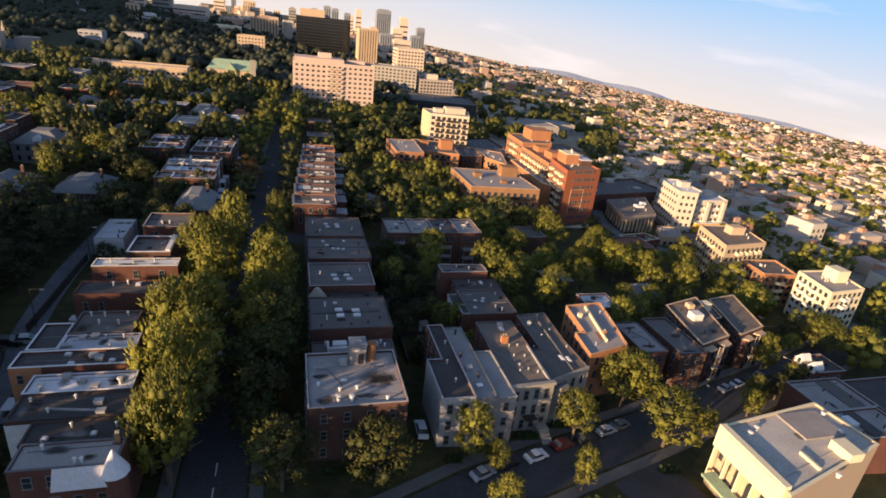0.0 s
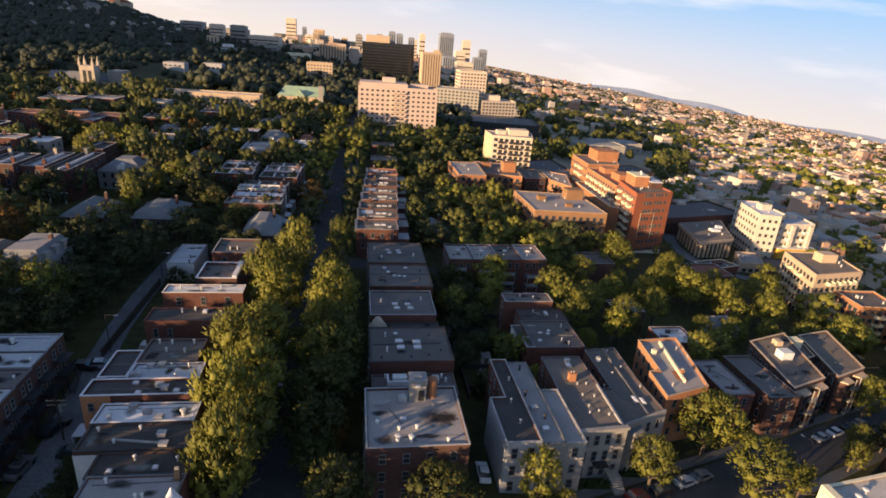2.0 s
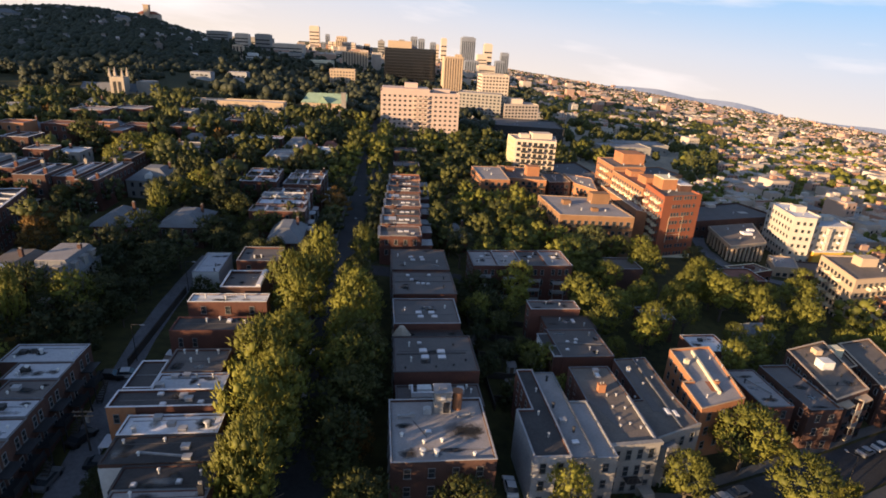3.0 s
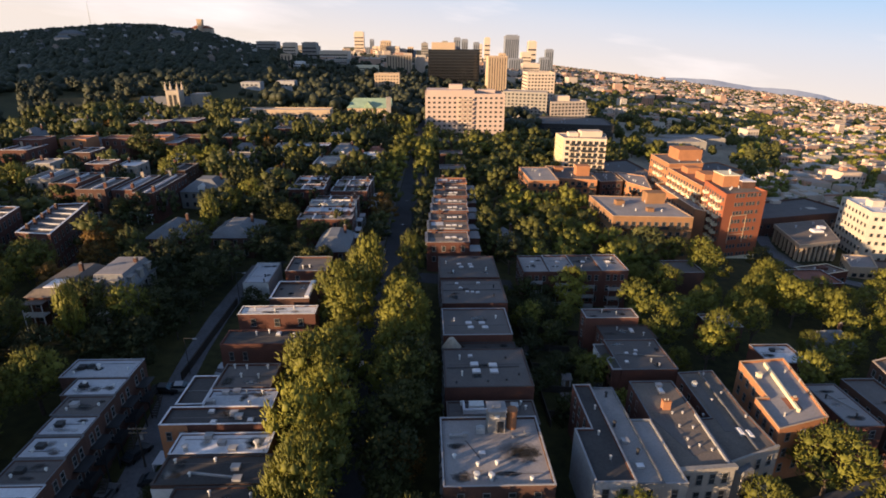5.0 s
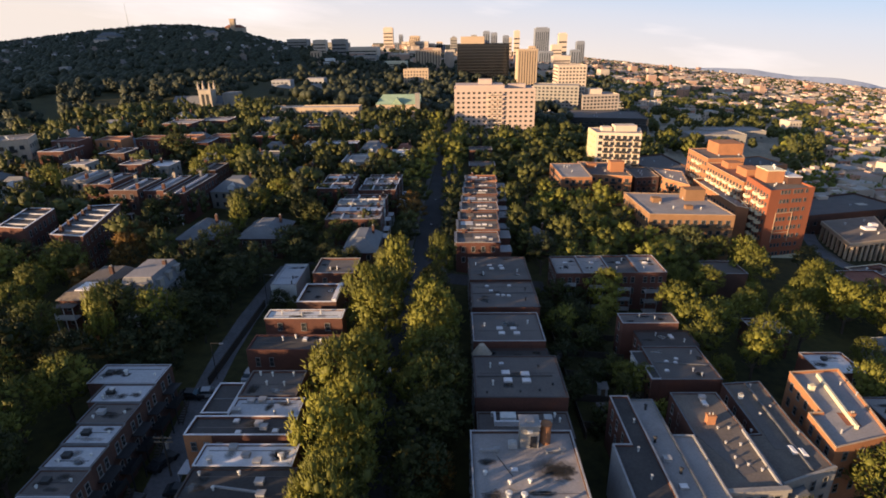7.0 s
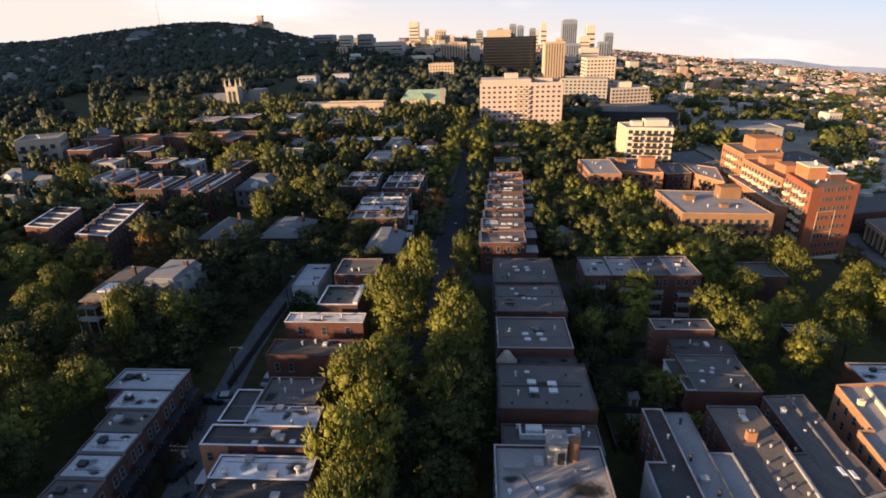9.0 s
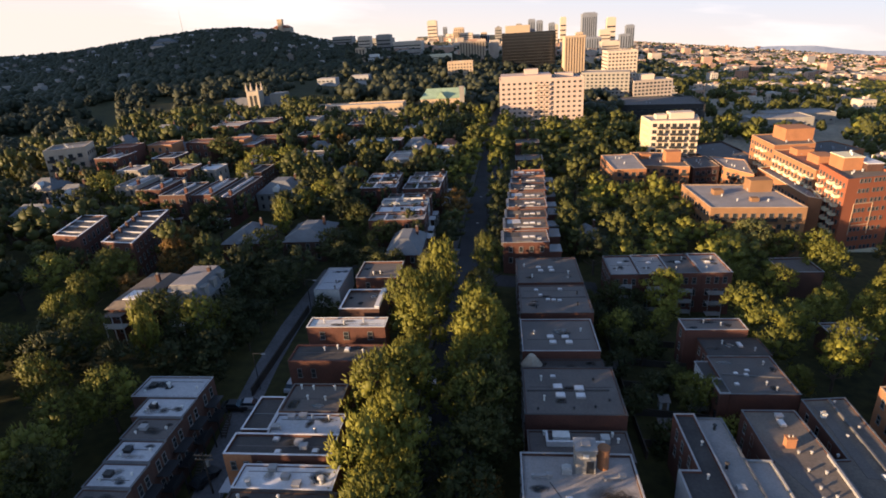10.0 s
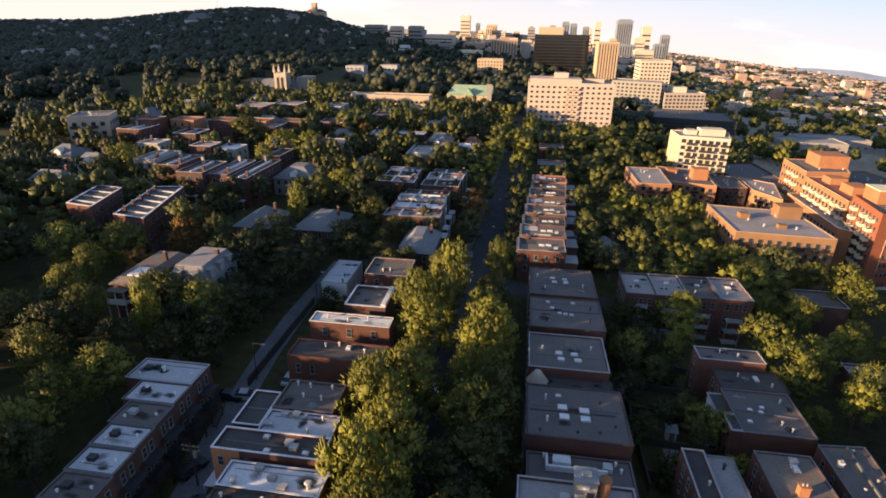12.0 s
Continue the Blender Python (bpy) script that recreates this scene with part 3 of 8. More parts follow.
dark_back = house((45.0, 56.4, 110.8, 116.9), 8.0, BRICK, ROOF_DARK, "dark-roofed brick house in the back row", sides="W", group="back row in the gardens", coping=ROOF_DARK, parapet=0.1)
lights_at(dark_back, (52, 114.5), w=0.8, d=1.6)
vents_at(dark_back, (54, 112.5), (49, 115))
gallery = house((44.2, 55.2, 98.2, 109.6), 8.5, BRICK, ROOF_GREY, "brick house with a white timber gallery at the back", sides="", group="back row in the gardens", coping=COPING_DARK, parapet=0.15)
lights_at(gallery, (47.2, 104.1), (48.8, 103.7), (49.4, 105.0), (46.2, 101.0), w=0.8, d=0.6)
vents_at(gallery, (51, 101), (53, 107), (52, 99.5))
slant(gallery, "party_wall", (45.0, 104.0), (55.0, 103.0), 0.25, 0.2, COPING_DARK)
m = Mesh().box(-2.2, 0, -2.2, 2.6, -7.0, 0.2)
bay = part("rear_bay", m, WHITE, gallery, "white boarded rear bay with paired windows", at=on(gallery, 44.18, 106.0, -0.9))
part("bay_roof", Mesh().box(-2.35, 0, -2.35, 2.75, 0.203, 0.35), ROOF_DARK, bay)
for dy, dz in ((-1.2, -2.3), (0.6, -2.3), (-1.2, -5.2), (0.6, -5.2)):
    part("bay_window", Mesh().box(-2.26, -2.203, dy - 0.5, dy + 0.5, dz, dz + 1.7), GLASS, bay)
    part("bay_sill", Mesh().box(-2.34, -2.203, dy - 0.62, dy + 0.62, dz - 0.12, dz - 0.003), COPING, bay)
part("bay_coping", Mesh().box(-2.4, -2.203, -2.4, 2.8, 0.353, 0.55).box(-2.2, 0, -2.4, -2.2, 0.353, 0.55).box(-2.2, 0, 2.6, 2.8, 0.353, 0.55), COPING, bay)
for dy in (-1.0, 1.0):
    part("bay_window", Mesh().box(-1.6 + 0.8 * (dy > 0), -1.1 + 0.8 * (dy > 0), -2.26, -2.203, -2.4, -0.8), GLASS, bay)
m = Mesh().box(-1.6, 0, -2.0, 2.0, -7.5, 0.3)
brick_bay = part("rear_bay", m, BRICK, gallery, "brick rear bay with white coping", at=on(gallery, 44.18, 100.4, -0.2))
part("bay_coping", Mesh().box(-1.75, -1.45, -2.15, 2.15, 0.303, 0.5).box(-1.45, 0, -2.15, -1.85, 0.303, 0.5).box(-1.45, 0, 1.85, 2.15, 0.303, 0.5), COPING, brick_bay)
part("bay_roof", Mesh().box(-1.445, -0.005, -1.845, 1.845, 0.303, 0.33), ROOF_DARK, brick_bay)
for dy, dz in ((-1.1, -2.4), (0.9, -2.4), (-1.1, -5.3), (0.9, -5.3)):
    part("bay_window", Mesh().box(-1.66, -1.603, dy - 0.4, dy + 0.4, dz, dz + 1.6), GLASS, brick_bay)
slope_shed = Mesh().add([(-4.2, -1.8, 1.6), (-2.3, -1.8, 3.4), (-2.3, 1.8, 3.4), (-4.2, 1.8, 1.6), (-4.2, -1.8, -2), (-2.3, -1.8, -2), (-2.3, 1.8, -2), (-4.2, 1.8, -2)], [(0, 1, 2, 3), (4, 5, 1, 0), (6, 7, 3, 2), (7, 4, 0, 3)])
part("lean_to", slope_shed, ROOF_LIGHT, gallery, "pale lean-to roof below the gallery", at=(44.2 - gallery.location.x, 105.0 - gallery.location.y, 0))
FRONT = "stone-fronted row on the cross street"
end = house([(29.6, 67.0), (35.2, 67.0), (35.2, 89.4), (32.2, 89.4), (32.2, 78.0), (29.6, 78.0)], 9.5, BRICK, ROOF_DARK, "end house with a pale rendered side wall and dark roof", sides="", group=FRONT, parapet=0.25)
windows(end, *on(end, 32.2, 89.4)[:2], 0, -90, (2.5, 5, 8), (ROOF_Z[end.name] - 2.4, ROOF_Z[end.name] - 5.4), 0.9, 1.7)
part("side_wall", Mesh().box(29.54, 29.6, 66.9, 78.05, -6, ROOF_Z[end.name] + 0.2).box(29.6, 35.2, 66.9, 66.997, -6, ROOF_Z[end.name] + 0.2), PALE_RENDER, end, "pale grey rendered side wall", at=(-end.location.x, -end.location.y, 0))
pale = house((35.3, 39.2, 67.2, 89.3), 9.5, STONE, ROOF_LIGHT, "stone-fronted row house with a pale grey roof", sides="S", group=FRONT, coping=COPING_DARK, parapet=0.12)
pale_front = house((39.25, 42.7, 67.6, 81.2), 9.4, STONE, ROOF_LIGHT, "stone-fronted bay house with a pale stepped roof", sides="S", group=FRONT, parapet=0.2)
vents_at(pale, (37.3, 86.9), (36.2, 79.3), (37.6, 73.1), mat=DARK, h=0.9, r=0.2)
hatch_at(pale, (36.6, 75.6))
lights_at(pale, (37.0, 70.6))
windows(end, *on(end, 29.6, 66.9)[:2], 0, 0, (1.4, 4.0), (ROOF_Z[end.name] - 2.6, ROOF_Z[end.name] - 5.8, ROOF_Z[end.name] - 8.8), 1.0, 1.8)
vents_at(end, (32.9, 76.8), (34.2, 83.0), (33.0, 71.5))
wing = house([(42.8, 70.8), (51.2, 71.4), (51.4, 82.0), (51.2, 92.5), (43.4, 92.5), (43.2, 81.8), (42.75, 81.6)], 9.5, BRICK, ROOF_BROWN, "row house with red-brick rear wing and brown roof", sides="", group=FRONT, coping=COPING_DARK, parapet=0.12)
part("front_wall", Mesh().prism([(a - wing.location.x, b - wing.location.y) for a, b in ((42.7, 70.4), (51.3, 71.0), (51.3, 71.36), (42.7, 70.76))], -3, ROOF_Z[wing.name] + 0.6), STONE, wing, "grey limestone front")
windows(wing, *on(wing, 42.7, 70.4)[:2], 0, 4, spread(8.6, 4, 0.4), [ROOF_Z[wing.name] - 2.6, ROOF_Z[wing.name] - 5.8, ROOF_Z[wing.name] - 8.8], 1.0, 1.9)
windows(wing, *on(wing, 43.4, 92.5)[:2], 0, -90, (2, 4.6, 7.2), [ROOF_Z[wing.name] - 2.6, ROOF_Z[wing.name] - 5.6], 0.9, 1.9)
fb = part("front_balcony", Mesh().box(3.2, 5.6, -1.5, -0.02, ROOF_Z[wing.name] - 6.2, ROOF_Z[wing.name] - 6.05), DARK, wing, "dark iron front balcony", at=on(wing, 42.7, 70.4)[:2] + (0,), turn=4)
for u in (3.2, 4.0, 4.8, 5.54):
    part("post", Mesh().box(u, u + 0.06, -1.5, -1.44, ROOF_Z[wing.name] - 6.046, ROOF_Z[wing.name] - 5.1), DARK, fb)
part("rail", Mesh().box(3.2, 5.6, -1.5, -1.44, ROOF_Z[wing.name] - 5.096, ROOF_Z[wing.name] - 5.0), DARK, fb)
fs = part("front_stair", Mesh().box(5.9, 8.0, -2.0, -0.02, -2, 1.4), STONE, wing, "grey stone front stair", at=on(wing, 42.7, 70.4)[:2] + (0,), turn=4)
for k in range(6):
    part("step", Mesh().box(6.0, 7.9, -2.32 - 0.32 * k, -2.003 - 0.32 * k, -2.5, 1.2 - 0.22 * k), STONE, fs)
part("cornice", Mesh().box(-0.05, 8.65, -0.45, -0.02, ROOF_Z[wing.name] + 0.1, ROOF_Z[wing.name] + 0.62), STONE, wing, "moulded stone cornice", at=on(wing, 42.7, 70.4)[:2] + (0,), turn=4)
chimney(wing, *on(wing, 46.8, 84.8), 1.3, 0.9, 1.5, BRICK_ORANGE)
hatch_at(wing, (48.2, 91.0))
lights_at(wing, (48.0, 89.6), w=0.9, d=1.4)
vents_at(wing, (47.4, 83.4), (49.1, 83.4), (47.1, 80.1), (49.1, 79.7), (47.0, 77.0), (46.4, 75.2), (49.6, 74.6), (48.2, 75.6), mat=COPING, h=0.4, r=0.15)
slant(wing, "party_wall", (51.0, 83.0), (50.6, 71.6), 0.3, 0.4, COPING)
slant(wing, "roof_step", (44.6, 82.5), (47.6, 74.0), 2.4, 0.05, ROOF_GREY)
long_roof = house([(51.5, 73.0), (61.0, 76.4), (60.6, 86.0), (61.2, 97.2), (54.3, 96.6), (54.0, 83.4), (51.9, 83.2)], 9.5, BRICK, ROOF_BROWN, "row house with a long brown-grey roof", sides="", group=FRONT, coping=COPING_DARK, parapet=0.12)
part("front_wall", Mesh().prism([(a - long_roof.location.x, b - long_roof.location.y) for a, b in ((51.4, 72.6), (61.1, 76.0), (61.0, 76.36), (51.4, 72.96))], -3, ROOF_Z[long_roof.name] + 0.5), STONE, long_roof, "grey limestone front")
windows(long_roof, *on(long_roof, 51.4, 72.6)[:2], 0, 19.3, spread(10.0, 4, 0.4), [ROOF_Z[long_roof.name] - 2.6, ROOF_Z[long_roof.name] - 5.8], 1.0, 1.9)
windows(long_roof, *on(long_roof, 54.3, 96.6)[:2], 0, -91, (2.5, 5.5, 9), [ROOF_Z[long_roof.name] - 2.6, ROOF_Z[long_roof.name] - 5.6], 0.9, 1.8)
slant(long_roof, "party_wall", (58.4, 96.6), (57.4, 75.6), 0.3, 0.35, COPING_DARK)
slant(long_roof, "roof_step", (56.2, 95.0), (55.4, 80.0), 1.6, 0.05, ROOF_GREY)
lb = part("front_bay", Mesh().prism([(1.0, 0.0), (1.6, -1.3), (3.8, -1.3), (4.4, 0.0)], -3, ROOF_Z[long_roof.name] - 1.2), STONE, long_roof, "grey stone bay window", at=on(long_roof, 51.4, 72.6)[:2] + (0,), turn=19.3)
part("bay_roof", Mesh().prism([(0.9, 0.0), (1.5, -1.45), (3.9, -1.45), (4.5, 0.0)], ROOF_Z[long_roof.name] - 1.197, ROOF_Z[long_roof.name] - 0.8, 0.8), SLATE, lb)
for j in range(3):
    part("bay_window", Mesh().box(1.9, 3.5, -1.36, -1.303, ROOF_Z[long_roof.name] - 3.6 - 3.1 * j, ROOF_Z[long_roof.name] - 1.9 - 3.1 * j), GLASS, lb)
chimney(long_roof, *on(long_roof, 55.5, 92.5), 0.6, 0.6, 0.7, WHITE)
lights_at(long_roof, (57.0, 79.8), (58.2, 79.2), w=0.8, d=1.8)
vents_at(long_roof, (58.9, 95.9), (53.0, 84.0), (60.0, 83.5), (56.5, 88), (59.2, 90), mat=COPING, h=0.4, r=0.15)
ochre = house([(63.4, 79.8), (73.4, 82.6), (75.0, 89.6), (77.2, 100.6), (67.8, 99.6), (66.5, 88.2), (64.2, 88.0)], 11.0, BRICK_ORANGE, ROOF_LIGHT, "orange-brick row house with pale parapets and grey roof", sides="SW", group=FRONT, coping=TAN_TRIM, parapet=0.4)
slant(ochre, "party_wall", (72.3, 98.8), (69.6, 84.4), 0.4, 0.7, CREAM)
slant(ochre, "roof_patch", (70.2, 88.4), (69.8, 85.2), 2.2, 0.02, ROOF_TILE)
chimney(ochre, *on(ochre, 68.6, 94.5), 0.9, 0.6, 1.0, CREAM)
chimney(ochre, *on(ochre, 70.4, 87.0), 0.8, 0.6, 1.0, BRICK_ORANGE)
vents_at(ochre, (75.4, 93.0), (74.6, 96.0), (66.6, 83.5), mat=COPING)
plain = house((79.6, 85.8, 84.6, 97.0), 9.0, BRICK, ROOF_LIGHT, "row house with a plain light grey roof", group=FRONT, sides="S", coping=COPING_DARK, parapet=0.12)
slant(plain, "roof_frame", (81.9, 93.6), (84.1, 88.6), 0.25, 0.35, COPING)
vents_at(plain, (81.1, 92.8), (82.7, 87.2), mat=DARK)
small = house((78.4, 87.0, 105.6, 113.2), 8.0, BRICK, ROOF_WHITE, "small brick house with a white membrane roof", sides="S")
hatch_at(small, (83.6, 111.6), (82.2, 111.0))
bays = house((89.4, 96.2, 84.4, 99.8), 9.0, BRICK_DARK, ROOF_GREY, "brown-brick row house with gabled bays", group=FRONT, sides="SW", coping=COPING_DARK)
MANS = "large brown-brick mansions"
m1 = house([(97.6, 87.6), (108.0, 91.0), (113.6, 110.4), (101.2, 106.6)], 10.0, BRICK_DARK, ROOF_BROWN, "brown-brick mansion block with rooftop stair hut", "mansion_block", "apartment house", group=MANS, sides="SW", coping=BRICK_BUFF, cope_w=0.4, step=2.2)
m2 = house([(114.4, 93.6), (124.6, 97.0), (130.2, 114.4), (119.8, 112.2)], 10.0, BRICK_DARK, ROOF_BROWN, "brown-brick mansion block with tiers of balconies", "mansion_block", "apartment house", group=MANS, sides="SW", coping=BRICK_BUFF, cope_w=0.4, step=2.2)
link = house([(109.8, 100.6), (116.4, 102.6), (119.2, 112.0), (113.4, 110.6)], 9.0, BRICK_DARK, ROOF_BROWN, "low brown-brick link between the mansion blocks", "mansion_block", "apartment house", group=MANS, sides="S", coping=BRICK_BUFF, cope_w=0.3)
bar(m1, "stair_hut", 103.6, 106.4, 98.6, 101.0, 1.8, WHITE)
bar(m1, "stair_hut", 107.0, 108.6, 104.6, 106.4, 1.2, BRICK_BUFF)
bar(link, "stair_hut", 113.6, 116.0, 106.6, 108.8, 2.2, CREAM)
vents_at(m1, (102.4, 93), (106, 96), (104, 104), mat=DARK)
vents_at(m2, (118.5, 99), (122, 104), (125, 110), mat=DARK)
for t, (px, py) in ((m1, (97.6, 87.6)), (m2, (114.4, 93.6))):
    ux, uy = math.cos(radians(18.2)), math.sin(radians(18.2))
    for u in (0.7, 6.6):
        bx, by, bz = on(t, px + ux * u, py + uy * u)
        bow = part("front_bay", Mesh().prism([(0, 0.1), (0.7, -1.5), (2.9, -1.5), (3.6, 0.1)], -11, -0.9), BRICK_DARK, t, "projecting brick front bay", at=(bx, by, bz), turn=18.2)
        part("bay_cornice", Mesh().prism([(-0.2, 0.1), (0.6, -1.75), (3.0, -1.75), (3.8, 0.1)], -0.897, -0.55), BRICK_BUFF, bow)
        for j in range(3):
            part("bay_window", Mesh().box(1.0, 2.6, -1.56, -1.503, -3.2 - 3.1 * j, -1.5 - 3.1 * j), GLASS, bow)
    bx, by, bz = on(t, px + ux * 4.2, py + uy * 4.2)
    for j in range(3):
        g = part("balcony", Mesh().box(0.2, 2.3, -1.9, -0.01, -3.3 - 3.1 * j, -3.1 - 3.1 * j), STONE, t, "grey stone balcony with posts", at=(bx, by, bz), turn=18.2)
        part("rail", Mesh().box(0.2, 2.3, -1.9, -1.8, -3.096 - 3.1 * j, -2.2 - 3.1 * j), STONE, g)
        for u in (0.2, 2.1):
            part("post", Mesh().box(u, u + 0.2, -1.88, -1.7, -2.196 - 3.1 * j, -0.24 - 3.1 * j), STONE, g)
chapel = house([(74.8, 42.6), (100.2, 49.5), (98.6, 60.6), (75.9, 57.4), (75.4, 50.2)], 13.0, BRICK_BUFF, ROOF_PALE, "buff-brick hall with tall windows and a broad grey roof", "hall", "public building", sides="W", floors=2, step=2.4, win_h=2.4, coping=CREAM, parapet=0.3, cope_w=0.45)
bar(chapel, "roof_lantern", 90.6, 93.4, 46.9, 50.6, 1.6, CREAM)
bar(chapel, "roof_fin", 84.0, 84.5, 46.4, 50.0, 0.5, CREAM)
for k in range(4):
    cv = part("arched_window", Mesh().box(-0.12, 0.0, -4.6 + 2.5 * k, -3.4 + 2.5 * k, -8.5, -4.6).prism([(-0.12, -4.6 + 2.5 * k), (0.0, -4.6 + 2.5 * k), (0.0, -3.4 + 2.5 * k), (-0.12, -3.4 + 2.5 * k)], -4.597, -4.0, 0.55), GLASS, chapel, "tall round-headed window", at=on(chapel, 75.25, 50.4, 0))
part("parapet_wall", Mesh().box(-0.7, 0.5, -6.6, 6.8, -3.2, 1.0), CREAM, chapel, "cream stone parapet over the front", at=on(chapel, 75.2, 50.2, 0))
part("canopy", Mesh().box(-3.2, -0.7, -5.0, 3.0, -7.6, -7.2), COPPER, chapel, "green copper entrance canopy", at=on(chapel, 75.2, 52.0, 0))
bar(chapel, "roof_step", 88.0, 96.5, 52.4, 58.6, 0.35, ROOF_LIGHT)
slant(chapel, "roof_seam", (77.0, 46.0), (98.0, 51.6), 0.18, 0.14, COPING)
patch(chapel, 88.6, 53.5, 2.4, 1.4, DAMP, 4)
vents_at(chapel, (79, 55), (81.2, 56.0), (96.0, 53.0), (97.2, 57.5), (86, 44.8), mat=WHITE, h=0.6, r=0.3)
for k in range(5):
    part("pilaster", Mesh().box(-0.9, 0.0, -5.6 + 2.8 * k, -5.3 + 2.8 * k, -9, 0.4), CREAM, chapel, at=on(chapel, 75.3, 50.6, 0))
part("string_course", Mesh().box(-0.95, 0.0, -5.9, 5.9, 0.1, 0.6), CREAM, chapel, "cream stone string course", at=on(chapel, 75.2, 50.6, 0))
t = house((110.5, 123.6, 57.5, 65.5), 9.0, BRICK, ROOF_LIGHT, "brick row house with a pale patched roof", group="row beyond the hall", sides="")
bar(t, "roof_step", 114, 117, 58, 64.8, 0.3, ROOF_DARK)
bar(t, "skylight_box", 112.4, 114.0, 61.2, 63.8, 0.6, ROOF_WHITE)
vents_at(t, (112, 59), (119, 60), (121, 63), mat=DARK)
t = house((110.5, 124.6, 65.7, 75.6), 9.0, BRICK, ROOF_LIGHT, "brick row house with a pale grey roof", group="row beyond the hall", sides="")
vents_at(t, (113, 68), (117, 72), (121, 69), mat=DARK)
bar(t, "roof_step", 118, 122, 66.2, 75.0, 0.3, ROOF_GREY)
t = house((127, 142, 62, 76), 9.5, BRICK, ROOF_DARK, "red-brick house with arched pale window surrounds", group="row beyond the hall", sides="SW", win_h=1.9)
t = house((124, 132, 79, 86), 9.0, BRICK, ROOF_DARK, "brick house with white gabled dormers", sides="SW")
for dy in (-2.6, 0.8):
    dz = ROOF_Z[t.name]
    d = part("dormer", Mesh().add([(0, dy, dz - 0.6), (0, dy + 2.2, dz - 0.6), (0, dy + 2.2, dz + 0.6), (0, dy + 1.1, dz + 2.0), (0, dy, dz + 0.6), (2.6, dy, dz + 0.6), (2.6, dy + 2.2, dz + 0.6), (2.6, dy + 1.1, dz + 2.0), (2.6, dy, dz), (2.6, dy + 2.2, dz)], [(4, 3, 2, 1, 0), (4, 5, 7, 3), (3, 7, 6, 2), (0, 8, 5, 4), (2, 6, 9, 1), (8, 9, 6, 7, 5)]), WHITE, t, "white gabled dormer", at=(-4.15, 0, 0))
    part("dormer_window", Mesh().box(-0.06, -0.004, dy + 0.7, dy + 1.5, dz - 0.3, dz + 0.9), GLASS, d)

MANSARD = house([(-23.0, 54.2), (-12.4, 54.0), (-12.2, 58.2), (-23.0, 58.4)], 9.5, BRICK, ROOF_LIGHT, "corner brick house with a white shingled mansard and corner turret", group=ROW_L, sides="S", parapet=0.1, coping=COPING_DARK)
x, y, z = on(MANSARD, 0, 0)
m = Mesh().add([(x - 18.8, y + 53.2, z - 2.4), (x - 13.0, y + 53.2, z - 2.4), (x - 13.2, y + 54.0, z + 0.12), (x - 18.6, y + 54.0, z + 0.12), (x - 18.8, y + 54.0, z - 2.4), (x - 13.0, y + 54.0, z - 2.4)], [(0, 1, 2, 3), (1, 5, 2), (4, 0, 3), (4, 5, 1, 0)])
part("mansard", m, ROOF_WHITE, MANSARD, "white shingled mansard slope")
m = Mesh().disc(0, 0, -10, -1.2, 1.25, 10).disc(0, 0, -1.195, 1.9, 1.5, 10, 0.04)
part("turret", m, BRICK, MANSARD, "round brick corner turret", at=on(MANSARD, -12.6, 54.2, 0.0))
part("turret_cap", Mesh().disc(0, 0, -1.19, 1.96, 1.56, 10, 0.04), ROOF_WHITE, MANSARD, "pale conical turret cap", at=on(MANSARD, -12.6, 54.2, 0.0))
vents_at(MANSARD, (-20.6, 57.4), (-16.6, 54.8), (-15.9, 54.8), mat=WHITE)
chimney(MANSARD, *on(MANSARD, -12.9, 57.4), 0.6, 0.5, 1.4, DARK)
t = house((-23.6, -12.3, 58.6, 62.8), 9.0, BRICK, ROOF_DARK, "brick terrace house with a dark flat roof", group=ROW_L, sides="", coping=ROOF_DARK, parapet=0.1)
lights_at(t, (-16.2, 59.9), (-21.2, 59.6), w=0.7, d=0.7)
vents_at(t, (-14, 61), (-19, 61.5))
t = house((-26.6, -13.2, 63.0, 68.0), 9.0, BRICK_DARK, ROOF_DARK, "terrace house with a whitewashed gable and dark roof", group=ROW_L, sides="", coping=ROOF_DARK, parapet=0.1)
part("gable", Mesh().add([(-26.66, 62.9, -3), (-26.66, 66.5, -3), (-26.66, 66.5, 8.6), (-26.66, 62.9, 8.6), (-23.6, 62.9, -3), (-23.6, 62.9, 8.6)], [(1, 0, 3, 2), (0, 4, 5, 3)]), WHITE, t, "whitewashed gable wall", at=(-t.location.x, -t.location.y, 0))
hatch_at(t, (-17.2, 65.6), (-16.4, 63.6))
vents_at(t, (-25.2, 66.9), (-20.2, 67.0), (-22.5, 64.5), mat=WHITE, h=0.5)
slant(t, "party_wall", (-22.8, 65.0), (-16.0, 63.9), 0.22, 0.25, COPING)
t = house((-26.7, -14.0, 68.2, 72.2), 9.05, BRICK, ROOF_WHITE, "terrace house with a white membrane roof", group=ROW_L, sides="", coping=ROOF_WHITE, parapet=0.12)
hatch_at(t, (-20.4, 70.1), (-22.6, 71.5), (-18.6, 68.9))
vents_at(t, (-24.7, 68.9), (-15.6, 69.5), h=0.9, r=0.3)
orange_end = house((-30.0, -15.4, 73.2, 77.2), 9.3, BRICK, ROOF_DARK, "terrace house with sunlit-orange back wing panel and white coping", group=ROW_L, sides="", parapet=0.3, coping=ROOF_WHITE)
windows(orange_end, *on(orange_end, -30, 73.12)[:2], 0, 0, (1.2, 3.0, 4.8), [ROOF_Z[orange_end.name] - 2.2, ROOF_Z[orange_end.name] - 5.0], 0.8, 1.4)
lights_at(orange_end, (-22.8, 73.9), (-23.9, 76.3), (-17.8, 74.2), w=0.9, d=0.7)
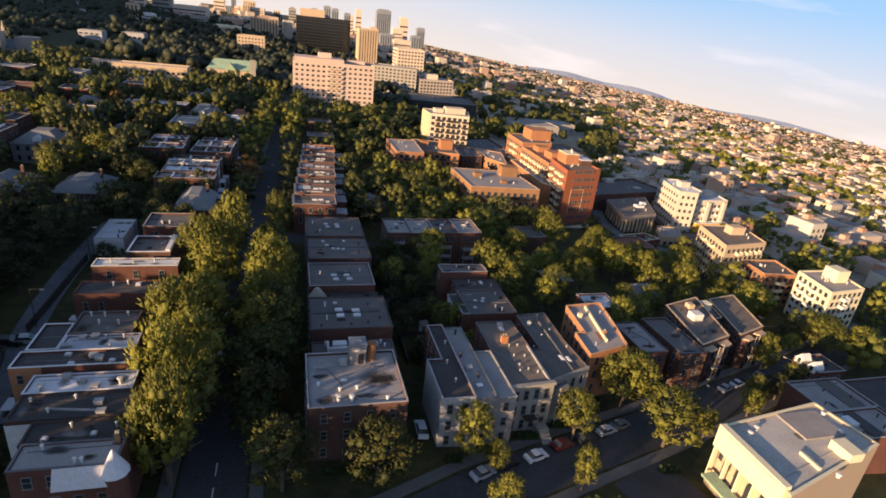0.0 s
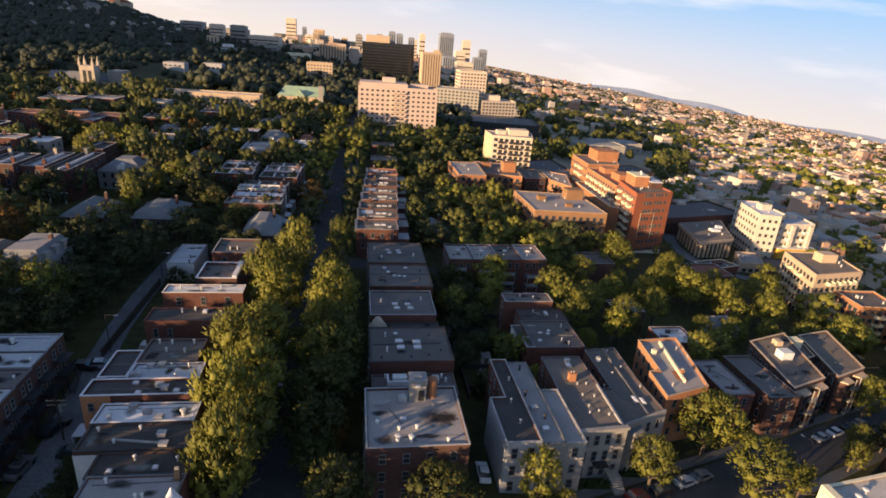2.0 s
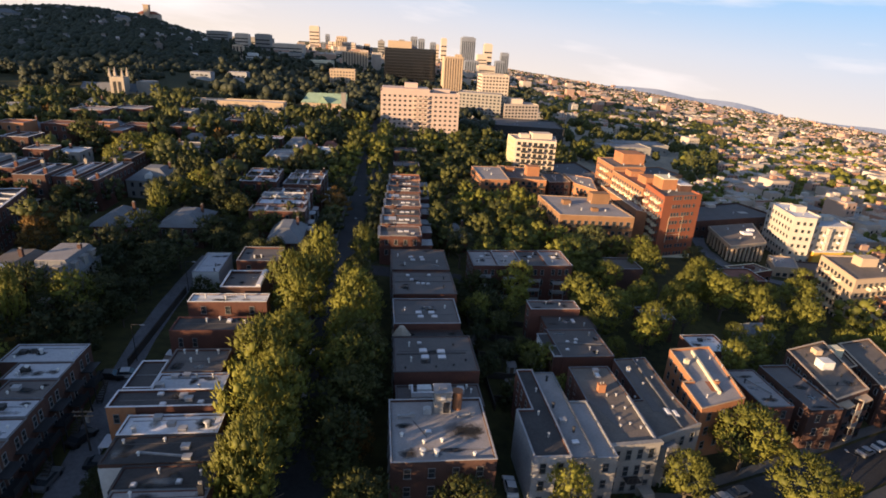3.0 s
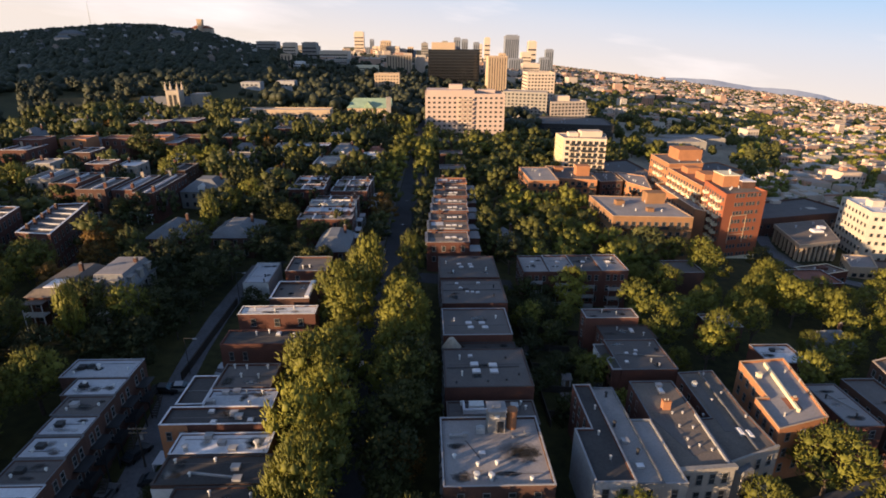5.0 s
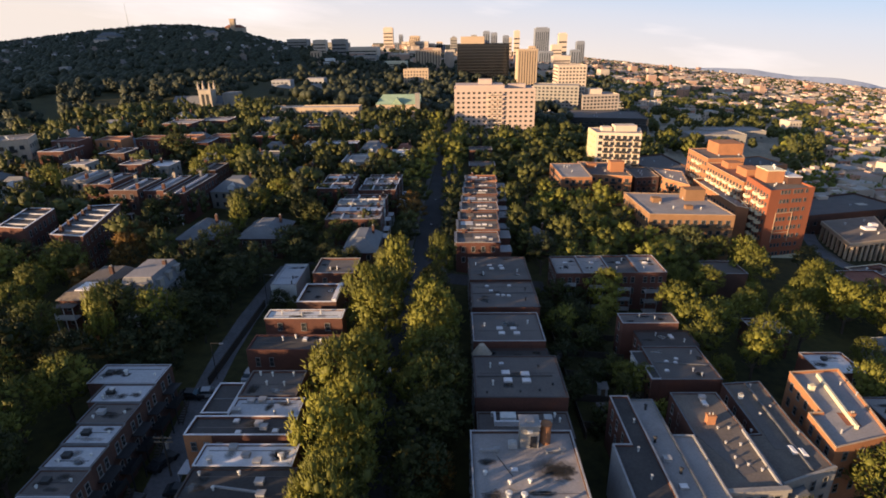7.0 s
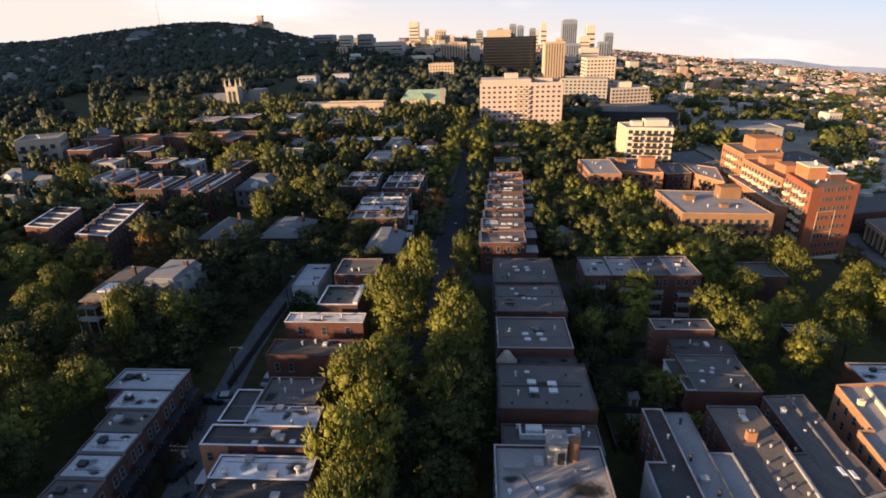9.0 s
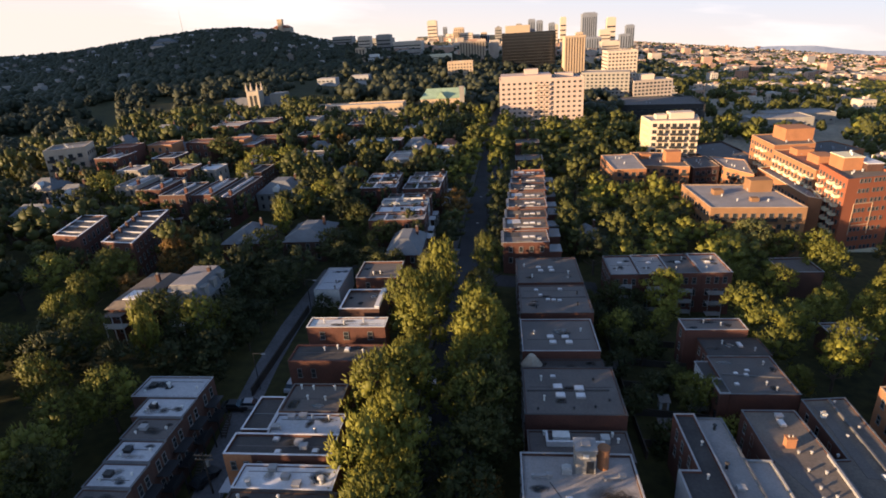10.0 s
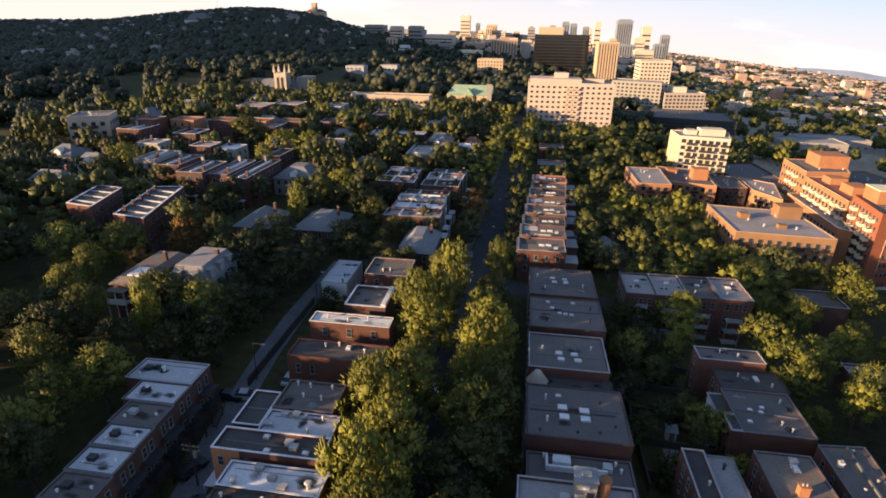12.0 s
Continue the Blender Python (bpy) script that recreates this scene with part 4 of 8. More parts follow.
hatch_at(orange_end, (-19.6, 74.9), (-20.5, 75.6))
# orange panel paints evening sun onto the dark red back wing
part("back_wing_wall", Mesh().box(-30.02, -26.2, 73.13, 73.195, -6, ROOF_Z[orange_end.name] + 0.28), BRICK_ORANGE, orange_end, "back wing panel coloured orange as if sunlit", at=(-orange_end.location.x, -orange_end.location.y, 0))
m = Mesh().box(-32.2, -30.02, 73.4, 76.2, 2.6, 2.75).box(-32.2, -32.08, 73.4, 73.5, -1, 2.6).box(-32.2, -32.08, 76.1, 76.2, -1, 2.6)
part("porch", m, ROOF_WHITE, orange_end, "white-roofed back porch", at=(-orange_end.location.x, -orange_end.location.y, 0))
t = house((-26.0, -15.8, 77.6, 82.2), 9.0, BRICK, ROOF_COOL, "terrace house with a pale roof and dark hatches", group=ROW_L, sides="", coping=ROOF_COOL, parapet=0.15)
hatch_at(t, (-25.2, 79.2), (-23.6, 81.4), (-22.0, 81.6))
vents_at(t, (-24.4, 78.8), (-19.2, 78.5), (-18.0, 81.2), (-20.4, 81.2))
t = house((-30.2, -26.2, 78.8, 86.2), 8.0, BRICK_DARK, ROOF_DARK, "low dark-roofed back wing with white coping", group=ROW_L, sides="", coping=ROOF_WHITE, parapet=0.25)
bar(t, "roof_batten", -29.8, -26.6, 82.4, 82.55, 0.1, COPING_DARK)
t = house((-26.0, -17.2, 82.6, 89.2), 9.0, BRICK, ROOF_GREY, "terrace house with a back wall tinted sunlit orange", group=ROW_L, sides="", coping=ROOF_GREY, parapet=0.2)
# thin orange panels colour in the patch where low sun strikes
part("back_wall", Mesh().box(-26.06, -26.003, 82.6, 89.2, -6, ROOF_Z[t.name] + 0.18).box(-26.06, -23.6, 82.54, 82.597, -6, ROOF_Z[t.name] + 0.18), BRICK_ORANGE, t, "back wall panels coloured orange as if sunlit", at=(-t.location.x, -t.location.y, 0))
vents_at(t, (-24.4, 88.2), (-22.6, 85.6), (-19.8, 85.4), (-22.4, 88.0), (-19, 88), mat=WHITE)
brown_roof = house((-29.4, -13.4, 95.6, 100.8), 9.0, BRICK, ROOF_DARK, "red-brick terrace house with brown roof", group=ROW_L, sides="", coping=BRICK, parapet=0.15)
windows(brown_roof, *on(brown_roof, -29.4, 95.6)[:2], 0, 0, (1.8, 4.2), [ROOF_Z[brown_roof.name] - 3.0, ROOF_Z[brown_roof.name] - 6.0], 0.8, 1.7)
lights_at(brown_roof, (-20.0, 99.3), w=0.9, d=1.2)
vents_at(brown_roof, (-24.0, 99.2), (-21.8, 99.8), (-17.0, 98.4), mat=WHITE)
white_top = house((-29.4, -14.6, 105.8, 109.4), 9.6, BRICK, WHITE, "red-brick terrace house with a bright white roof", group=ROW_L, sides="S", coping=WHITE, parapet=0.15, step=4.5)
vents_at(white_top, (-26.5, 107.8), (-22.5, 107), (-19, 108))
part("porch", Mesh().box(-28.8, -26.2, 102.6, 105.7, 5.6, 5.8), ROOF_WHITE, white_top, "small white porch roof", at=(-white_top.location.x, -white_top.location.y, 0))
t = house((-25.6, -17.4, 114.2, 123.0), 8.5, BRICK_DARK, ROOF_GREY, "terrace house with white parapets round a grey roof", group=ROW_L, sides="", parapet=0.6, coping=ROOF_WHITE, cope_w=0.35)
bar(t, "party_wall", -18.4, -17.5, 114.6, 122.8, 1.0, ROOF_WHITE)
t = house((-25.6, -16.0, 128.5, 137.6), 9.0, BRICK, ROOF_GREY, "red-brick end house with grey roof", group=ROW_L, sides="S", step=4)
vents_at(t, (-22, 131), (-20.5, 131.4), mat=WHITE)
t = house((-36.2, -30.2, 129.8, 142.4), 4.2, WHITE, ROOF_COOL, "small grey outbuilding by the lane", "garage", "garage", sides="")
vents_at(t, (-32, 134), (-31.5, 131), mat=DARK)
LANE_ROW = "brick row with rear galleries on the lane"
xs = (-50.0, -47.0, -45.6, -45.0, -44.8, -44.5, -44.2)
for k in range(7):
    y1 = (89.4, 84.1, 79.4, 74.8, 70.6, 66.3, 62.0)[k]
    y0 = (84.3, 79.6, 75.0, 70.8, 66.5, 62.2, 56.0)[k]
    x1 = -39.3 + 0.22 * k
    t = house((xs[k], x1, y0, y1), 8.0 + SLOPE * ((xs[k] + x1) / 2 + 42.3), BRICK_DARK, (ROOF_COOL, ROOF_COOL, ROOF_GREY, ROOF_COOL, ROOF_COOL, ROOF_GREY, ROOF_WHITE)[k], "brown-brick row house with pale roof and rear stairs", group=LANE_ROW, sides="E", coping=COPING_DARK if 0 < k < 6 else ROOF_COOL, parapet=0.06, step=2.0, win_w=0.8, cope_w=0.12)
    if k < 2:
        patch(t, -45.2 + 0.6 * k, 86.7 - 4.8 * k, 1.3, 0.9, SOOT, 9 + k, "soot_stain")
        vents_at(t, (-45.2 + 0.6 * k, 86.8 - 4.8 * k), mat=WHITE, h=0.8, r=0.22)
    vents_at(t, (xs[k] + 1.6, y0 + 1.2), (x1 - 1.2, y0 + 2.2), mat=WHITE, h=0.35, r=0.13)
    hatch_at(t, (xs[k] + 2.2, (y0 + y1) / 2))
    z = ROOF_Z[t.name]
    g = part("rear_gallery", Mesh().box(0.02, 1.7, -1.6, 1.4, z - 5.4, z - 5.25), DARK, t, "dark timber rear gallery", at=(x1 - t.location.x, 0, 0))
    part("canopy", Mesh().box(0.02, 1.7, -1.6, 1.4, z - 2.7, z - 2.58), DARK, g)
    part("rail", Mesh().box(1.62, 1.7, -1.45, 1.2, z - 5.24, z - 4.4), DARK, g)
    for py in (-1.55, 1.3):
        part("post", Mesh().box(1.52, 1.68, py - 0.08, py + 0.08, -2, z - 5.42), DARK, g)
    if k in (0, 2, 4):
        st = part("stair", Mesh().add([(2.6, -2.3, 0), (2.68, -2.3, 0), (2.68, 0.9, 2.2), (2.6, 0.9, 2.2), (2.6, -2.3, -0.25), (2.68, -2.3, -0.25), (2.68, 0.9, 1.95), (2.6, 0.9, 1.95)], [(0, 1, 2, 3), (7, 6, 5, 4), (0, 3, 7, 4), (1, 5, 6, 2)]), DARK_WOOD, t, "weathered grey outdoor stair", at=(x1 - t.location.x, 0, 0))
        for j in range(9):
            part("step", Mesh().box(1.75, 2.59, -2.2 + 0.34 * j, -1.9 + 0.34 * j, 0.1 + 0.24 * j, 0.16 + 0.24 * j), DARK_WOOD, st)

# rooftop plant of the apartment house
m = Mesh().box(-1.25, 1.25, -1.1, 1.1, -0.2, 3.7)
stack = part("stair_tower", m, STONE, big, "grey rendered stair tower", at=on(big, 17.0, 76.0))
part("door", Mesh().box(0.1, 1.0, -1.16, -1.103, 0.1, 2.0), DARK, stack)
part("cap", Mesh().box(-1.4, 1.4, -1.25, 1.25, 3.703, 3.85).box(-0.5, 0.6, -0.5, 0.3, 3.854, 4.1), COPING, stack)
part("window", Mesh().box(-0.35, 0.35, -1.15, -1.102, 2.5, 3.1), WHITE, stack)
part("flue", Mesh().disc(0, 0, -0.1, 3.0, 0.75, 12).disc(0, 0, 3.003, 3.2, 0.82, 12), BRICK_ORANGE, big, "round tan brick flue", at=on(big, 19.4, 76.2))
duct = Mesh().box(-1.3, 1.3, -0.2, 0.2, 0.35, 0.65).box(-1.2, -1.0, -0.15, 0.15, 0, 0.35).box(0.9, 1.1, -0.15, 0.15, 0, 0.35).box(0.6, 1.4, -0.3, 0.3, 0.654, 0.9)
part("duct", duct, COPING, big, "white metal duct on legs", at=on(big, 11.4, 74.0))
part("duct", duct, COPING, big, "white metal duct on legs", at=on(big, 20.4, 74.0), turn=4)
part("fan_unit", Mesh().box(-0.6, 0.6, -0.5, 0.5, 0, 0.8).disc(0, 0, 0.803, 1.0, 0.42, 12), METAL, big, "round-topped roof fan", at=on(big, 14.7, 75.2))
vents_at(big, (13.7, 68.4), (16.3, 68.6), (20.5, 65.6), (10.6, 70), mat=WHITE, h=0.5, r=0.2)
vents_at(big, (13.3, 66.0), (15.2, 65.8), mat=WHITE, h=1.0, r=0.28)
lights_at(big, (14.5, 70.6), w=1.0, d=0.7)
patch(big, 20.4, 70.6, 2.6, 2.2, SOOT, 2, "soot_stain")
patch(big, 19.6, 70.8, 4.0, 3.4, DAMP, 3, "soot_stain", -0.003)
patch(big, 17.4, 66.8, 2.6, 0.7, SOOT, 6, "soot_stain")
patch(big, 11.3, 66.6, 2.0, 1.6, DAMP, 7, "soot_stain")
slant(big, "roof_seam", (12.4, 73.4), (14.2, 69.6), 0.12, 0.03, ROOF_DARK)
bar(annexe, "plant_frame", 12.8, 21.0, 82.6, 82.9, 0.9, ROOF_WHITE)
bar(annexe, "plant_frame", 12.8, 13.1, 82.95, 85.0, 0.9, ROOF_WHITE)
bar(annexe, "plant_unit", 13.8, 16.2, 83.4, 84.8, 1.0, WHITE)
bar(annexe, "plant_unit", 20.6, 21.8, 83.2, 84.4, 0.9, METAL)
vents_at(annexe, (12.6, 85.0), (23.0, 83.6), (22.4, 84.8), mat=WHITE)
lights_at(pair, (15.5, 94.0), (15.7, 91.8), (18.8, 93.6), (18.8, 91.7), w=1.5, d=1.2)
vents_at(pair, (13.0, 95.8), (13.1, 90.6), mat=WHITE, h=0.9)
lights_at(pair, (15.0, 96.7), w=0.9, d=0.7)
vents_at(pair, (21.4, 96), (17.4, 88.6), (20.6, 89), (23.0, 90.6), (12, 88.4), mat=DARK, h=0.3)
slant(pair, "roof_seam", (10.6, 93.0), (23.4, 93.2), 0.25, 0.12, ROOF_DARK)
lights_at(white_edge, (15.7, 109.1), (16.0, 107.2), (18.4, 109.0), (18.9, 107.2), w=1.3, d=1.0)
vents_at(white_edge, (12.8, 110.3), (21.5, 111.2), mat=WHITE)
m = Mesh().disc(0, 0, -9, 0.4, 1.7, 8).disc(0, 0, 0.403, 2.3, 1.95, 8, 0.3)
part("turret", m, SANDSTONE, leanto, "pale shingled corner turret with pointed cap", at=(11.9 - leanto.location.x, 102.6 - leanto.location.y, ROOF_Z[leanto.name] - 0.4))
lights_at(mid_row, (15.2, 126.5), (17.8, 124.2), (16.6, 124.4), (19.0, 124.0), (19.6, 129.2), (14.4, 129), w=0.9, d=0.7)
vents_at(mid_row, (14.0, 121), (22.5, 122.0), (23.0, 127), mat=DARK)
slant(mid_row, "roof_seam", (11.2, 125.5), (24.6, 125.7), 0.2, 0.1, ROOF_DARK)
lights_at(corner, (15.8, 141.2), (16.2, 139.3), (18.6, 141.0), (18.8, 139.4), w=1.2, d=0.8)
vents_at(corner, (12.4, 142), (22.4, 137.6), (14, 136), mat=WHITE)


def pitched(x0, x1, y0, y1, h, rise, wall, roof, label, name="detached_house", hip=0.45, floors=2, flat=0.0, chim=True, group=""):
    """A house with a hipped (or mansard, when flat is large) roof."""
    cx, cy = (x0 + x1) / 2, (y0 + y1) / 2
    base = ground(cx, cy)
    top = shelf(cx) + h - base
    FOOT.append((x0, x1, y0, y1))
    t = thing(name, label, "house", cx, cy, base, group=group)
    w, d = (x1 - x0) / 2, (y1 - y0) / 2
    low = min(ground(x0, cy), ground(x1, cy)) - base - 1.5
    part("wall", Mesh().box(-w, w, -d, d, low, top - rise), wall, t)
    e = 0.35
    rx, ry = (w * hip, d * flat) if w >= d else (w * flat, d * hip)
    rx, ry = max(rx, 0.05), max(ry, 0.05)
    m = Mesh()
    verts = [(-w - e, -d - e, top - rise + 0.003), (w + e, -d - e, top - rise + 0.003), (w + e, d + e, top - rise + 0.003), (-w - e, d + e, top - rise + 0.003), (-rx, -ry, top), (rx, -ry, top), (rx, ry, top), (-rx, ry, top)]
    m.add(verts, [(3, 2, 1, 0), (4, 5, 6, 7), (0, 1, 5, 4), (1, 2, 6, 5), (2, 3, 7, 6), (3, 0, 4, 7)])
    part("roof", m, roof, t)
    for x, y, turn, length in ((-w, -d, 0, 2 * w), (w, -d, 90, 2 * d) if cx < 6 else (-w, d, -90, 2 * d)):
        windows(t, x, y, 0, turn, spread(length, max(1, int(length / 2.8)), 0.6), [top - rise - 2.2 - 3 * j for j in range(floors) if top - rise - 2.2 - 3 * j > 0.2])
    if chim:
        chimney(t, w * 0.6, d * 0.3, top - rise * 0.3, h=1.8)
    return t


brick_villa = pitched(-69.6, -63.2, 107.6, 123, 9.5, 1.2, BRICK, ROOF_BROWN, "brick villa with low brown roof and white gallery", hip=0.85, flat=0.7)
bz = shelf(-66.4) + 9.5 - ground(-66.4, 115.3)
part("roof_deck", Mesh().box(-0.6, 2.2, -6.2, -2.4, bz + 0.003, bz + 0.25), ROOF_WHITE, brick_villa, "white roof patch over the front")
gal = part("gallery", Mesh().box(-3.2, 0.6, -9.6, -7.73, bz - 4.6, bz - 4.4), WHITE, brick_villa, "white-painted timber gallery")
part("gallery_roof", Mesh().box(-3.3, 0.7, -9.7, -7.73, bz - 2.0, bz - 1.85), ROOF_BROWN, gal)
for gx in (-3.15, -1.3, 0.5):
    part("post", Mesh().box(gx - 0.07, gx + 0.07, -9.55, -9.41, -2, bz - 2.003), WHITE, gal)
part("rail", Mesh().box(-3.2, 0.6, -9.58, -9.5, bz - 4.396, bz - 3.5), WHITE, gal)
villa = pitched(-61.9, -53.9, 113.8, 126.2, 10.5, 3.2, STONE, SLATE, "grey mansard-roofed villa with dormers", hip=0.8, flat=0.72)
vz = shelf(-57.9) + 10.5 - ground(-57.9, 120.0)
part("flat_top", Mesh().box(-2.8, 2.8, -4.9, 4.9, vz + 0.003, vz + 0.15), ROOF_LIGHT, villa, "pale grey flat top of the mansard")
for du in (-2.0, 1.6):
    part("dormer", Mesh().box(du - 0.75, du + 0.75, -6.35, -4.6, vz - 2.9, vz - 0.9).box(du - 0.95, du + 0.95, -6.55, -4.6, vz - 0.897, vz - 0.7), STONE, villa, "grey dormer with a moulded top")
for dv in (-3.5, 0.2, 3.6):
    part("dormer", Mesh().box(2.5, 4.15, dv - 0.75, dv + 0.75, vz - 2.9, vz - 0.9).box(2.5, 4.35, dv - 0.95, dv + 0.95, vz - 0.897, vz - 0.7), STONE, villa, "grey dormer with a moulded top")
part("porch", Mesh().box(-3.6, 3.6, -8.3, -6.27, 3.0, 3.3).box(-3.5, -3.2, -8.2, -7.9, -2, 2.997).box(3.2, 3.5, -8.2, -7.9, -2, 2.997).box(-0.15, 0.15, -8.2, -7.9, -2, 2.997), WHITE, villa, "white-painted columned porch")
pitched(-67.5, -57.5, 150, 164, 8.5, 3.0, BRICK, SLATE, "villa with grey hipped roof", hip=0.4)
pitched(-53, -41, 155, 170, 8.0, 2.5, BRICK_DARK, SLATE, "brown-brick villa with grey hipped roof", hip=0.5, flat=0.3)
pitched(-23, -14, 149, 165, 9.5, 3.0, BRICK, SLATE, "brick villa with arched porch and grey hipped roof", hip=0.5, flat=0.3)
WEST_ROW = "pale-roofed row beside the street"
for x0, x1, y0, y1, wall, roof, lab in ((-31.5, -15, 168.5, 175, BRICK, ROOF_LIGHT, "brick row house with pale flat roof"), (-30.5, -15.4, 175.3, 182, BRICK, ROOF_WHITE, "brick row house with white flat roof"), (-31, -16, 186, 190.8, WHITE, ROOF_LIGHT, "white-trimmed row house with pale flat roof"), (-30, -15.6, 191.1, 196.5, BRICK, ROOF_GREY, "brick row house with white party walls"),
                                        (-41, -28.5, 199.5, 206.5, BRICK, ROOF_LIGHT, "brick row house with white roof edge"), (-40.4, -29, 206.8, 213.5, BRICK_DARK, ROOF_GREY, "brown-brick row house with white roof edge"), (-41, -29.4, 213.8, 221, BRICK, ROOF_WHITE, "brick row house with bright white roof"), (-26.5, -13.5, 201.5, 209, BRICK, ROOF_DARK, "brick row house with dark roof and white parapet"), (-26.0, -13.2, 209.3, 218, BRICK, ROOF_LIGHT, "brick row house with pale roof and white parapet"), (-25.5, -13, 218.3, 227, BRICK_DARK, ROOF_GREY, "brown-brick row house with grey roof")):
    t = house((x0, x1, y0, y1), 8.8 + RNG.uniform(-0.4, 0.5), wall, roof, lab, floors=2, group=WEST_ROW, sides="SE", coping=RNG.choice((ROOF_WHITE, COPING, ROOF_LIGHT)), cope_w=0.3, parapet=0.4, step=2.8)
    bar(t, "party_wall", x0 + 4.5, x0 + 4.9, y0 + 0.6, y1 - 0.6, 0.6, ROOF_WHITE)
    hatch_at(t, (x0 + 7.5, (y0 + y1) / 2))
    lights_at(t, (x0 + 9.8, (y0 + y1) / 2 + 0.6), w=1.3)
    chimney(t, *on(t, x1 - 1.5, y1 - 1.2), 0.8, 0.6, 1.3)
    part("porch", Mesh().box(0.02, 1.9, -2.0, 2.0, 2.5, 2.7).box(1.7, 1.9, -2.0, -1.8, -2, 2.497).box(1.7, 1.9, 1.8, 2.0, -2, 2.497), ROOF_WHITE, t, "white-painted porch", at=((x1 - x0) / 2, 0, 0))
house((-38.4, -31, 246, 256), 9.0, WHITE, ROOF_LIGHT, "pale house among street trees", floors=2)
panelled = house([(-90, 136), (-81, 134.5), (-87.5, 161.5), (-95.5, 160)], 9.0, BRICK, ROOF_GREY, "long brick row with panelled roof and white parapet walls", sides="SE", coping=ROOF_WHITE, cope_w=0.5, parapet=0.4)
white_edged = house([(-104, 138), (-96, 136.5), (-100, 153), (-108, 154)], 9.0, BRICK, ROOF_GREY, "brick row with white-edged roof", lights=0, coping=ROOF_WHITE, cope_w=0.4)
for k in range(5):
    yk = 139.6 + 4.4 * k
    slant(panelled, "party_wall", (-89.4 - (yk - 136) * 0.23, yk), (-81.8 - (yk - 136) * 0.24, yk - 1.0), 0.3, 0.35, ROOF_COOL)
    chimney(panelled, *on(panelled, -88.2 - (yk - 136) * 0.23, yk - 0.5), 0.7, 0.7, 1.2)
for k in range(3):
    yk = 141 + 4.2 * k
    slant(white_edged, "party_wall", (-103.6 - (yk - 138) * 0.25, yk), (-96.8 - (yk - 138) * 0.25, yk - 0.8), 0.3, 0.3, ROOF_COOL)
HILL_ROW = "brick row on the hillside"
for x0, x1, y0, y1, wall, roof in ((-117, -109.2, 181, 195, STONE, ROOF_LIGHT), (-108.8, -100, 179, 194, BRICK, ROOF_GREY), (-99, -90.2, 175.5, 191, BRICK_DARK, ROOF_GREY), (-89.8, -83.4, 178, 198, BRICK, ROOF_LIGHT), (-83, -76.6, 177, 203, BRICK, ROOF_GREY)):
    t = house((x0, x1, y0, y1), 8.6, wall, roof, "brick row house with chimneys and white party walls", floors=2, group=HILL_ROW, sides="SE", coping=COPING, cope_w=0.3, parapet=0.45, step=2.8)
    chimney(t, *on(t, x0 + 1.4, y1 - 2), 0.9, 0.7, 1.8, SANDSTONE)
    chimney(t, *on(t, x1 - 1.2, y0 + 3), 0.9, 0.7, 1.6, BRICK)
    part("porch", Mesh().box(-2.2, 2.2, -1.8, -0.02, 2.6, 2.8).box(-2.2, -2.0, -1.8, -1.6, -2, 2.597).box(2.0, 2.2, -1.8, -1.6, -2, 2.597), ROOF_WHITE, t, "white-painted front porch", at=(0, (y0 - y1) / 2, 0))
    bar(t, "party_wall", (x0 + x1) / 2 - 0.2, (x0 + x1) / 2 + 0.2, y0 + 1, y1 - 1, 0.6, ROOF_WHITE)
pitched(29, 37, 175, 184, 8.0, 3.0, BRICK, SLATE, "small house with white gable trim")
house((75.5, 83.5, 124, 131), 6.0, BRICK_DARK, ROOF_LIGHT, "pale garage with light grey roof", "garage", "garage", sides="", floors=1)
house((80, 90, 156.5, 166), 7.0, BRICK_DARK, ROOF_GREY, "brick house with white railing", floors=2)
house((123.5, 135, 158, 169), 7.0, BRICK, ROOF_TILE, "low brick shop with a red roof", "shop", "shop", floors=1)
pitched(105, 112, 123, 130, 7, 2.6, STONE, SLATE, "small grey gabled house")

HR = random.Random(41)
LEAFY = "houses of the leafy quarter"
for x0, x1, y0, y1, wall, roof in ((-113, -104.6, 206, 214, BRICK, ROOF_LIGHT), (-103.8, -96, 208, 217, STONE, ROOF_WHITE), (-129, -121, 200, 208, STONE, ROOF_LIGHT), 
                                   (-127, -112, 306, 320, BRICK, ROOF_LIGHT), (-104, -94, 323, 338, STONE, ROOF_LIGHT), (-138, -123, 289, 304, BRICK, ROOF_LIGHT), (-63, -57, 269, 279, WHITE, ROOF_LIGHT), (-55, -39.5, 280, 288, BRICK, ROOF_WHITE), (-24, -14, 270, 277.5, WHITE, ROOF_WHITE),
                                   (-40.5, -29, 243, 260, STONE, ROOF_LIGHT), (-62, -48, 342, 356, BRICK_DARK, ROOF_LIGHT), (-30.5, -23, 360, 373, WHITE, ROOF_LIGHT), (-75, -64, 318, 330, BRICK, ROOF_GREY), (-50, -38, 312, 324, BRICK, ROOF_LIGHT), (-92, -80, 282, 294, BRICK, ROOF_GREY), (-78, -66, 240, 251, STONE, ROOF_GREY), (-110, -99, 250, 262, BRICK, ROOF_LIGHT)):
    t = house((x0, x1, y0, y1), HR.uniform(8.2, 9.2), wall, roof, "flat-roofed house with pale parapet in the leafy quarter", floors=2, group=LEAFY, sides="SE", step=3.2, coping=ROOF_WHITE, cope_w=0.35)
    chimney(t, *on(t, x0 + 1.5, y1 - 1.5), 0.8, 0.7, 1.5)
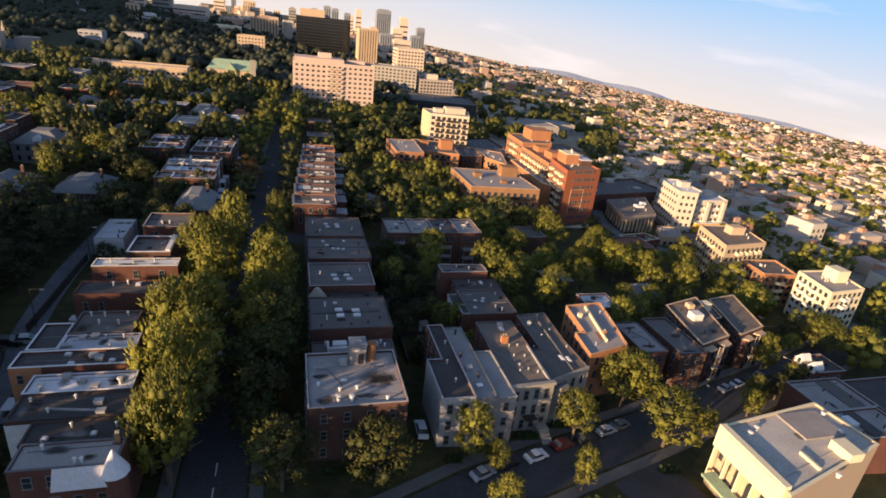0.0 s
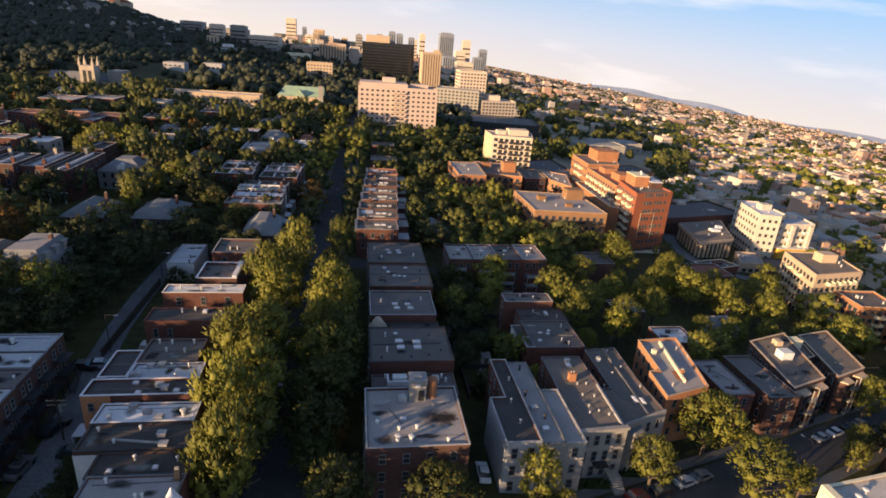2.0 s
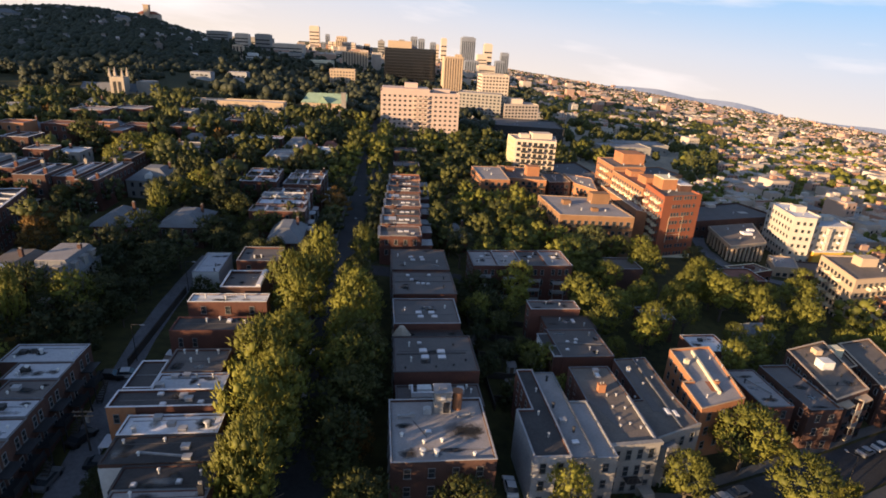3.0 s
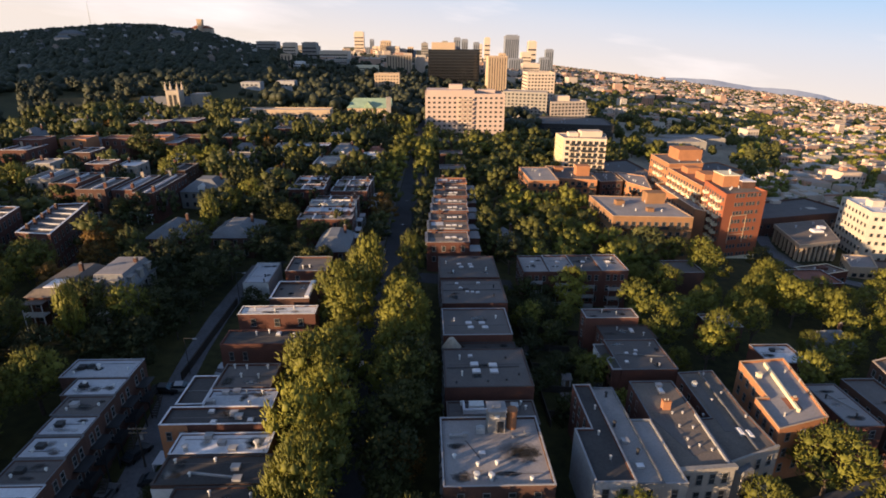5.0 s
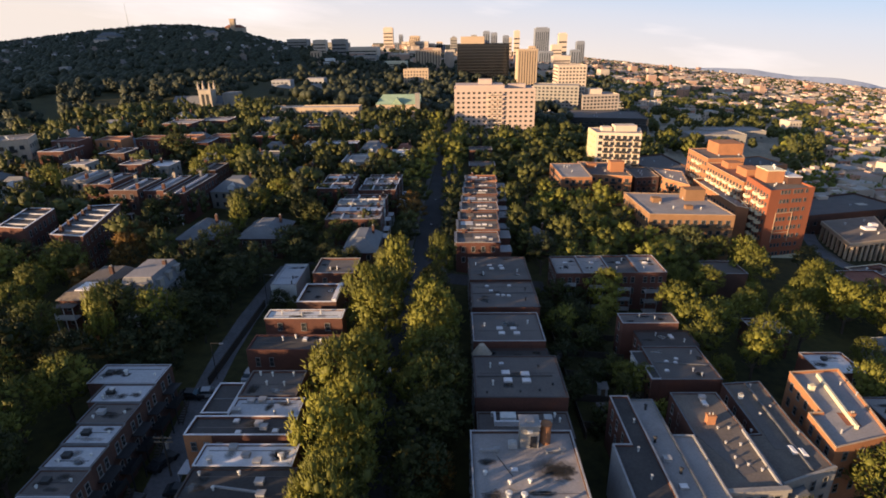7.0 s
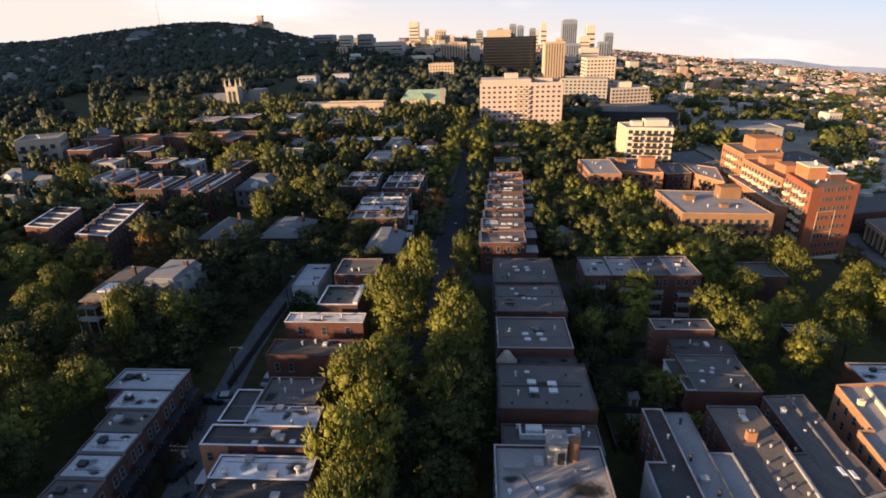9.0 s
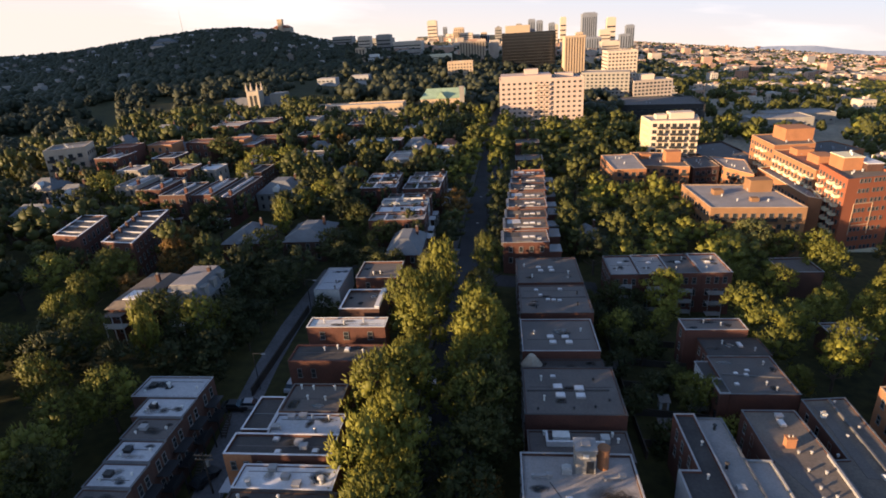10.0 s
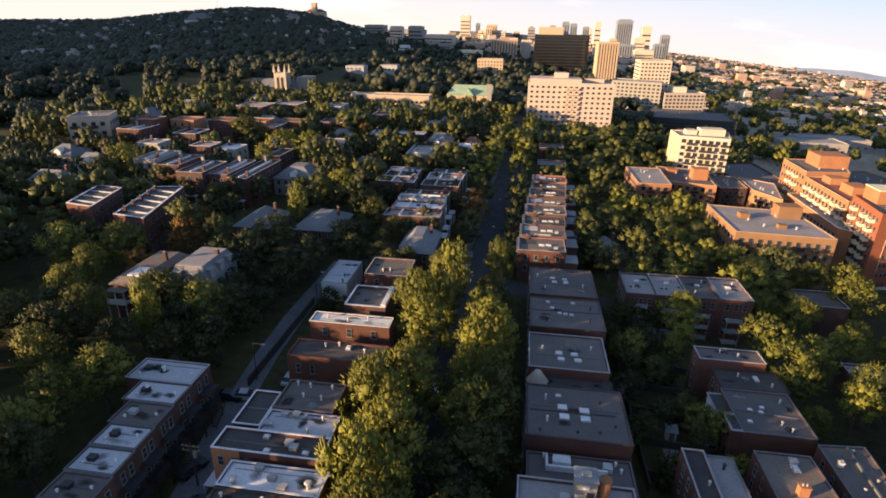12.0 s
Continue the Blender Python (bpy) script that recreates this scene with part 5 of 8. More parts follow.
for x0, x1, y0, y1, h, wall, roof in ((-76, -62, 194, 208, 9.5, STONE, SLATE), (-38, -26, 271, 290, 11, BRICK_DARK, SLATE), (-21.5, -13, 281, 297, 10, BRICK, ROOF_TILE), (-98, -87, 232, 243, 9.0, BRICK, SLATE), (-136, -124, 158, 168, 7.5, BRICK_DARK, SLATE), (-152, -142, 184, 194, 7.5, STONE, SLATE), (-120, -109, 270, 281, 9, STONE, SLATE), (-142, -131, 246, 257, 9, WHITE, SLATE), (-58, -47, 222, 233, 9, BRICK, SLATE), (-82, -70, 352, 364, 9, STONE, SLATE), (-150, -139, 322, 333, 9, STONE, SLATE), (-45, -34, 338, 350, 9.5, BRICK, SLATE), (-165, -154, 280, 291, 9, WHITE, SLATE)):
    t = pitched(x0, x1, y0, y1, h, 3.4, wall, roof, "villa with steep slate roof in the leafy quarter" if roof is SLATE else "brick villa with a red tiled roof", hip=HR.uniform(0.3, 0.6), flat=HR.choice((0, 0, 0.4)), group=LEAFY)
    d = (y1 - y0) / 2
    part("dormer", Mesh().add([(-1.1, -d + 0.4, 0), (1.1, -d + 0.4, 0), (1.1, -d + 0.4, 1.5), (0, -d + 0.4, 2.4), (-1.1, -d + 0.4, 1.5), (-1.1, -d + 3.2, 1.5), (1.1, -d + 3.2, 1.5), (0, -d + 3.6, 2.4)], [(0, 1, 2, 3, 4), (4, 3, 7, 5), (3, 2, 6, 7), (0, 4, 5), (1, 6, 2)]), WHITE, t, "white gabled dormer", at=(0, 0, shelf((x0 + x1) / 2) + h - 3.2 - ground((x0 + x1) / 2, (y0 + y1) / 2)))
QR = random.Random(77)
placed = 0
for k in range(900):
    x0, y0 = QR.uniform(-165, -22), QR.uniform(168, 268)
    w, d = QR.uniform(8, 12), QR.uniform(9, 14)
    if placed >= 6 or any(a - 4 < x0 + w and x0 < b + 4 and c - 5 < y0 + d and y0 < e + 5 for a, b, c, e in FOOT):
        continue
    placed += 1
    u = QR.random()
    if u < 0.55:
        t = house((x0, x0 + w, y0, y0 + d), QR.uniform(7.0, 8.4), QR.choice((BRICK, BRICK, BRICK_DARK, STONE)), QR.choice((ROOF_GREY, ROOF_GREY, ROOF_LIGHT, ROOF_DARK)), "flat-roofed brick house with pale parapet among trees", floors=2, group=LEAFY, sides="SE", step=3.2, coping=QR.choice((ROOF_WHITE, COPING, ROOF_LIGHT)), cope_w=0.4, parapet=0.5)
        chimney(t, *on(t, x0 + 1.5, y0 + d - 1.5), 0.9, 0.7, QR.uniform(1.2, 1.9), QR.choice((BRICK, SANDSTONE, BRICK_DARK)))
        bar(t, "party_wall", x0 + w * 0.45, x0 + w * 0.45 + 0.4, y0 + 0.7, y0 + d - 0.7, 0.6, QR.choice((ROOF_WHITE, COPING, BRICK)))
    else:
        t = pitched(x0, x0 + w, y0, y0 + d, QR.uniform(8.2, 9.6), 3.6, QR.choice((BRICK, STONE, BRICK_DARK)), SLATE, "hipped slate-roofed villa among trees", hip=QR.uniform(0.3, 0.6), flat=QR.choice((0, 0, 0.4)), group=LEAFY)
        part("gable", Mesh().add([(-2.0, -d / 2 - 0.5, -3.2), (2.0, -d / 2 - 0.5, -3.2), (2.0, -d / 2 - 0.5, 0), (0, -d / 2 - 0.5, 2.4), (-2.0, -d / 2 - 0.5, 0), (-2.0, -d / 2 + 2.6, 0), (2.0, -d / 2 + 2.6, 0), (0, -d / 2 + 3.4, 2.4)], [(0, 1, 2, 3, 4), (4, 3, 7, 5), (3, 2, 6, 7), (0, 4, 5), (1, 6, 2)]), QR.choice((WHITE, STONE, BRICK)), t, "gabled front bay", at=(0, 0, shelf(x0 + w / 2) + 5.2 - ground(x0 + w / 2, y0 + d / 2)))
for y in (262, 300, 338):
    sx = -3.5 + (y - 100) * 0.031
    house((sx + 13, sx + 25, y, y + 10), 8.2, BRICK_DARK, ROOF_GREY, "brick house with grey flat roof among street trees", floors=2, group=LEAFY, sides="S", step=3.4)
for k in range(5):
    x0 = -150 + 11.5 * k
    y0 = 226 + 9 * k
    house((x0, x0 + 10.5, y0, y0 + 9), 10.0, BRICK_ORANGE if k % 2 else BRICK, ROOF_TILE, "tall red-brick row house with chimneys", floors=3, group="red-brick row uphill", sides="S", step=3)

# ---------------------------------------------------------------- apartment blocks and towers
ROOF_TOP = {}
PINK = material("pinkish_concrete", (0.493, 0.383, 0.326), 0.85, 0.06, 0.6, 9)
def balcony_mesh(w, d):
    m = Mesh().box(-w / 2, w / 2, -d, 0, 0, 0.16)
    m.box(-w / 2, w / 2, -d, -d + 0.06, 0.164, 1.05).box(-w / 2, -w / 2 + 0.06, -d + 0.063, 0, 0.164, 1.05).box(w / 2 - 0.06, w / 2, -d + 0.063, 0, 0.164, 1.05)
    return m


def block(loop, h, wall, roof, label, faces, floors, name="apartment_block", category="apartment block", win=(1.5, 1.5), step=3.4, balconies=(), hut=None, group="", frame_mat=None, parapet=0.6, pane_mat=None, coping=None):
    """A flat-roofed block: windows on the numbered walls, balconies on some columns of them."""
    cx, cy = sum(p[0] for p in loop) / len(loop), sum(p[1] for p in loop) / len(loop)
    base = ground(cx, cy)
    top = shelf(cx) + h - base
    low = min(ground(*p) for p in loop) - base - 2
    xs, ys = [p[0] for p in loop], [p[1] for p in loop]
    FOOT.append((min(xs), max(xs), min(ys), max(ys)))
    t = thing(name, label, category, cx, cy, base, group=group)
    lo = [(x - cx, y - cy) for x, y in loop]
    part("wall", Mesh().ring(lo, inset(lo, 0.35), low, top + parapet, top - 0.2), wall, t)
    part("roof", Mesh().prism(inset(lo, 0.353), top - 0.3, top), roof, t)
    part("coping", Mesh().ring(inset(lo, -0.06), inset(lo, 0.42), top + parapet + 0.003, top + parapet + 0.12), coping or wall, t)
    storey = (top - 0.6) / floors
    for i in faces:
        a, b = Vector(lo[i]), Vector(lo[(i + 1) % len(lo)])
        e = b - a
        turn = math.degrees(math.atan2(e.y, e.x))
        cols = spread(e.length, max(1, round(e.length / step)), 0.7)
        windows(t, a.x, a.y, 0, turn, cols, [1.0 + storey * j for j in range(floors)], win[0], win[1], frame_mat or COPING_DARK, pane_mat)
        n = len(cols)
        bal = balcony_mesh(win[0] + 1.4, 1.5)
        data = None
        for c in balconies:
            if c[0] != i:
                continue
            for j in range(1, floors):
                u = cols[c[1] % n]
                if data is None:
                    data = bal.data("balcony", c[2])
                part("balcony", data, None, t, at=(a.x + e.normalized().x * u, a.y + e.normalized().y * u, storey * j + 0.25), turn=turn)
    ROOF_TOP[name] = top
    for hx, hy, hw, hd, hh in hut or ():
        part("roof_hut", Mesh().box(hx - hw / 2, hx + hw / 2, hy - hd / 2, hy + hd / 2, top - 0.1, top + hh), wall, t)
    for k in range(4):
        vent(t, RNG.uniform(min(p[0] for p in lo) + 2, max(p[0] for p in lo) - 2) * 0.6, RNG.uniform(min(p[1] for p in lo) + 2, max(p[1] for p in lo) - 2) * 0.6, top, 0.8, 0.25)
    return t


def quad(x0, x1, y0, y1):
    return [(x0, y0), (x1, y0), (x1, y1), (x0, y1)]


slab = block(quad(8.6, 63.5, 398, 424), 32.0, PINK, ROOF_LIGHT, "broad beige slab of flats with rows of small windows", (0, 3), 10, step=3.7, win=(1.6, 1.25), balconies=((0, 7, CONCRETE), (0, 8, CONCRETE), (0, 6, CONCRETE)), hut=((-10, 0, 33, 22, 2.8), (-6, 2, 9, 7, 6.0), (16, 4, 12, 8, 2.4)))
office = block(quad(16, 95, 900, 950), 57, GLASS_BLACK, ROOF_DARK, "black glass office tower", (), 2, "office_tower", "tower")
part("penthouse", Mesh().box(-34, 2, -14, 14, ROOF_TOP["office_tower"] - 0.2, ROOF_TOP["office_tower"] + 11), BRICK_BUFF, office, "tan plant storey on the roof")
for k in range(13):
    part("floor_band", Mesh().box(-39.6, 39.6, -25.12, -25.01, 3 + 4.3 * k, 3.5 + 4.3 * k), DARK, office)
tan = block(quad(97, 124, 800, 830), 56, BRICK_BUFF, ROOF_GREY, "slim tan tower of flats with ribbed front", (), 17, "tower_block", "tower")
for k in range(8):
    part("rib", Mesh().box(-13.4 + 3.5 * k, -12.0 + 3.5 * k, -15.9, -15.01, 0, 55.5), BRICK_BUFF, tan)
for k in range(7):
    part("window_strip", Mesh().box(-11.4 + 3.5 * k, -10.5 + 3.5 * k, -15.1, -15.005, 2, 54), GLASS, tan)
block(quad(119, 149, 620, 650), 46, CONCRETE, ROOF_LIGHT, "pinkish concrete block of flats", (0, 3), 13, step=4, win=(2, 1.6))
block([(89, 590), (132, 574), (138, 600), (96, 618)], 27, STONE, ROOF_LIGHT, "long grey slab of flats", (0, 3), 8, step=4, win=(2.2, 1.6))
block([(134, 566), (172, 574), (168, 600), (140, 599)], 23, CONCRETE, ROOF_LIGHT, "stepped pinkish wing of flats", (0, 3), 7, step=4, win=(2.2, 1.6), hut=((-4, 2, 14, 12, 5),))
block([(102, 462), (160, 450), (166, 500), (108, 512)], 14, DARK, ROOF_GREY, "long dark parking deck with open storeys", (0, 3), 3, "parking_deck", "car park", step=5, win=(4, 1.6))
cream = block([(79.7, 293.5), (101, 289), (106, 308), (79.4, 310)], 25.2, CONCRETE, ROOF_LIGHT, "pinkish apartment block with a side coloured sunlit yellow and deep balconies", (0, 3), 8, step=3.3, win=(1.9, 1.7), balconies=((0, 1, DARK), (0, 3, DARK), (0, 4, DARK), (0, 6, DARK)), hut=((4, 1, 11, 7, 3), (-5, 2, 5, 5, 2)), parapet=0.3)
# yellow facing puts the warm sunlight of this side into its colour
SUNLIT_YELLOW = material("sunlit_yellow_tint", (0.56, 0.475, 0.29), 0.85, 0.07, 0.6, 6)
cz = ROOF_TOP["apartment_block"]
part("side_wall", Mesh().prism([(79.35 - cream.location.x, 310 - cream.location.y), (79.33 - cream.location.x, 310 - cream.location.y), (79.63 - cream.location.x, 293.45 - cream.location.y), (79.66 - cream.location.x, 293.45 - cream.location.y)], -2, cz + 0.25), SUNLIT_YELLOW, cream, "side wall facing coloured pale yellow as if sunlit")
OR = "orange-brick apartment houses"
OCHRE_BRICK = material("ochre_brick", (0.225, 0.125, 0.066), 0.9, 0.3, 0.25, 4, vary=0.25)
block([(72, 188), (99.2, 186), (98, 212), (71.4, 215)], 15.0, OCHRE_BRICK, ROOF_LIGHT, "orange-brick apartment house with broad grey roof", (0, 3), 4, "apartment_house", step=2.7, win=(1.3, 1.5), balconies=tuple((0, c, DARK) for c in (0, 1, 3, 4, 5, 6, 8)), group=OR, parapet=0.15, coping=TAN_TRIM, hut=((8, 6, 7, 5, 4.0), (-6, 3, 3, 3, 1.6), (2, -6, 2.4, 2, 1.2)))
block([(52.6, 238.3), (65, 238.2), (66, 265), (52.1, 265.2)], 12.6, BRICK_ORANGE, ROOF_LIGHT, "orange-brick apartment house with stepped wings", (0, 3), 4, "apartment_house", group=OR, parapet=0.15, step=2.8, coping=TAN_TRIM, balconies=((0, 1, DARK), (0, 3, DARK)))
block([(66.5, 250), (84, 245.5), (86, 272), (67, 276)], 12.8, BRICK_ORANGE, ROOF_GREY, "orange-brick apartment house around a court", (0, 3), 4, "apartment_house", group=OR, hut=((4, -4, 6, 5, 4.5), (-5, 4, 4, 4, 2)), balconies=((0, 1, DARK), (0, 3, DARK), (0, 5, DARK)), parapet=0.15, step=2.8, coping=TAN_TRIM)
block([(87, 250), (98, 252), (99, 271), (88, 270)], 12.6, BRICK_DARK, ROOF_GREY, "brown-brick link between apartment houses", (0,), 4, "apartment_house", group=OR, parapet=0.3, step=2.8, coping=TAN_TRIM, balconies=((0, 1, DARK),))
block([(99.4, 250), (105.4, 237), (112, 262), (100.4, 271)], 13.8, BRICK_ORANGE, ROOF_LIGHT, "orange-brick apartment house with grey roof", (0, 3), 4, "apartment_house", group=OR, parapet=0.2, step=2.8, coping=TAN_TRIM, balconies=((0, 1, DARK), (0, 3, DARK)))
TOWER = [(113.8, 194), (131, 198), (130.5, 217.5), (116.4, 215)]
tower = block(TOWER, 24.6, BRICK_RED_TALL, ROOF_BROWN, "tall red-brick apartment house with pale stone window frame", (3,), 8, "apartment_house", step=2.5, win=(1.1, 1.4), balconies=((3, 1, CREAM), (3, 4, CREAM), (3, 6, CREAM)), group=OR, coping=BRICK_RED_TALL, parapet=0.5)
tz = ROOF_TOP["apartment_house"]
ox, oy = TOWER[0][0] - tower.location.x, TOWER[0][1] - tower.location.y
windows(tower, ox, oy, 0, 13.1, (4.6, 6.0, 7.4, 9.6, 11.0, 12.4, 14.4), [1.2 + 3.2 * j for j in range(8)], 0.8, 1.3, COPING_DARK)
face = part("stone_frame", Mesh().box(3.7, 3.95, -0.14, -0.004, 6.4, 17.0).box(10.3, 10.5, -0.14, -0.004, 6.4, 17.0).box(3.95, 10.3, -0.14, -0.004, 16.75, 17.0).box(3.95, 10.3, -0.14, -0.004, 9.6, 9.8), TAN_TRIM, tower, "pale stone frame round the middle windows", at=(ox, oy, 0), turn=13.1)
part("stone_base", Mesh().box(0.2, 17.4, -0.3, -0.004, -3, 1.0), CREAM, tower, "pale stone ground course", at=(ox, oy, 0), turn=13.1)
hut = part("roof_hut", Mesh().box(-4.0, 2.0, 0.5, 8.5, tz - 0.1, tz + 4.2), BRICK_ORANGE, tower, "orange-brick stair hut on the roof")
part("hut_cap", Mesh().box(-4.2, 2.2, 0.3, 8.7, tz + 4.203, tz + 4.5), CREAM, hut)
part("plant_room", Mesh().box(2.2, 7.2, -1.5, 7.5, tz - 0.1, tz + 2.4), BRICK_DARK, tower, "low brick plant room with white top")
part("plant_top", Mesh().box(2.1, 7.3, -1.6, 7.6, tz + 2.403, tz + 2.65), ROOF_WHITE, tower)
for px, py in ((-0.5, 3), (0.8, 6), (4, 2), (5.6, 5)):
    vent(tower, px, py, tz + (4.5 if px < 2 else 2.65), 0.9, 0.3, WHITE)
block([(116.2, 216), (129, 218), (130, 250), (117.2, 250)], 22.2, BRICK_ORANGE, ROOF_TILE, "long orange-brick apartment wing with balconies", (3,), 7, "apartment_house", step=2.8, win=(1.3, 1.4), balconies=tuple((3, c, CREAM) for c in (1, 3, 5, 7, 9, 11)), hut=((1, -5, 6, 8, 3), (1, 9, 6, 6, 2.4)), group=OR, parapet=0.3, coping=TAN_TRIM)
block([(110.2, 207), (113.2, 204), (116, 216), (117, 249.5), (111.4, 248)], 14.0, BRICK_ORANGE, ROOF_LIGHT, "lower orange-brick apartment wing with a terrace", (4,), 4, "apartment_house", step=2.8, win=(1.3, 1.5), balconies=tuple((4, c, CREAM) for c in (0, 2, 4, 6, 8, 10, 12)), group=OR, parapet=0.9, coping=CREAM)
block([(117.6, 250.5), (134, 252), (142, 275), (118.6, 274)], 24.4, BRICK_ORANGE, ROOF_GREY, "tall orange-brick apartment house at the head of the wing", (0, 3), 7, "apartment_house", step=2.8, win=(1.3, 1.4), hut=((3, 2, 11, 11, 5),), group=OR, coping=TAN_TRIM, parapet=0.3, balconies=((3, 3, CREAM), (3, 5, CREAM)))
block([(144, 262), (163, 268), (160, 288), (140, 282)], 20.0, BRICK_ORANGE, ROOF_GREY, "orange-brick apartment house behind the tall wing", (0, 3), 6, "apartment_house", group=OR, step=2.8, parapet=0.3, balconies=((0, 1, CREAM), (0, 3, CREAM), (0, 5, CREAM)))
block([(108, 276), (130, 280), (128, 330), (104, 322)], 9.0, BRICK_DARK, ROOF_GREY, "low dark workshop with long grey roof", (0, 3), 2, "warehouse", "warehouse", step=4)
for wx, wy, ww, wd in ((205, 474, 46, 24), (236, 512, 52, 26)):
    block(quad(wx, wx + ww, wy, wy + wd), 7.0, STONE, ROOF_LIGHT, "low arena hall with a broad pale roof", (0, 3), 1, "sports_hall", "public building", step=6, win=(2, 1.2))


def colonnade_hall():
    """A low flat-roofed hall whose two street fronts are rows of square piers before dark glazing."""
    loop = [(148.4, 198.5), (168.2, 204), (180, 230.6), (154.4, 224.6)]
    cx, cy = 162.5, 213.5
    base = ground(cx, cy)
    top = shelf(cx) + 8.2 - base
    local = [(x - cx, y - cy) for x, y in loop]
    FOOT.append((148, 180, 198, 231))
    t = thing("public_hall", "low brown hall with rows of square piers before dark glazing", "public building", cx, cy, base)
    part("glazed_wall", Mesh().prism(inset(local, 1.6), -6, top - 1.4), GLASS, t, "dark glazed inner wall")
    part("roof_slab", Mesh().prism(local, top - 1.397, top), BRICK_BUFF, t, "deep tan fascia under the flat roof")
    part("roof_top", Mesh().prism(inset(local, 0.6), top + 0.003, top + 0.12), ROOF_BROWN, t)
    part("plinth", Mesh().prism(inset(local, -0.5), -7, -1.2), BRICK_BUFF, t)
    for i in (0, 1, 2, 3):
        (x0, y0), (x1, y1) = local[i], local[(i + 1) % 4]
        n = int(math.hypot(x1 - x0, y1 - y0) / (2.3 if i == 0 else 3.6))
        for k in range(n):
            u = (k + 0.5) / n
            ax = 0.96 * (x0 + (x1 - x0) * u)
            ay = 0.96 * (y0 + (y1 - y0) * u)
            part("pier", Mesh().box(ax - 0.38, ax + 0.38, ay - 0.38, ay + 0.38, -1.197, top - 1.4), BRICK_BUFF, t)
    part("skylight", Mesh().box(1, 5, -1, 2, top + 0.123, top + 1.0).box(6, 8.5, 3, 5, top + 0.123, top + 1.3), ROOF_WHITE, t)
    for px, py in ((-4, -6), (3, -5), (8, 10), (-2, 6)):
        vent(t, px, py, top + 0.12, 0.8, 0.3, METAL)


colonnade_hall()
strip("road", [(157, 236), (150, 222), (145, 208), (143.6, 196), (146, 187), (158, 180.5), (176, 175)], 5.5, LANE_TOP, 0.06, "pale worn street curving past the hall", "road")
strip("pavement", [(147.6, 216), (148.2, 206), (146.8, 197.5), (150, 190), (160, 186)], 1.6, PAVING, 0.12, "concrete pavement before the hall", "pavement", 0.1)
block([(136.4, 172), (151, 176.5), (148, 183), (134.4, 180)], 4.6, BRICK, ROOF_BROWN, "low flat-roofed brick shop with skylights", (0, 3), 1, "shop", "shop", step=2.6, win=(1.6, 1.6), hut=((1, 1, 3, 2, 1.0),), parapet=0.4, coping=CREAM)
block([(160.5, 187), (170, 186), (177, 198), (167, 200)], 4.4, BRICK_BUFF, ROOF_LIGHT, "low garage with a pale flat roof", (0, 3), 1, "garage", "garage", step=3, win=(1.6, 1.4), parapet=0.3)
block([(172, 184), (186, 182), (190, 198), (179, 200)], 3.2, BRICK_DARK, ROOF_GREY, "low dark-brick workshop with grey roof", (0, 3), 1, "warehouse", "warehouse", step=3, win=(1.6, 1.4), parapet=0.3)
block([(146, 228), (200, 240), (194, 264), (140, 248)], 9.0, BRICK_DARK, ROOF_GREY, "long dark-brick warehouse with flat roof", (0, 3), 2, "warehouse", "warehouse", step=4)
MODERN_WALL = material("cream_render_panels", (0.47, 0.425, 0.36), 0.85, 0.15, 0.6, 5, vary=0.08)
MOD = "white modern apartment blocks"
modern = block([(182, 209), (190.5, 206.6), (195, 209.8), (197, 230.6), (187, 232)], 20.5, MODERN_WALL, ROOF_WHITE, "white modern apartment block with a faceted end and scattered windows", (0, 1, 2, 4), 6, step=2.9, win=(1.05, 1.35), frame_mat=COPING_DARK, hut=((1, 2, 5, 4, 2.5),), parapet=0.4, group=MOD)
wing_b = block([(195.2, 210), (212, 210.6), (216, 229), (197.2, 230.4)], 17.4, MODERN_WALL, ROOF_COOL, "lower white modern block with balconies over a yellow base", (0, 3), 5, step=2.6, win=(1.2, 1.4), frame_mat=COPING_DARK, balconies=((0, 1, WHITE), (0, 4, WHITE)), hut=((3, 2, 5, 4, 2.0),), parapet=0.6, group=MOD, coping=WHITE)
OCHRE = material("ochre_panels", (0.6, 0.36, 0.06), 0.7, 0.15, 0.5, 3)
part("plinth", Mesh().box(194.4, 213.0, 207.4, 209.9, -28, -14.4), OCHRE, wing_b, "ochre-yellow ground storeys", at=(-wing_b.location.x, -wing_b.location.y, -wing_b.location.z))
part("plinth_cap", Mesh().box(194.2, 213.2, 207.2, 209.9, -14.396, -14.1), WHITE, wing_b, at=(-wing_b.location.x, -wing_b.location.y, -wing_b.location.z))
for u in (199.5, 208.5):
    part("stair_shaft", Mesh().box(u, u + 1.6, 208.6, 210.0, -26, -4.2), MODERN_WALL, wing_b, "white projecting stair shaft", at=(-wing_b.location.x, -wing_b.location.y, -wing_b.location.z))
block([(156, 147.5), (176.5, 150.6), (180.7, 168), (161.7, 169)], 16.5, BRICK_BUFF, ROOF_BROWN, "tan brick apartment house with grids of windows", (0, 3), 5, step=2.6, win=(1.3, 1.4), balconies=((0, 2, CREAM), (0, 4, CREAM), (0, 6, CREAM), (3, 2, CREAM), (3, 5, CREAM)), hut=((2, 2, 6, 4, 3),), coping=TAN_TRIM, parapet=0.3)
block([(162.2, 134.7), (175.2, 133), (177.9, 145.7), (163.4, 146.4)], 11.5, BRICK_ORANGE, ROOF_GREY, "orange-brick apartment house with pale cornice", (0, 3), 4, "apartment_house", step=2.4, coping=TAN_TRIM, balconies=((3, 1, CREAM), (0, 2, CREAM)), parapet=0.5)
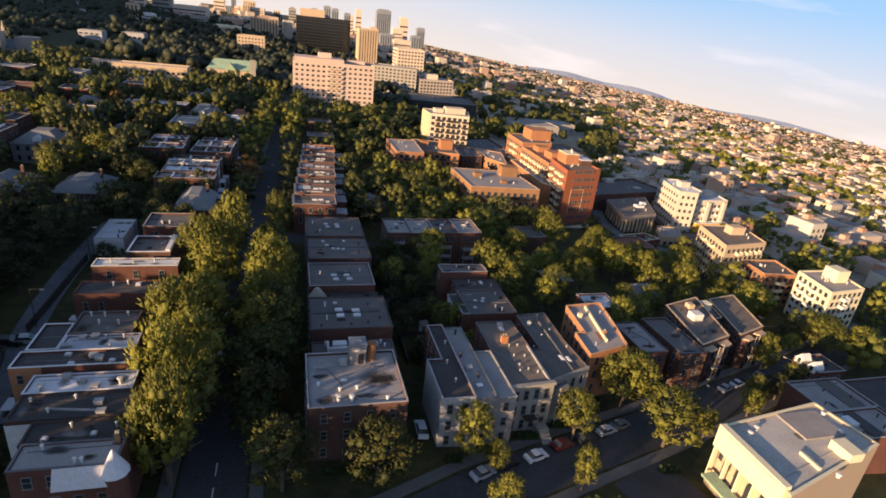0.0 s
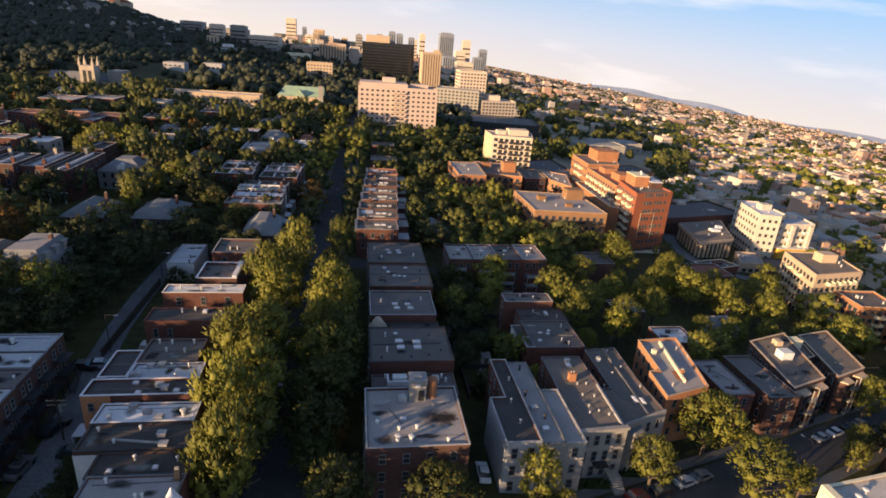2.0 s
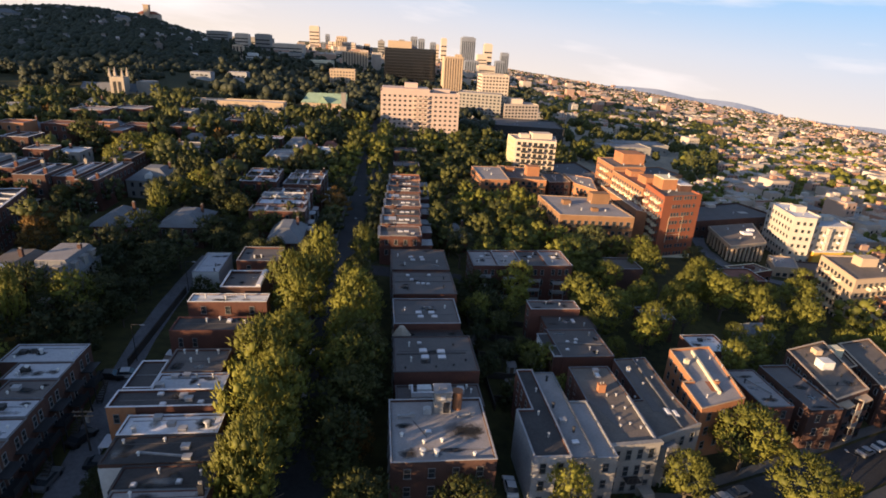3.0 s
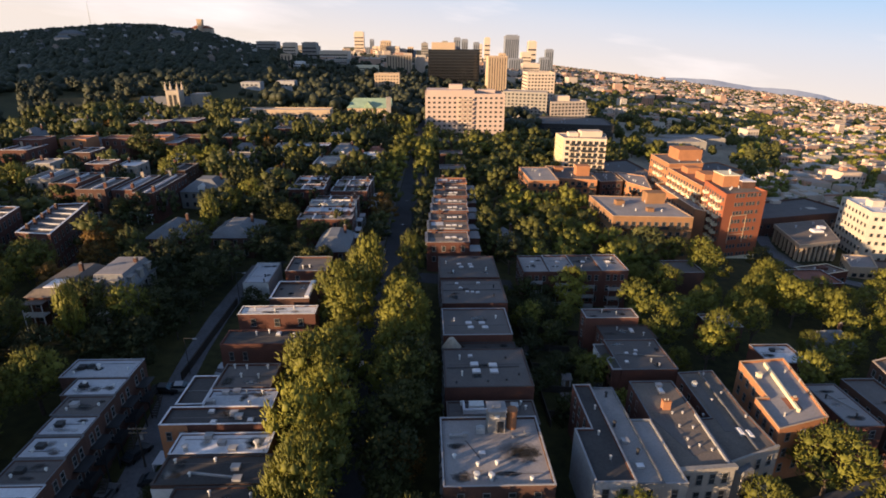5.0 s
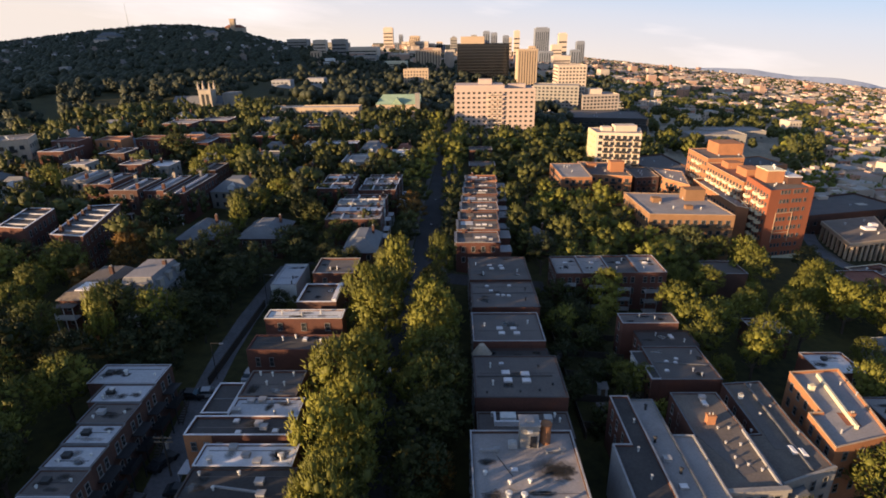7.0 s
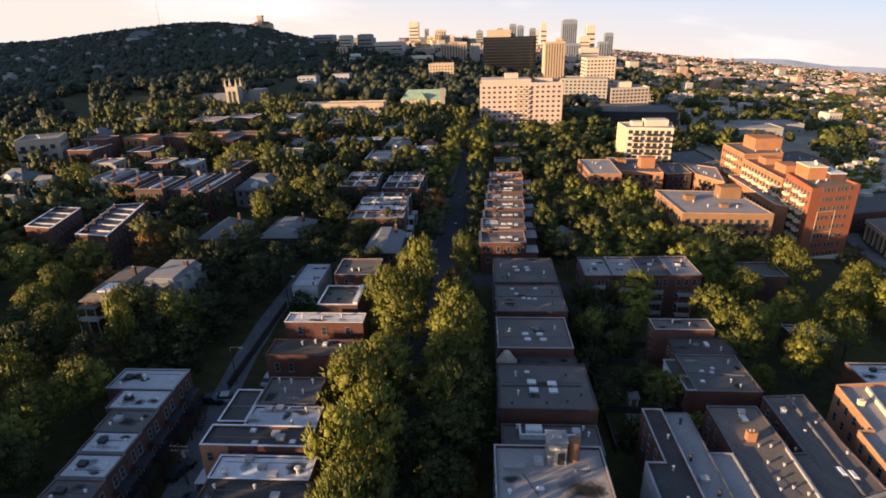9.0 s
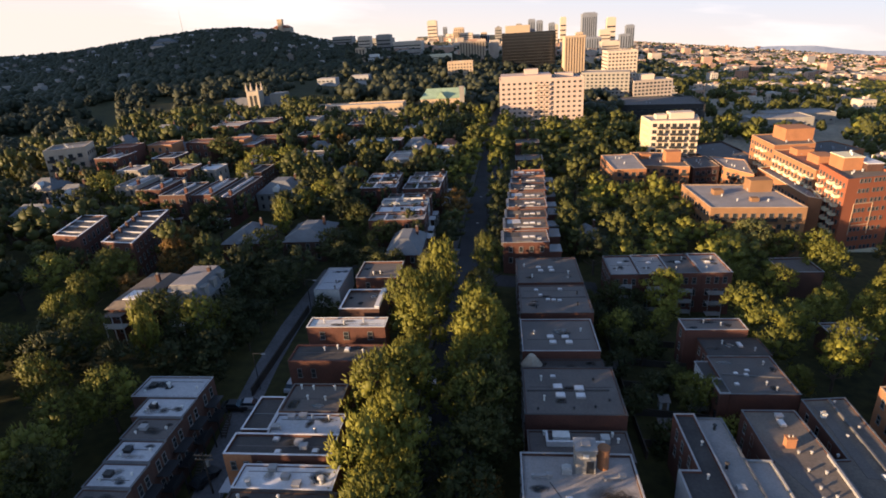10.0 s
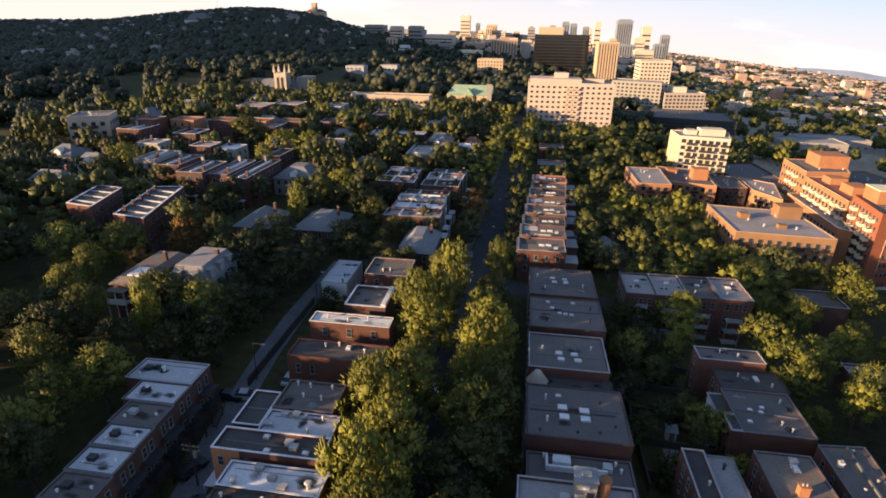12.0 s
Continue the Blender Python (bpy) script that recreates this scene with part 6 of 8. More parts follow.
block([(166.2, 113.3), (181.7, 115.2), (184.7, 129), (169.5, 128.9)], 16.0, CREAM, ROOF_LIGHT, "slim white apartment block with coloured panels", (0, 3), 6, step=2.5, win=(1.2, 1.4), hut=((2, 1, 5, 5, 4),), balconies=((3, 1, WHITE), (3, 3, WHITE), (0, 2, WHITE)), parapet=0.3)
block(quad(-118, -55, 385, 399), 9.5, BRICK_BUFF, ROOF_PALE, "long low brick school wing", (0,), 2, "school", "school", step=3)
block(quad(-51, -21, 700, 720), 22, BRICK_BUFF, ROOF_LIGHT, "tan brick apartment block", (0,), 6, step=4)
ribbed = block(quad(-61, -13, 1100, 1130), 34, BRICK_BUFF, ROOF_LIGHT, "tall tan apartment block with ribbed front", (), 11, "tower_block", "tower")
for k in range(9):
    part("window_strip", Mesh().box(-21.7 + 5.2 * k, -20.3 + 5.2 * k, -15.5, -15.005, 2, 33), GLASS, ribbed)
block([(-164, 210), (-152, 217), (-158, 230), (-170, 223)], 10.5, SANDSTONE, ROOF_LIGHT, "pale apartment house with dark balconies", (0, 1), 4, step=3.4, balconies=((0, 2, DARK), (0, 4, DARK)))

def skyscraper(x0, x1, y, z, mat, label, crown=0.0):
    """A distant tower: shaft with floor bands, and a setback top."""
    cx, w = (x0 + x1) / 2, x1 - x0
    base = ground(cx, y)
    t = thing("skyscraper", label, "tower", cx, y, base, group="city skyline")
    h = z - base
    lo = quad(-w / 2, w / 2, 0, w * 0.8)
    part("shaft", Mesh().prism(lo, -5, h * (0.9 if crown else 0.97)), mat, t)
    part("top", Mesh().prism(inset(lo, w * 0.12), h * (0.9 if crown else 0.97) + 0.01, h, 0.1 if crown else 1.0), mat, t)
    if mat in (STONE, CONCRETE, WHITE, CREAM):
        n = max(3, min(5, int(h / 8)))
        for i in range(n):
            z0 = 3 + (h * 0.84 - 3) * i / n
            part("window_band", Mesh().box(-w * 0.46, w * 0.46, -0.35, -0.02, z0, z0 + h * 0.84 / n * 0.3), GLASS, t)
    else:
        k = max(3, int(w / 8))
        for i in range(k):
            u = -w / 2 + w * (i + 0.5) / k
            part("window_strip", Mesh().box(u - w / k * 0.17, u + w / k * 0.17, -0.35, -0.02, 3, h * 0.86), GLASS, t)


BLUE = material("blue_grey_cladding", (0.2, 0.22, 0.26), 0.5, 0.15, 3, 30)
for x0, x1, y, z, mat in ((-292, -250, 2600, 105, CONCRETE), (-224, -206, 2600, 75, BLUE), (-179, -87, 2400, 47, CONCRETE), (-177, -132, 2600, 69, BRICK_BUFF), (-79, -19, 2500, 31, BLUE), (153, 184, 2700, 86, BLUE), (189, 218, 2700, 79, BLUE), (284, 309, 2600, 86, CONCRETE), (324, 352, 2400, 24, BRICK_BUFF)):
    skyscraper(x0, x1, y, z, mat, "distant city tower in evening light")
for x0, x1, y, z, mat in ((362, 422, 2500, 96, BLUE), (306, 355, 2000, 13, BLUE), (462, 498, 2500, 73, CONCRETE), (477, 515, 2300, 10, BLUE), (268, 312, 1500, 14, CONCRETE), (-449, -412, 1900, 49, STONE), (-411, -331, 1900, 50, STONE), (-498, -449, 1900, 49, STONE), (-579, -526, 2000, 46, STONE), (-304, -277, 1300, 38, CONCRETE), (-268, -241, 1250, 22, WHITE)):
    skyscraper(x0, x1, y, z, mat, "distant city tower in evening light")
for x0, x1, y, z, mat in ((-356, -312, 1300, 62, STONE), (-275, -249, 1200, 60, CONCRETE), (-247, -216, 1250, 61, STONE), (-232, -163, 1350, 43, CONCRETE), (-209, -194, 900, 44, BRICK_BUFF), (-186, -170, 880, 34, WHITE), (-168, -152, 880, 30, STONE), (-109, -70, 1000, 24, CREAM), (-181, -134, 1100, 31, STONE), (-104, -62, 1500, 30, CONCRETE)):
    skyscraper(x0, x1, y, z, mat, "mid-rise block of flats at the foot of the hill")
skyscraper(3, 33, 2600, 66, STONE, "distant tower with a pointed top", 1)
for x0, x1, y, z, mat in ((-226, -206, 2400, 43, BLUE), (-196, -176, 2400, 46, CONCRETE), (-164, -140, 2380, 57, BRICK_BUFF), (-138, -110, 2420, 42, CONCRETE), (-387, -364, 2400, 27, STONE), (-373, -330, 2300, 12, CONCRETE), (-325, -283, 2350, 14, STONE), (-434, -402, 1880, 16, BRICK_BUFF), (-401, -364, 1860, -10, WHITE), (-228, -192, 1800, -4, STONE), (-188, -150, 1850, -8, CONCRETE), (-96, -60, 2450, 38, CONCRETE), (-56, -30, 2500, 44, BRICK_BUFF), (60, 92, 2650, 62, CONCRETE), (98, 126, 2700, 70, STONE), (226, 252, 2500, 66, BLUE), (256, 280, 2650, 58, CONCRETE), (400, 440, 2300, 30, CONCRETE), (540, 574, 2500, 40, BLUE)):
    skyscraper(x0, x1, y, z, mat, "distant city block in evening light")

# ---------------------------------------------------------------- trees
LEAF_HILL = leaf_material("hill_woods", (0.036, 0.043, 0.026), (0.058, 0.064, 0.037))
ICO = [(0, 0, 1), *((0.894 * math.cos(1.2566 * i), 0.894 * math.sin(1.2566 * i), 0.447) for i in range(5)), *((0.894 * math.cos(1.2566 * i + 0.6283), 0.894 * math.sin(1.2566 * i + 0.6283), -0.447) for i in range(5)), (0, 0, -1)]
ICO_FACES = [(0, 1 + i, 1 + (i + 1) % 5) for i in range(5)] + [(1 + i, 6 + i, 1 + (i + 1) % 5) for i in range(5)] + [(1 + (i + 1) % 5, 6 + i, 6 + (i + 1) % 5) for i in range(5)] + [(11, 6 + (i + 1) % 5, 6 + i) for i in range(5)]
OCT_FACES = [(0, 2, 4), (2, 1, 4), (1, 3, 4), (3, 0, 4), (2, 0, 5), (1, 2, 5), (3, 1, 5), (0, 3, 5)]


def crown_mesh(seed, lobes, tufts, leaves, tuft=0.085, lobe=(0.2, 0.34), peak=0.15, spire=1.0, core=(0.3, 0.6)):
    """A crown of unit radius: boughs in an uneven ovoid, each a dense lobe set with upward tufts and loose leaf sprays."""
    r = random.Random(seed)
    m = Mesh()
    lean = Vector((r.uniform(-0.12, 0.12), r.uniform(-0.12, 0.12), 0))
    golden, spin = 2.39996, r.uniform(0, 6.28)
    for k in range(lobes):
        inner = k % 5 == 4
        u = 1.0 - 1.75 * (k + 0.5) / lobes + r.uniform(-0.08, 0.08)
        u = max(-0.8, min(1.0, u))
        a = spin + golden * k + r.uniform(-0.35, 0.35)
        q = math.sqrt(max(0.0, 1 - abs(u) ** (1.7 + peak)))
        rad = r.uniform(0.25, 0.5) if inner else r.uniform(0.58, 0.86)
        s = r.uniform(*lobe) * (1.15 if inner else 1.0)
        c = Vector((math.cos(a) * q * rad, math.sin(a) * q * rad, u * (0.82 if inner else r.uniform(0.74, 0.9)))) + lean * u
        out_c = (c + Vector((0, 0, 0.2))).normalized()
        pts = [c + Vector(p) * s * r.uniform(*core) for p in ICO]
        m.add(pts, ICO_FACES)
        m.n += [tuple((Vector(p) + out_c * 0.5).normalized()) for p in ICO]
        for i in range(tufts):
            z, b = r.uniform(-0.55, 1), r.uniform(0, 6.2832)
            w = math.sqrt(1 - z * z)
            d = (Vector((math.cos(b) * w, math.sin(b) * w, z)) + out_c * 0.45).normalized()
            o = c + d * s * r.uniform(0.7, 1.02)
            ax = (d + Vector((r.uniform(-0.4, 0.4), r.uniform(-0.4, 0.4), r.uniform(0.3, 0.9) * spire))).normalized()
            e = ax.orthogonal().normalized()
            e.rotate(Matrix.Rotation(r.uniform(0, 6.28), 3, ax))
            f = ax.cross(e)
            l, wd = tuft * r.uniform(1.0, 1.9), tuft * r.uniform(0.26, 0.5)
            m.add([o + e * wd, o - e * wd * r.uniform(0.7, 1.2), o + f * wd, o - f * wd * r.uniform(0.7, 1.2), o + ax * l, o - ax * l * 0.7], OCT_FACES)
            m.n += [tuple((p * 1.0 + d * 0.5 + out_c * 0.35).normalized()) for p in (e, -e, f, -f, ax, -ax)]
        for i in range(leaves):
            z, b = r.uniform(-0.6, 1), r.uniform(0, 6.2832)
            w = math.sqrt(1 - z * z)
            d = Vector((math.cos(b) * w, math.sin(b) * w, z))
            o = c + d * s * r.uniform(0.85, 1.25)
            t1 = (d + Vector((r.uniform(-0.7, 0.7), r.uniform(-0.7, 0.7), r.uniform(0.0, 1.0) * spire))).normalized()
            t2 = t1.orthogonal().normalized()
            t2.rotate(Matrix.Rotation(r.uniform(0, 6.28), 3, t1))
            nrm = (d * 0.8 + out_c * 0.5).normalized()
            if t1.cross(t2).dot(nrm) < 0:
                t2 = -t2
            l, wd = tuft * r.uniform(0.5, 1.15), tuft * r.uniform(0.16, 0.34)
            m.add([o - t1 * l, o - t2 * wd, o + t1 * l, o + t2 * wd], [(0, 1, 2, 3)])
            m.n += [tuple((nrm + t1.cross(t2).normalized() * 0.35).normalized())] * 4
    return m


def trunk_mesh(seed):
    """A tapered trunk with limbs, one high to the middle of the crown."""
    r = random.Random(seed)
    m = Mesh()
    m.disc(0, 0, -1.0, 0.55, 0.035, 7, 0.7)
    for k in range(4):
        a = 1.57 * k + r.uniform(-0.4, 0.4)
        d = Vector((math.cos(a) * 0.3, math.sin(a) * 0.3, 0.34))
        side_v = Vector((-d.y, d.x, 0)).normalized() * 0.016
        up = d.cross(side_v).normalized() * 0.016
        o = Vector((0, 0, 0.32 + 0.04 * k))
        e = o + d
        m.add([o + side_v, o + up, o - side_v, o - up, e + side_v * 0.4, e + up * 0.4, e - side_v * 0.4, e - up * 0.4], [(0, 1, 5, 4), (1, 2, 6, 5), (2, 3, 7, 6), (3, 0, 4, 7), (4, 5, 6, 7)])
    return m


CROWNS = {"near": [crown_mesh(11 + i, 47, 12, 26, 0.062, (0.16, 0.27), spire=1.3) for i in range(5)],
          "close": [crown_mesh(51 + i, 32, 10, 17, 0.082, (0.19, 0.3), core=(0.32, 0.62)) for i in range(5)],
          "mid": [crown_mesh(31 + i, 22, 8, 5, 0.088, (0.2, 0.33), spire=0.6, core=(0.5, 0.8)) for i in range(5)],
          "wood": [crown_mesh(71 + i, 17, 3, 1, 0.1, (0.22, 0.36), spire=0.4, core=(0.6, 0.9)) for i in range(5)],
          "far": [crown_mesh(91 + i, 16, 3, 0, 0.12, (0.27, 0.42), spire=0.3, core=(0.72, 1.0)) for i in range(5)]}
CROWN_DATA = {}
TRUNKS = [trunk_mesh(60 + i).data("trunk", BARK) for i in range(3)]
TREES = {}


def tree(x, y, r, h=None, kind="near", leaf=None, label="leafy street tree with a full green crown", group="", tall=None):
    """A tree of crown radius r, its top h above the ground."""
    leaf = leaf or LEAF
    h = h or 8 + r * 0.9
    half = tall or max(r * 0.95, h * 0.36)
    i = TREE_RNG.randrange(5)
    key = (kind, i, leaf.name)
    if key not in CROWN_DATA:
        CROWN_DATA[key] = CROWNS[kind][i].data("crown", leaf)
    g = ground(x, y)
    t = new("tree")
    t.matrix_basis = pose(x, y, g, 0, 0, TREE_RNG.uniform(0, 360))
    tagged(t, label, "tree", group)
    c = part("crown", CROWN_DATA[key], None, t)
    c.matrix_basis = Matrix.LocRotScale((0, 0, h - half), None, (r, r, half))
    k = part("trunk", TRUNKS[i % 3], None, t)
    k.matrix_basis = Matrix.LocRotScale((0, 0, 0), None, (h * 0.9, h * 0.9, (h - half)))
    TREE_AT.append((x, y, r))
    return t


TREE_RNG = random.Random(5)
TREE_AT = []
AV = "trees along the street"
for x, y, r, h in ((-6.7, 130, 5.2, 19), (-11.6, 118, 5.6, 17.5), (-7.6, 120, 5.0, 16), (-9.4, 102, 4.0, 12), (-12.6, 87, 5.8, 17), (-8.4, 84.5, 5.0, 14.5), (-10.9, 72.5, 5.2, 17.2), (-7.4, 73, 4.6, 14), (-8.8, 60.8, 4.8, 17), (-11.2, 63, 3.8, 14)):
    tree(x, y, r, h, group=AV, label="tall maple with a sunlit crown beside the street", tall=h * 0.44)
# olive leaves here paint the shade on this side of the street
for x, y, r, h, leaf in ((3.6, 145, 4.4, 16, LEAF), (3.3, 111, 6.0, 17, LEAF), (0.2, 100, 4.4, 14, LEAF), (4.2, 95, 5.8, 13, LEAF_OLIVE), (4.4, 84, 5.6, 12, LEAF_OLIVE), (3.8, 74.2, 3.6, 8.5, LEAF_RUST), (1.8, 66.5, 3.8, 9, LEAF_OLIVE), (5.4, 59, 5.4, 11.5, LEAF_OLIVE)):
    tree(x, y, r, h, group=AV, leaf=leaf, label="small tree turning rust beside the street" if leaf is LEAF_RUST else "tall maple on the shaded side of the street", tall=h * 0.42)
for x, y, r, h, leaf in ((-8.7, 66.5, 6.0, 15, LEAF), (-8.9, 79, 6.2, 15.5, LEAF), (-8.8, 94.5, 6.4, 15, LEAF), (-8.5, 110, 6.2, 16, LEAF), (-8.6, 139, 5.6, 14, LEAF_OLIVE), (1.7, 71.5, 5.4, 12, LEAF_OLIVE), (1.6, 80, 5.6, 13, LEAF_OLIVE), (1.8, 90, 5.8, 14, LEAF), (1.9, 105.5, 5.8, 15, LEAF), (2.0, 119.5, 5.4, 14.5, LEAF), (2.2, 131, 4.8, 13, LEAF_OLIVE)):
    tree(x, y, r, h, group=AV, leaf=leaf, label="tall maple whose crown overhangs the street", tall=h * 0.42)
# olive leaf colour stands for the shade on this front tree
tree(18.6, 59.5, 5.4, 11.5, leaf=LEAF_OLIVE, label="garden tree along the cross street", tall=5.0)
for x, y, r, h in ((34.2, 64.0, 3.7, 10.5), (37.7, 61.4, 2.4, 6), (55.4, 68.2, 4.1, 11), (71.2, 77.0, 6.8, 14), (73.6, 66.0, 6.5, 13), (51.0, 56.6, 2.6, 9), (35.4, 51.6, 2.8, 9), (83.2, 66.9, 2.1, 8)):
    tree(x, y, r, h, label="garden tree along the cross street", tall=h * 0.42)
for x, y, r, h in ((60.1, 120.2, 6.9, 14), (74.6, 119, 5.0, 13), (61.2, 109.5, 2.9, 8), (94, 162, 6.6, 15), (75, 150, 5.6, 11.5), (104.5, 153, 3.8, 12), (108.5, 147.6, 6.1, 13), (125.4, 144.8, 4.7, 12), (140, 150, 7.4, 13), (97.2, 119, 3.4, 10), (106.4, 119, 4.7, 10), (118.1, 119.3, 4, 10), (45, 140.5, 5.8, 12), (30.8, 123.2, 4.2, 9), (67, 153, 5.6, 10),
                   (90, 137, 4.8, 12), (99, 146, 5.2, 13), (110, 158, 5.6, 13), (84, 143, 4.4, 11), (116, 139, 5.0, 13), (131, 136, 4.8, 12), (121.9, 91.5, 3.4, 11), (153.5, 101.5, 6.9, 12), (124.9, 83.0, 4.6, 9), (107.4, 79.2, 2.4, 8), (164, 98, 6.0, 12)):
    tree(x, y, r, h, label="broad garden tree between the houses", tall=h * 0.44)
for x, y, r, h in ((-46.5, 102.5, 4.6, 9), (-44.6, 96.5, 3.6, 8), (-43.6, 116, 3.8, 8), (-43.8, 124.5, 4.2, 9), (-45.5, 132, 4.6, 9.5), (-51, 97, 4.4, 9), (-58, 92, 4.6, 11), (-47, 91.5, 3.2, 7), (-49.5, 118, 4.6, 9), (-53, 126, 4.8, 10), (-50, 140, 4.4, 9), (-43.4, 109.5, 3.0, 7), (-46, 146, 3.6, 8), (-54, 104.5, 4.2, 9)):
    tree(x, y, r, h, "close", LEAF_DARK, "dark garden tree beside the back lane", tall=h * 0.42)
for x, y, r, h, leaf in ((134, 99.8, 2.8, 7, LEAF), (120.6, 82.6, 2.9, 7, LEAF_DARK), (135.6, 88.4, 3.0, 7.5, LEAF_DARK), (115.5, 80.4, 3.2, 7, LEAF_DARK), (142, 101.5, 2.6, 6.5, LEAF), (147, 106, 4.5, 9, LEAF_DARK), (160, 107.5, 5.6, 10.5, LEAF), (106.5, 77.8, 2.6, 6.5, LEAF_OLIVE), (101.5, 74.4, 2.6, 7, LEAF)):
    tree(x, y, r, h, "close", leaf, "small tree beside the sloping cross street", tall=h * 0.42)
tree(81, 179, 8.4, 14, leaf=LEAF_PALE, label="broad pale-leaved willow between the houses", tall=6.2)
for x, y, r, h, leaf in ((-57.3, 100.3, 3.0, 16, LEAF), (-51.2, 108.9, 5.2, 12, LEAF), (-47.5, 111.5, 5.0, 10, LEAF_DARK), (-77.9, 106.1, 3.9, 12, LEAF), (-69.3, 99.7, 5, 12, LEAF), (-65.4, 85.6, 4, 12, LEAF), (-54, 84.5, 4.9, 12, LEAF), (-57.5, 79, 4.4, 11, LEAF), (-51.5, 67.9, 4, 12, LEAF_DARK), (-79.9, 125.3, 5.6, 13, LEAF), (-90, 120.2, 6, 13, LEAF), (-80.3, 115.2, 4, 12, LEAF)):
    tree(x, y, r, h, leaf=leaf, label="slender poplar-like tree beside the villas" if r == 3.0 else "dense garden tree behind the lane", tall=h * (0.46 if r == 3.0 else 0.42))
for x, y, r, h, leaf in ((-71.6, 135, 4.9, 12, LEAF_RUST), (-76.2, 150.2, 4.7, 10, LEAF_RUST), (-54, 146, 6, 12, LEAF_OLIVE), (-55.7, 165.7, 3.1, 14, LEAF), (-55, 182.3, 4.1, 12, LEAF), (-51.5, 192.3, 6.2, 13, LEAF), (-38.5, 176, 5.1, 12, LEAF_OLIVE), (-35, 171.5, 4.7, 12, LEAF_OLIVE), (-38.4, 154.9, 6.1, 10, LEAF_DARK), (-45.3, 134, 6.6, 9, LEAF_DARK), (-120.9, 183.1, 7.2, 15, LEAF), (-124, 174, 4.6, 12, LEAF_OLIVE), (-108.7, 243.6, 7.6, 16, LEAF_OLIVE), (-84.5, 206, 4.4, 14, LEAF), (-88.5, 229.5, 6.7, 15, LEAF), (-78.3, 232.7, 7.2, 15, LEAF), (-84.4, 172, 3.6, 9, LEAF_OLIVE)):
    tree(x, y, r, h, "close", leaf, "garden tree turning rust and gold" if leaf is LEAF_RUST else "large garden tree in the leafy quarter", tall=h * 0.42)
for x, y, r, h, leaf in ((-23.9, 262, 6.5, 12, LEAF_RUST), (-13.6, 249.3, 5.4, 12, LEAF_OLIVE), (-10.5, 236.2, 5, 10, LEAF), (-8.6, 203, 5.4, 10, LEAF_RUST), (-7.0, 194.5, 5.2, 10, LEAF_RUST), (-7.2, 183, 4.6, 9, LEAF_OLIVE), (-7.6, 172, 4.4, 9, LEAF_DARK), (-6.0, 214, 5.0, 11, LEAF_OLIVE), (4.9, 160.5, 3.7, 9, LEAF_DARK), (5.2, 169, 4.0, 9.5, LEAF_DARK), (5.4, 178.5, 3.8, 9, LEAF_DARK), (5.9, 188, 4.2, 10, LEAF_DARK), (6.4, 199, 4.2, 10, LEAF_DARK), (6.8, 211, 4.6, 11, LEAF_OLIVE), (7.0, 224, 4.8, 12, LEAF_OLIVE), (3.4, 299.7, 7.2, 16, LEAF), (6.4, 251, 5.4, 15, LEAF), (37.8, 332.8, 9.5, 15, LEAF), (24.8, 381, 9, 10, LEAF_OLIVE), (58.2, 353.9, 12, 15, LEAF), (23.5, 278.1, 8, 12, LEAF_OLIVE), (39.4, 278.5, 8, 12, LEAF_OLIVE), (27.3, 209.6, 5.2, 14, LEAF_OLIVE), (27.2, 177.5, 4.9, 14, LEAF_OLIVE), (41.5, 176, 6.2, 14, LEAF_OLIVE), (45.8, 234, 7.4, 12, LEAF_OLIVE), (64.5, 224, 5.6, 15, LEAF), (51, 196.2, 6.7, 14, LEAF_OLIVE), (161.2, 408.1, 6, 16, LEAF), (164.5, 377.2, 5.5, 14, LEAF)):
    tree(x, y, r, h, "mid", leaf, "street tree turning rust" if leaf is LEAF_RUST else "large tree with a rounded crown beside the street", tall=h * 0.44)


CLEAR = ((140, 192, 184, 236), (-205, -134, 348, 445), (-58, -14, 438, 475), (-122, -50, 362, 400), (-178, -112, 520, 595), (5, 66, 380, 430), (96, 168, 436, 515), (203, 290, 462, 545), (84, 175, 540, 625))


for k in range(5, 14):
    y = 166 + 16.5 * k
    sx = -3.5 + (y - 100) * 0.031
    if k > 6:
        tree(sx + 6.2 + (k % 3) * 0.5, y + 4, 5.0 + (k * 7 % 5) * 0.4, 12 + (k * 5 % 4), "mid", label="tall maple lining the long street", group=AV)
    tree(sx - 6.8 - (k % 2), y, 5.2 + (k * 3 % 5) * 0.4, 12 + (k * 3 % 5), "mid", LEAF if k % 4 else LEAF_OLIVE, label="tall maple lining the long street", group=AV)


def free(x, y, r):
    if any(a < x < b and c < y < d for a, b, c, d in CLEAR):
        return False
    for a, b, c, d in FOOT:
        if a - r * 0.6 < x < b + r * 0.6 and c - r * 0.6 < y < d + r * 0.6:
            return False
    sx = -3.5 + max(0, y - 100) * 0.031
    if abs(x - sx) < 5.5 + r * 0.35 and y > 60:
        return False
    lx = -33.0 - 5.6 * min(1, max(0, (y - 62) / 44))
    if abs(x - lx) < 1.6 + r * 0.5 and 50 < y < 150:
        return False
    if abs(y - 151.5) < 4 and -120 < x < 32:
        return False
    return all((x - a) ** 2 + (y - b) ** 2 > (0.62 * (r + c)) ** 2 for a, b, c in TREE_AT)


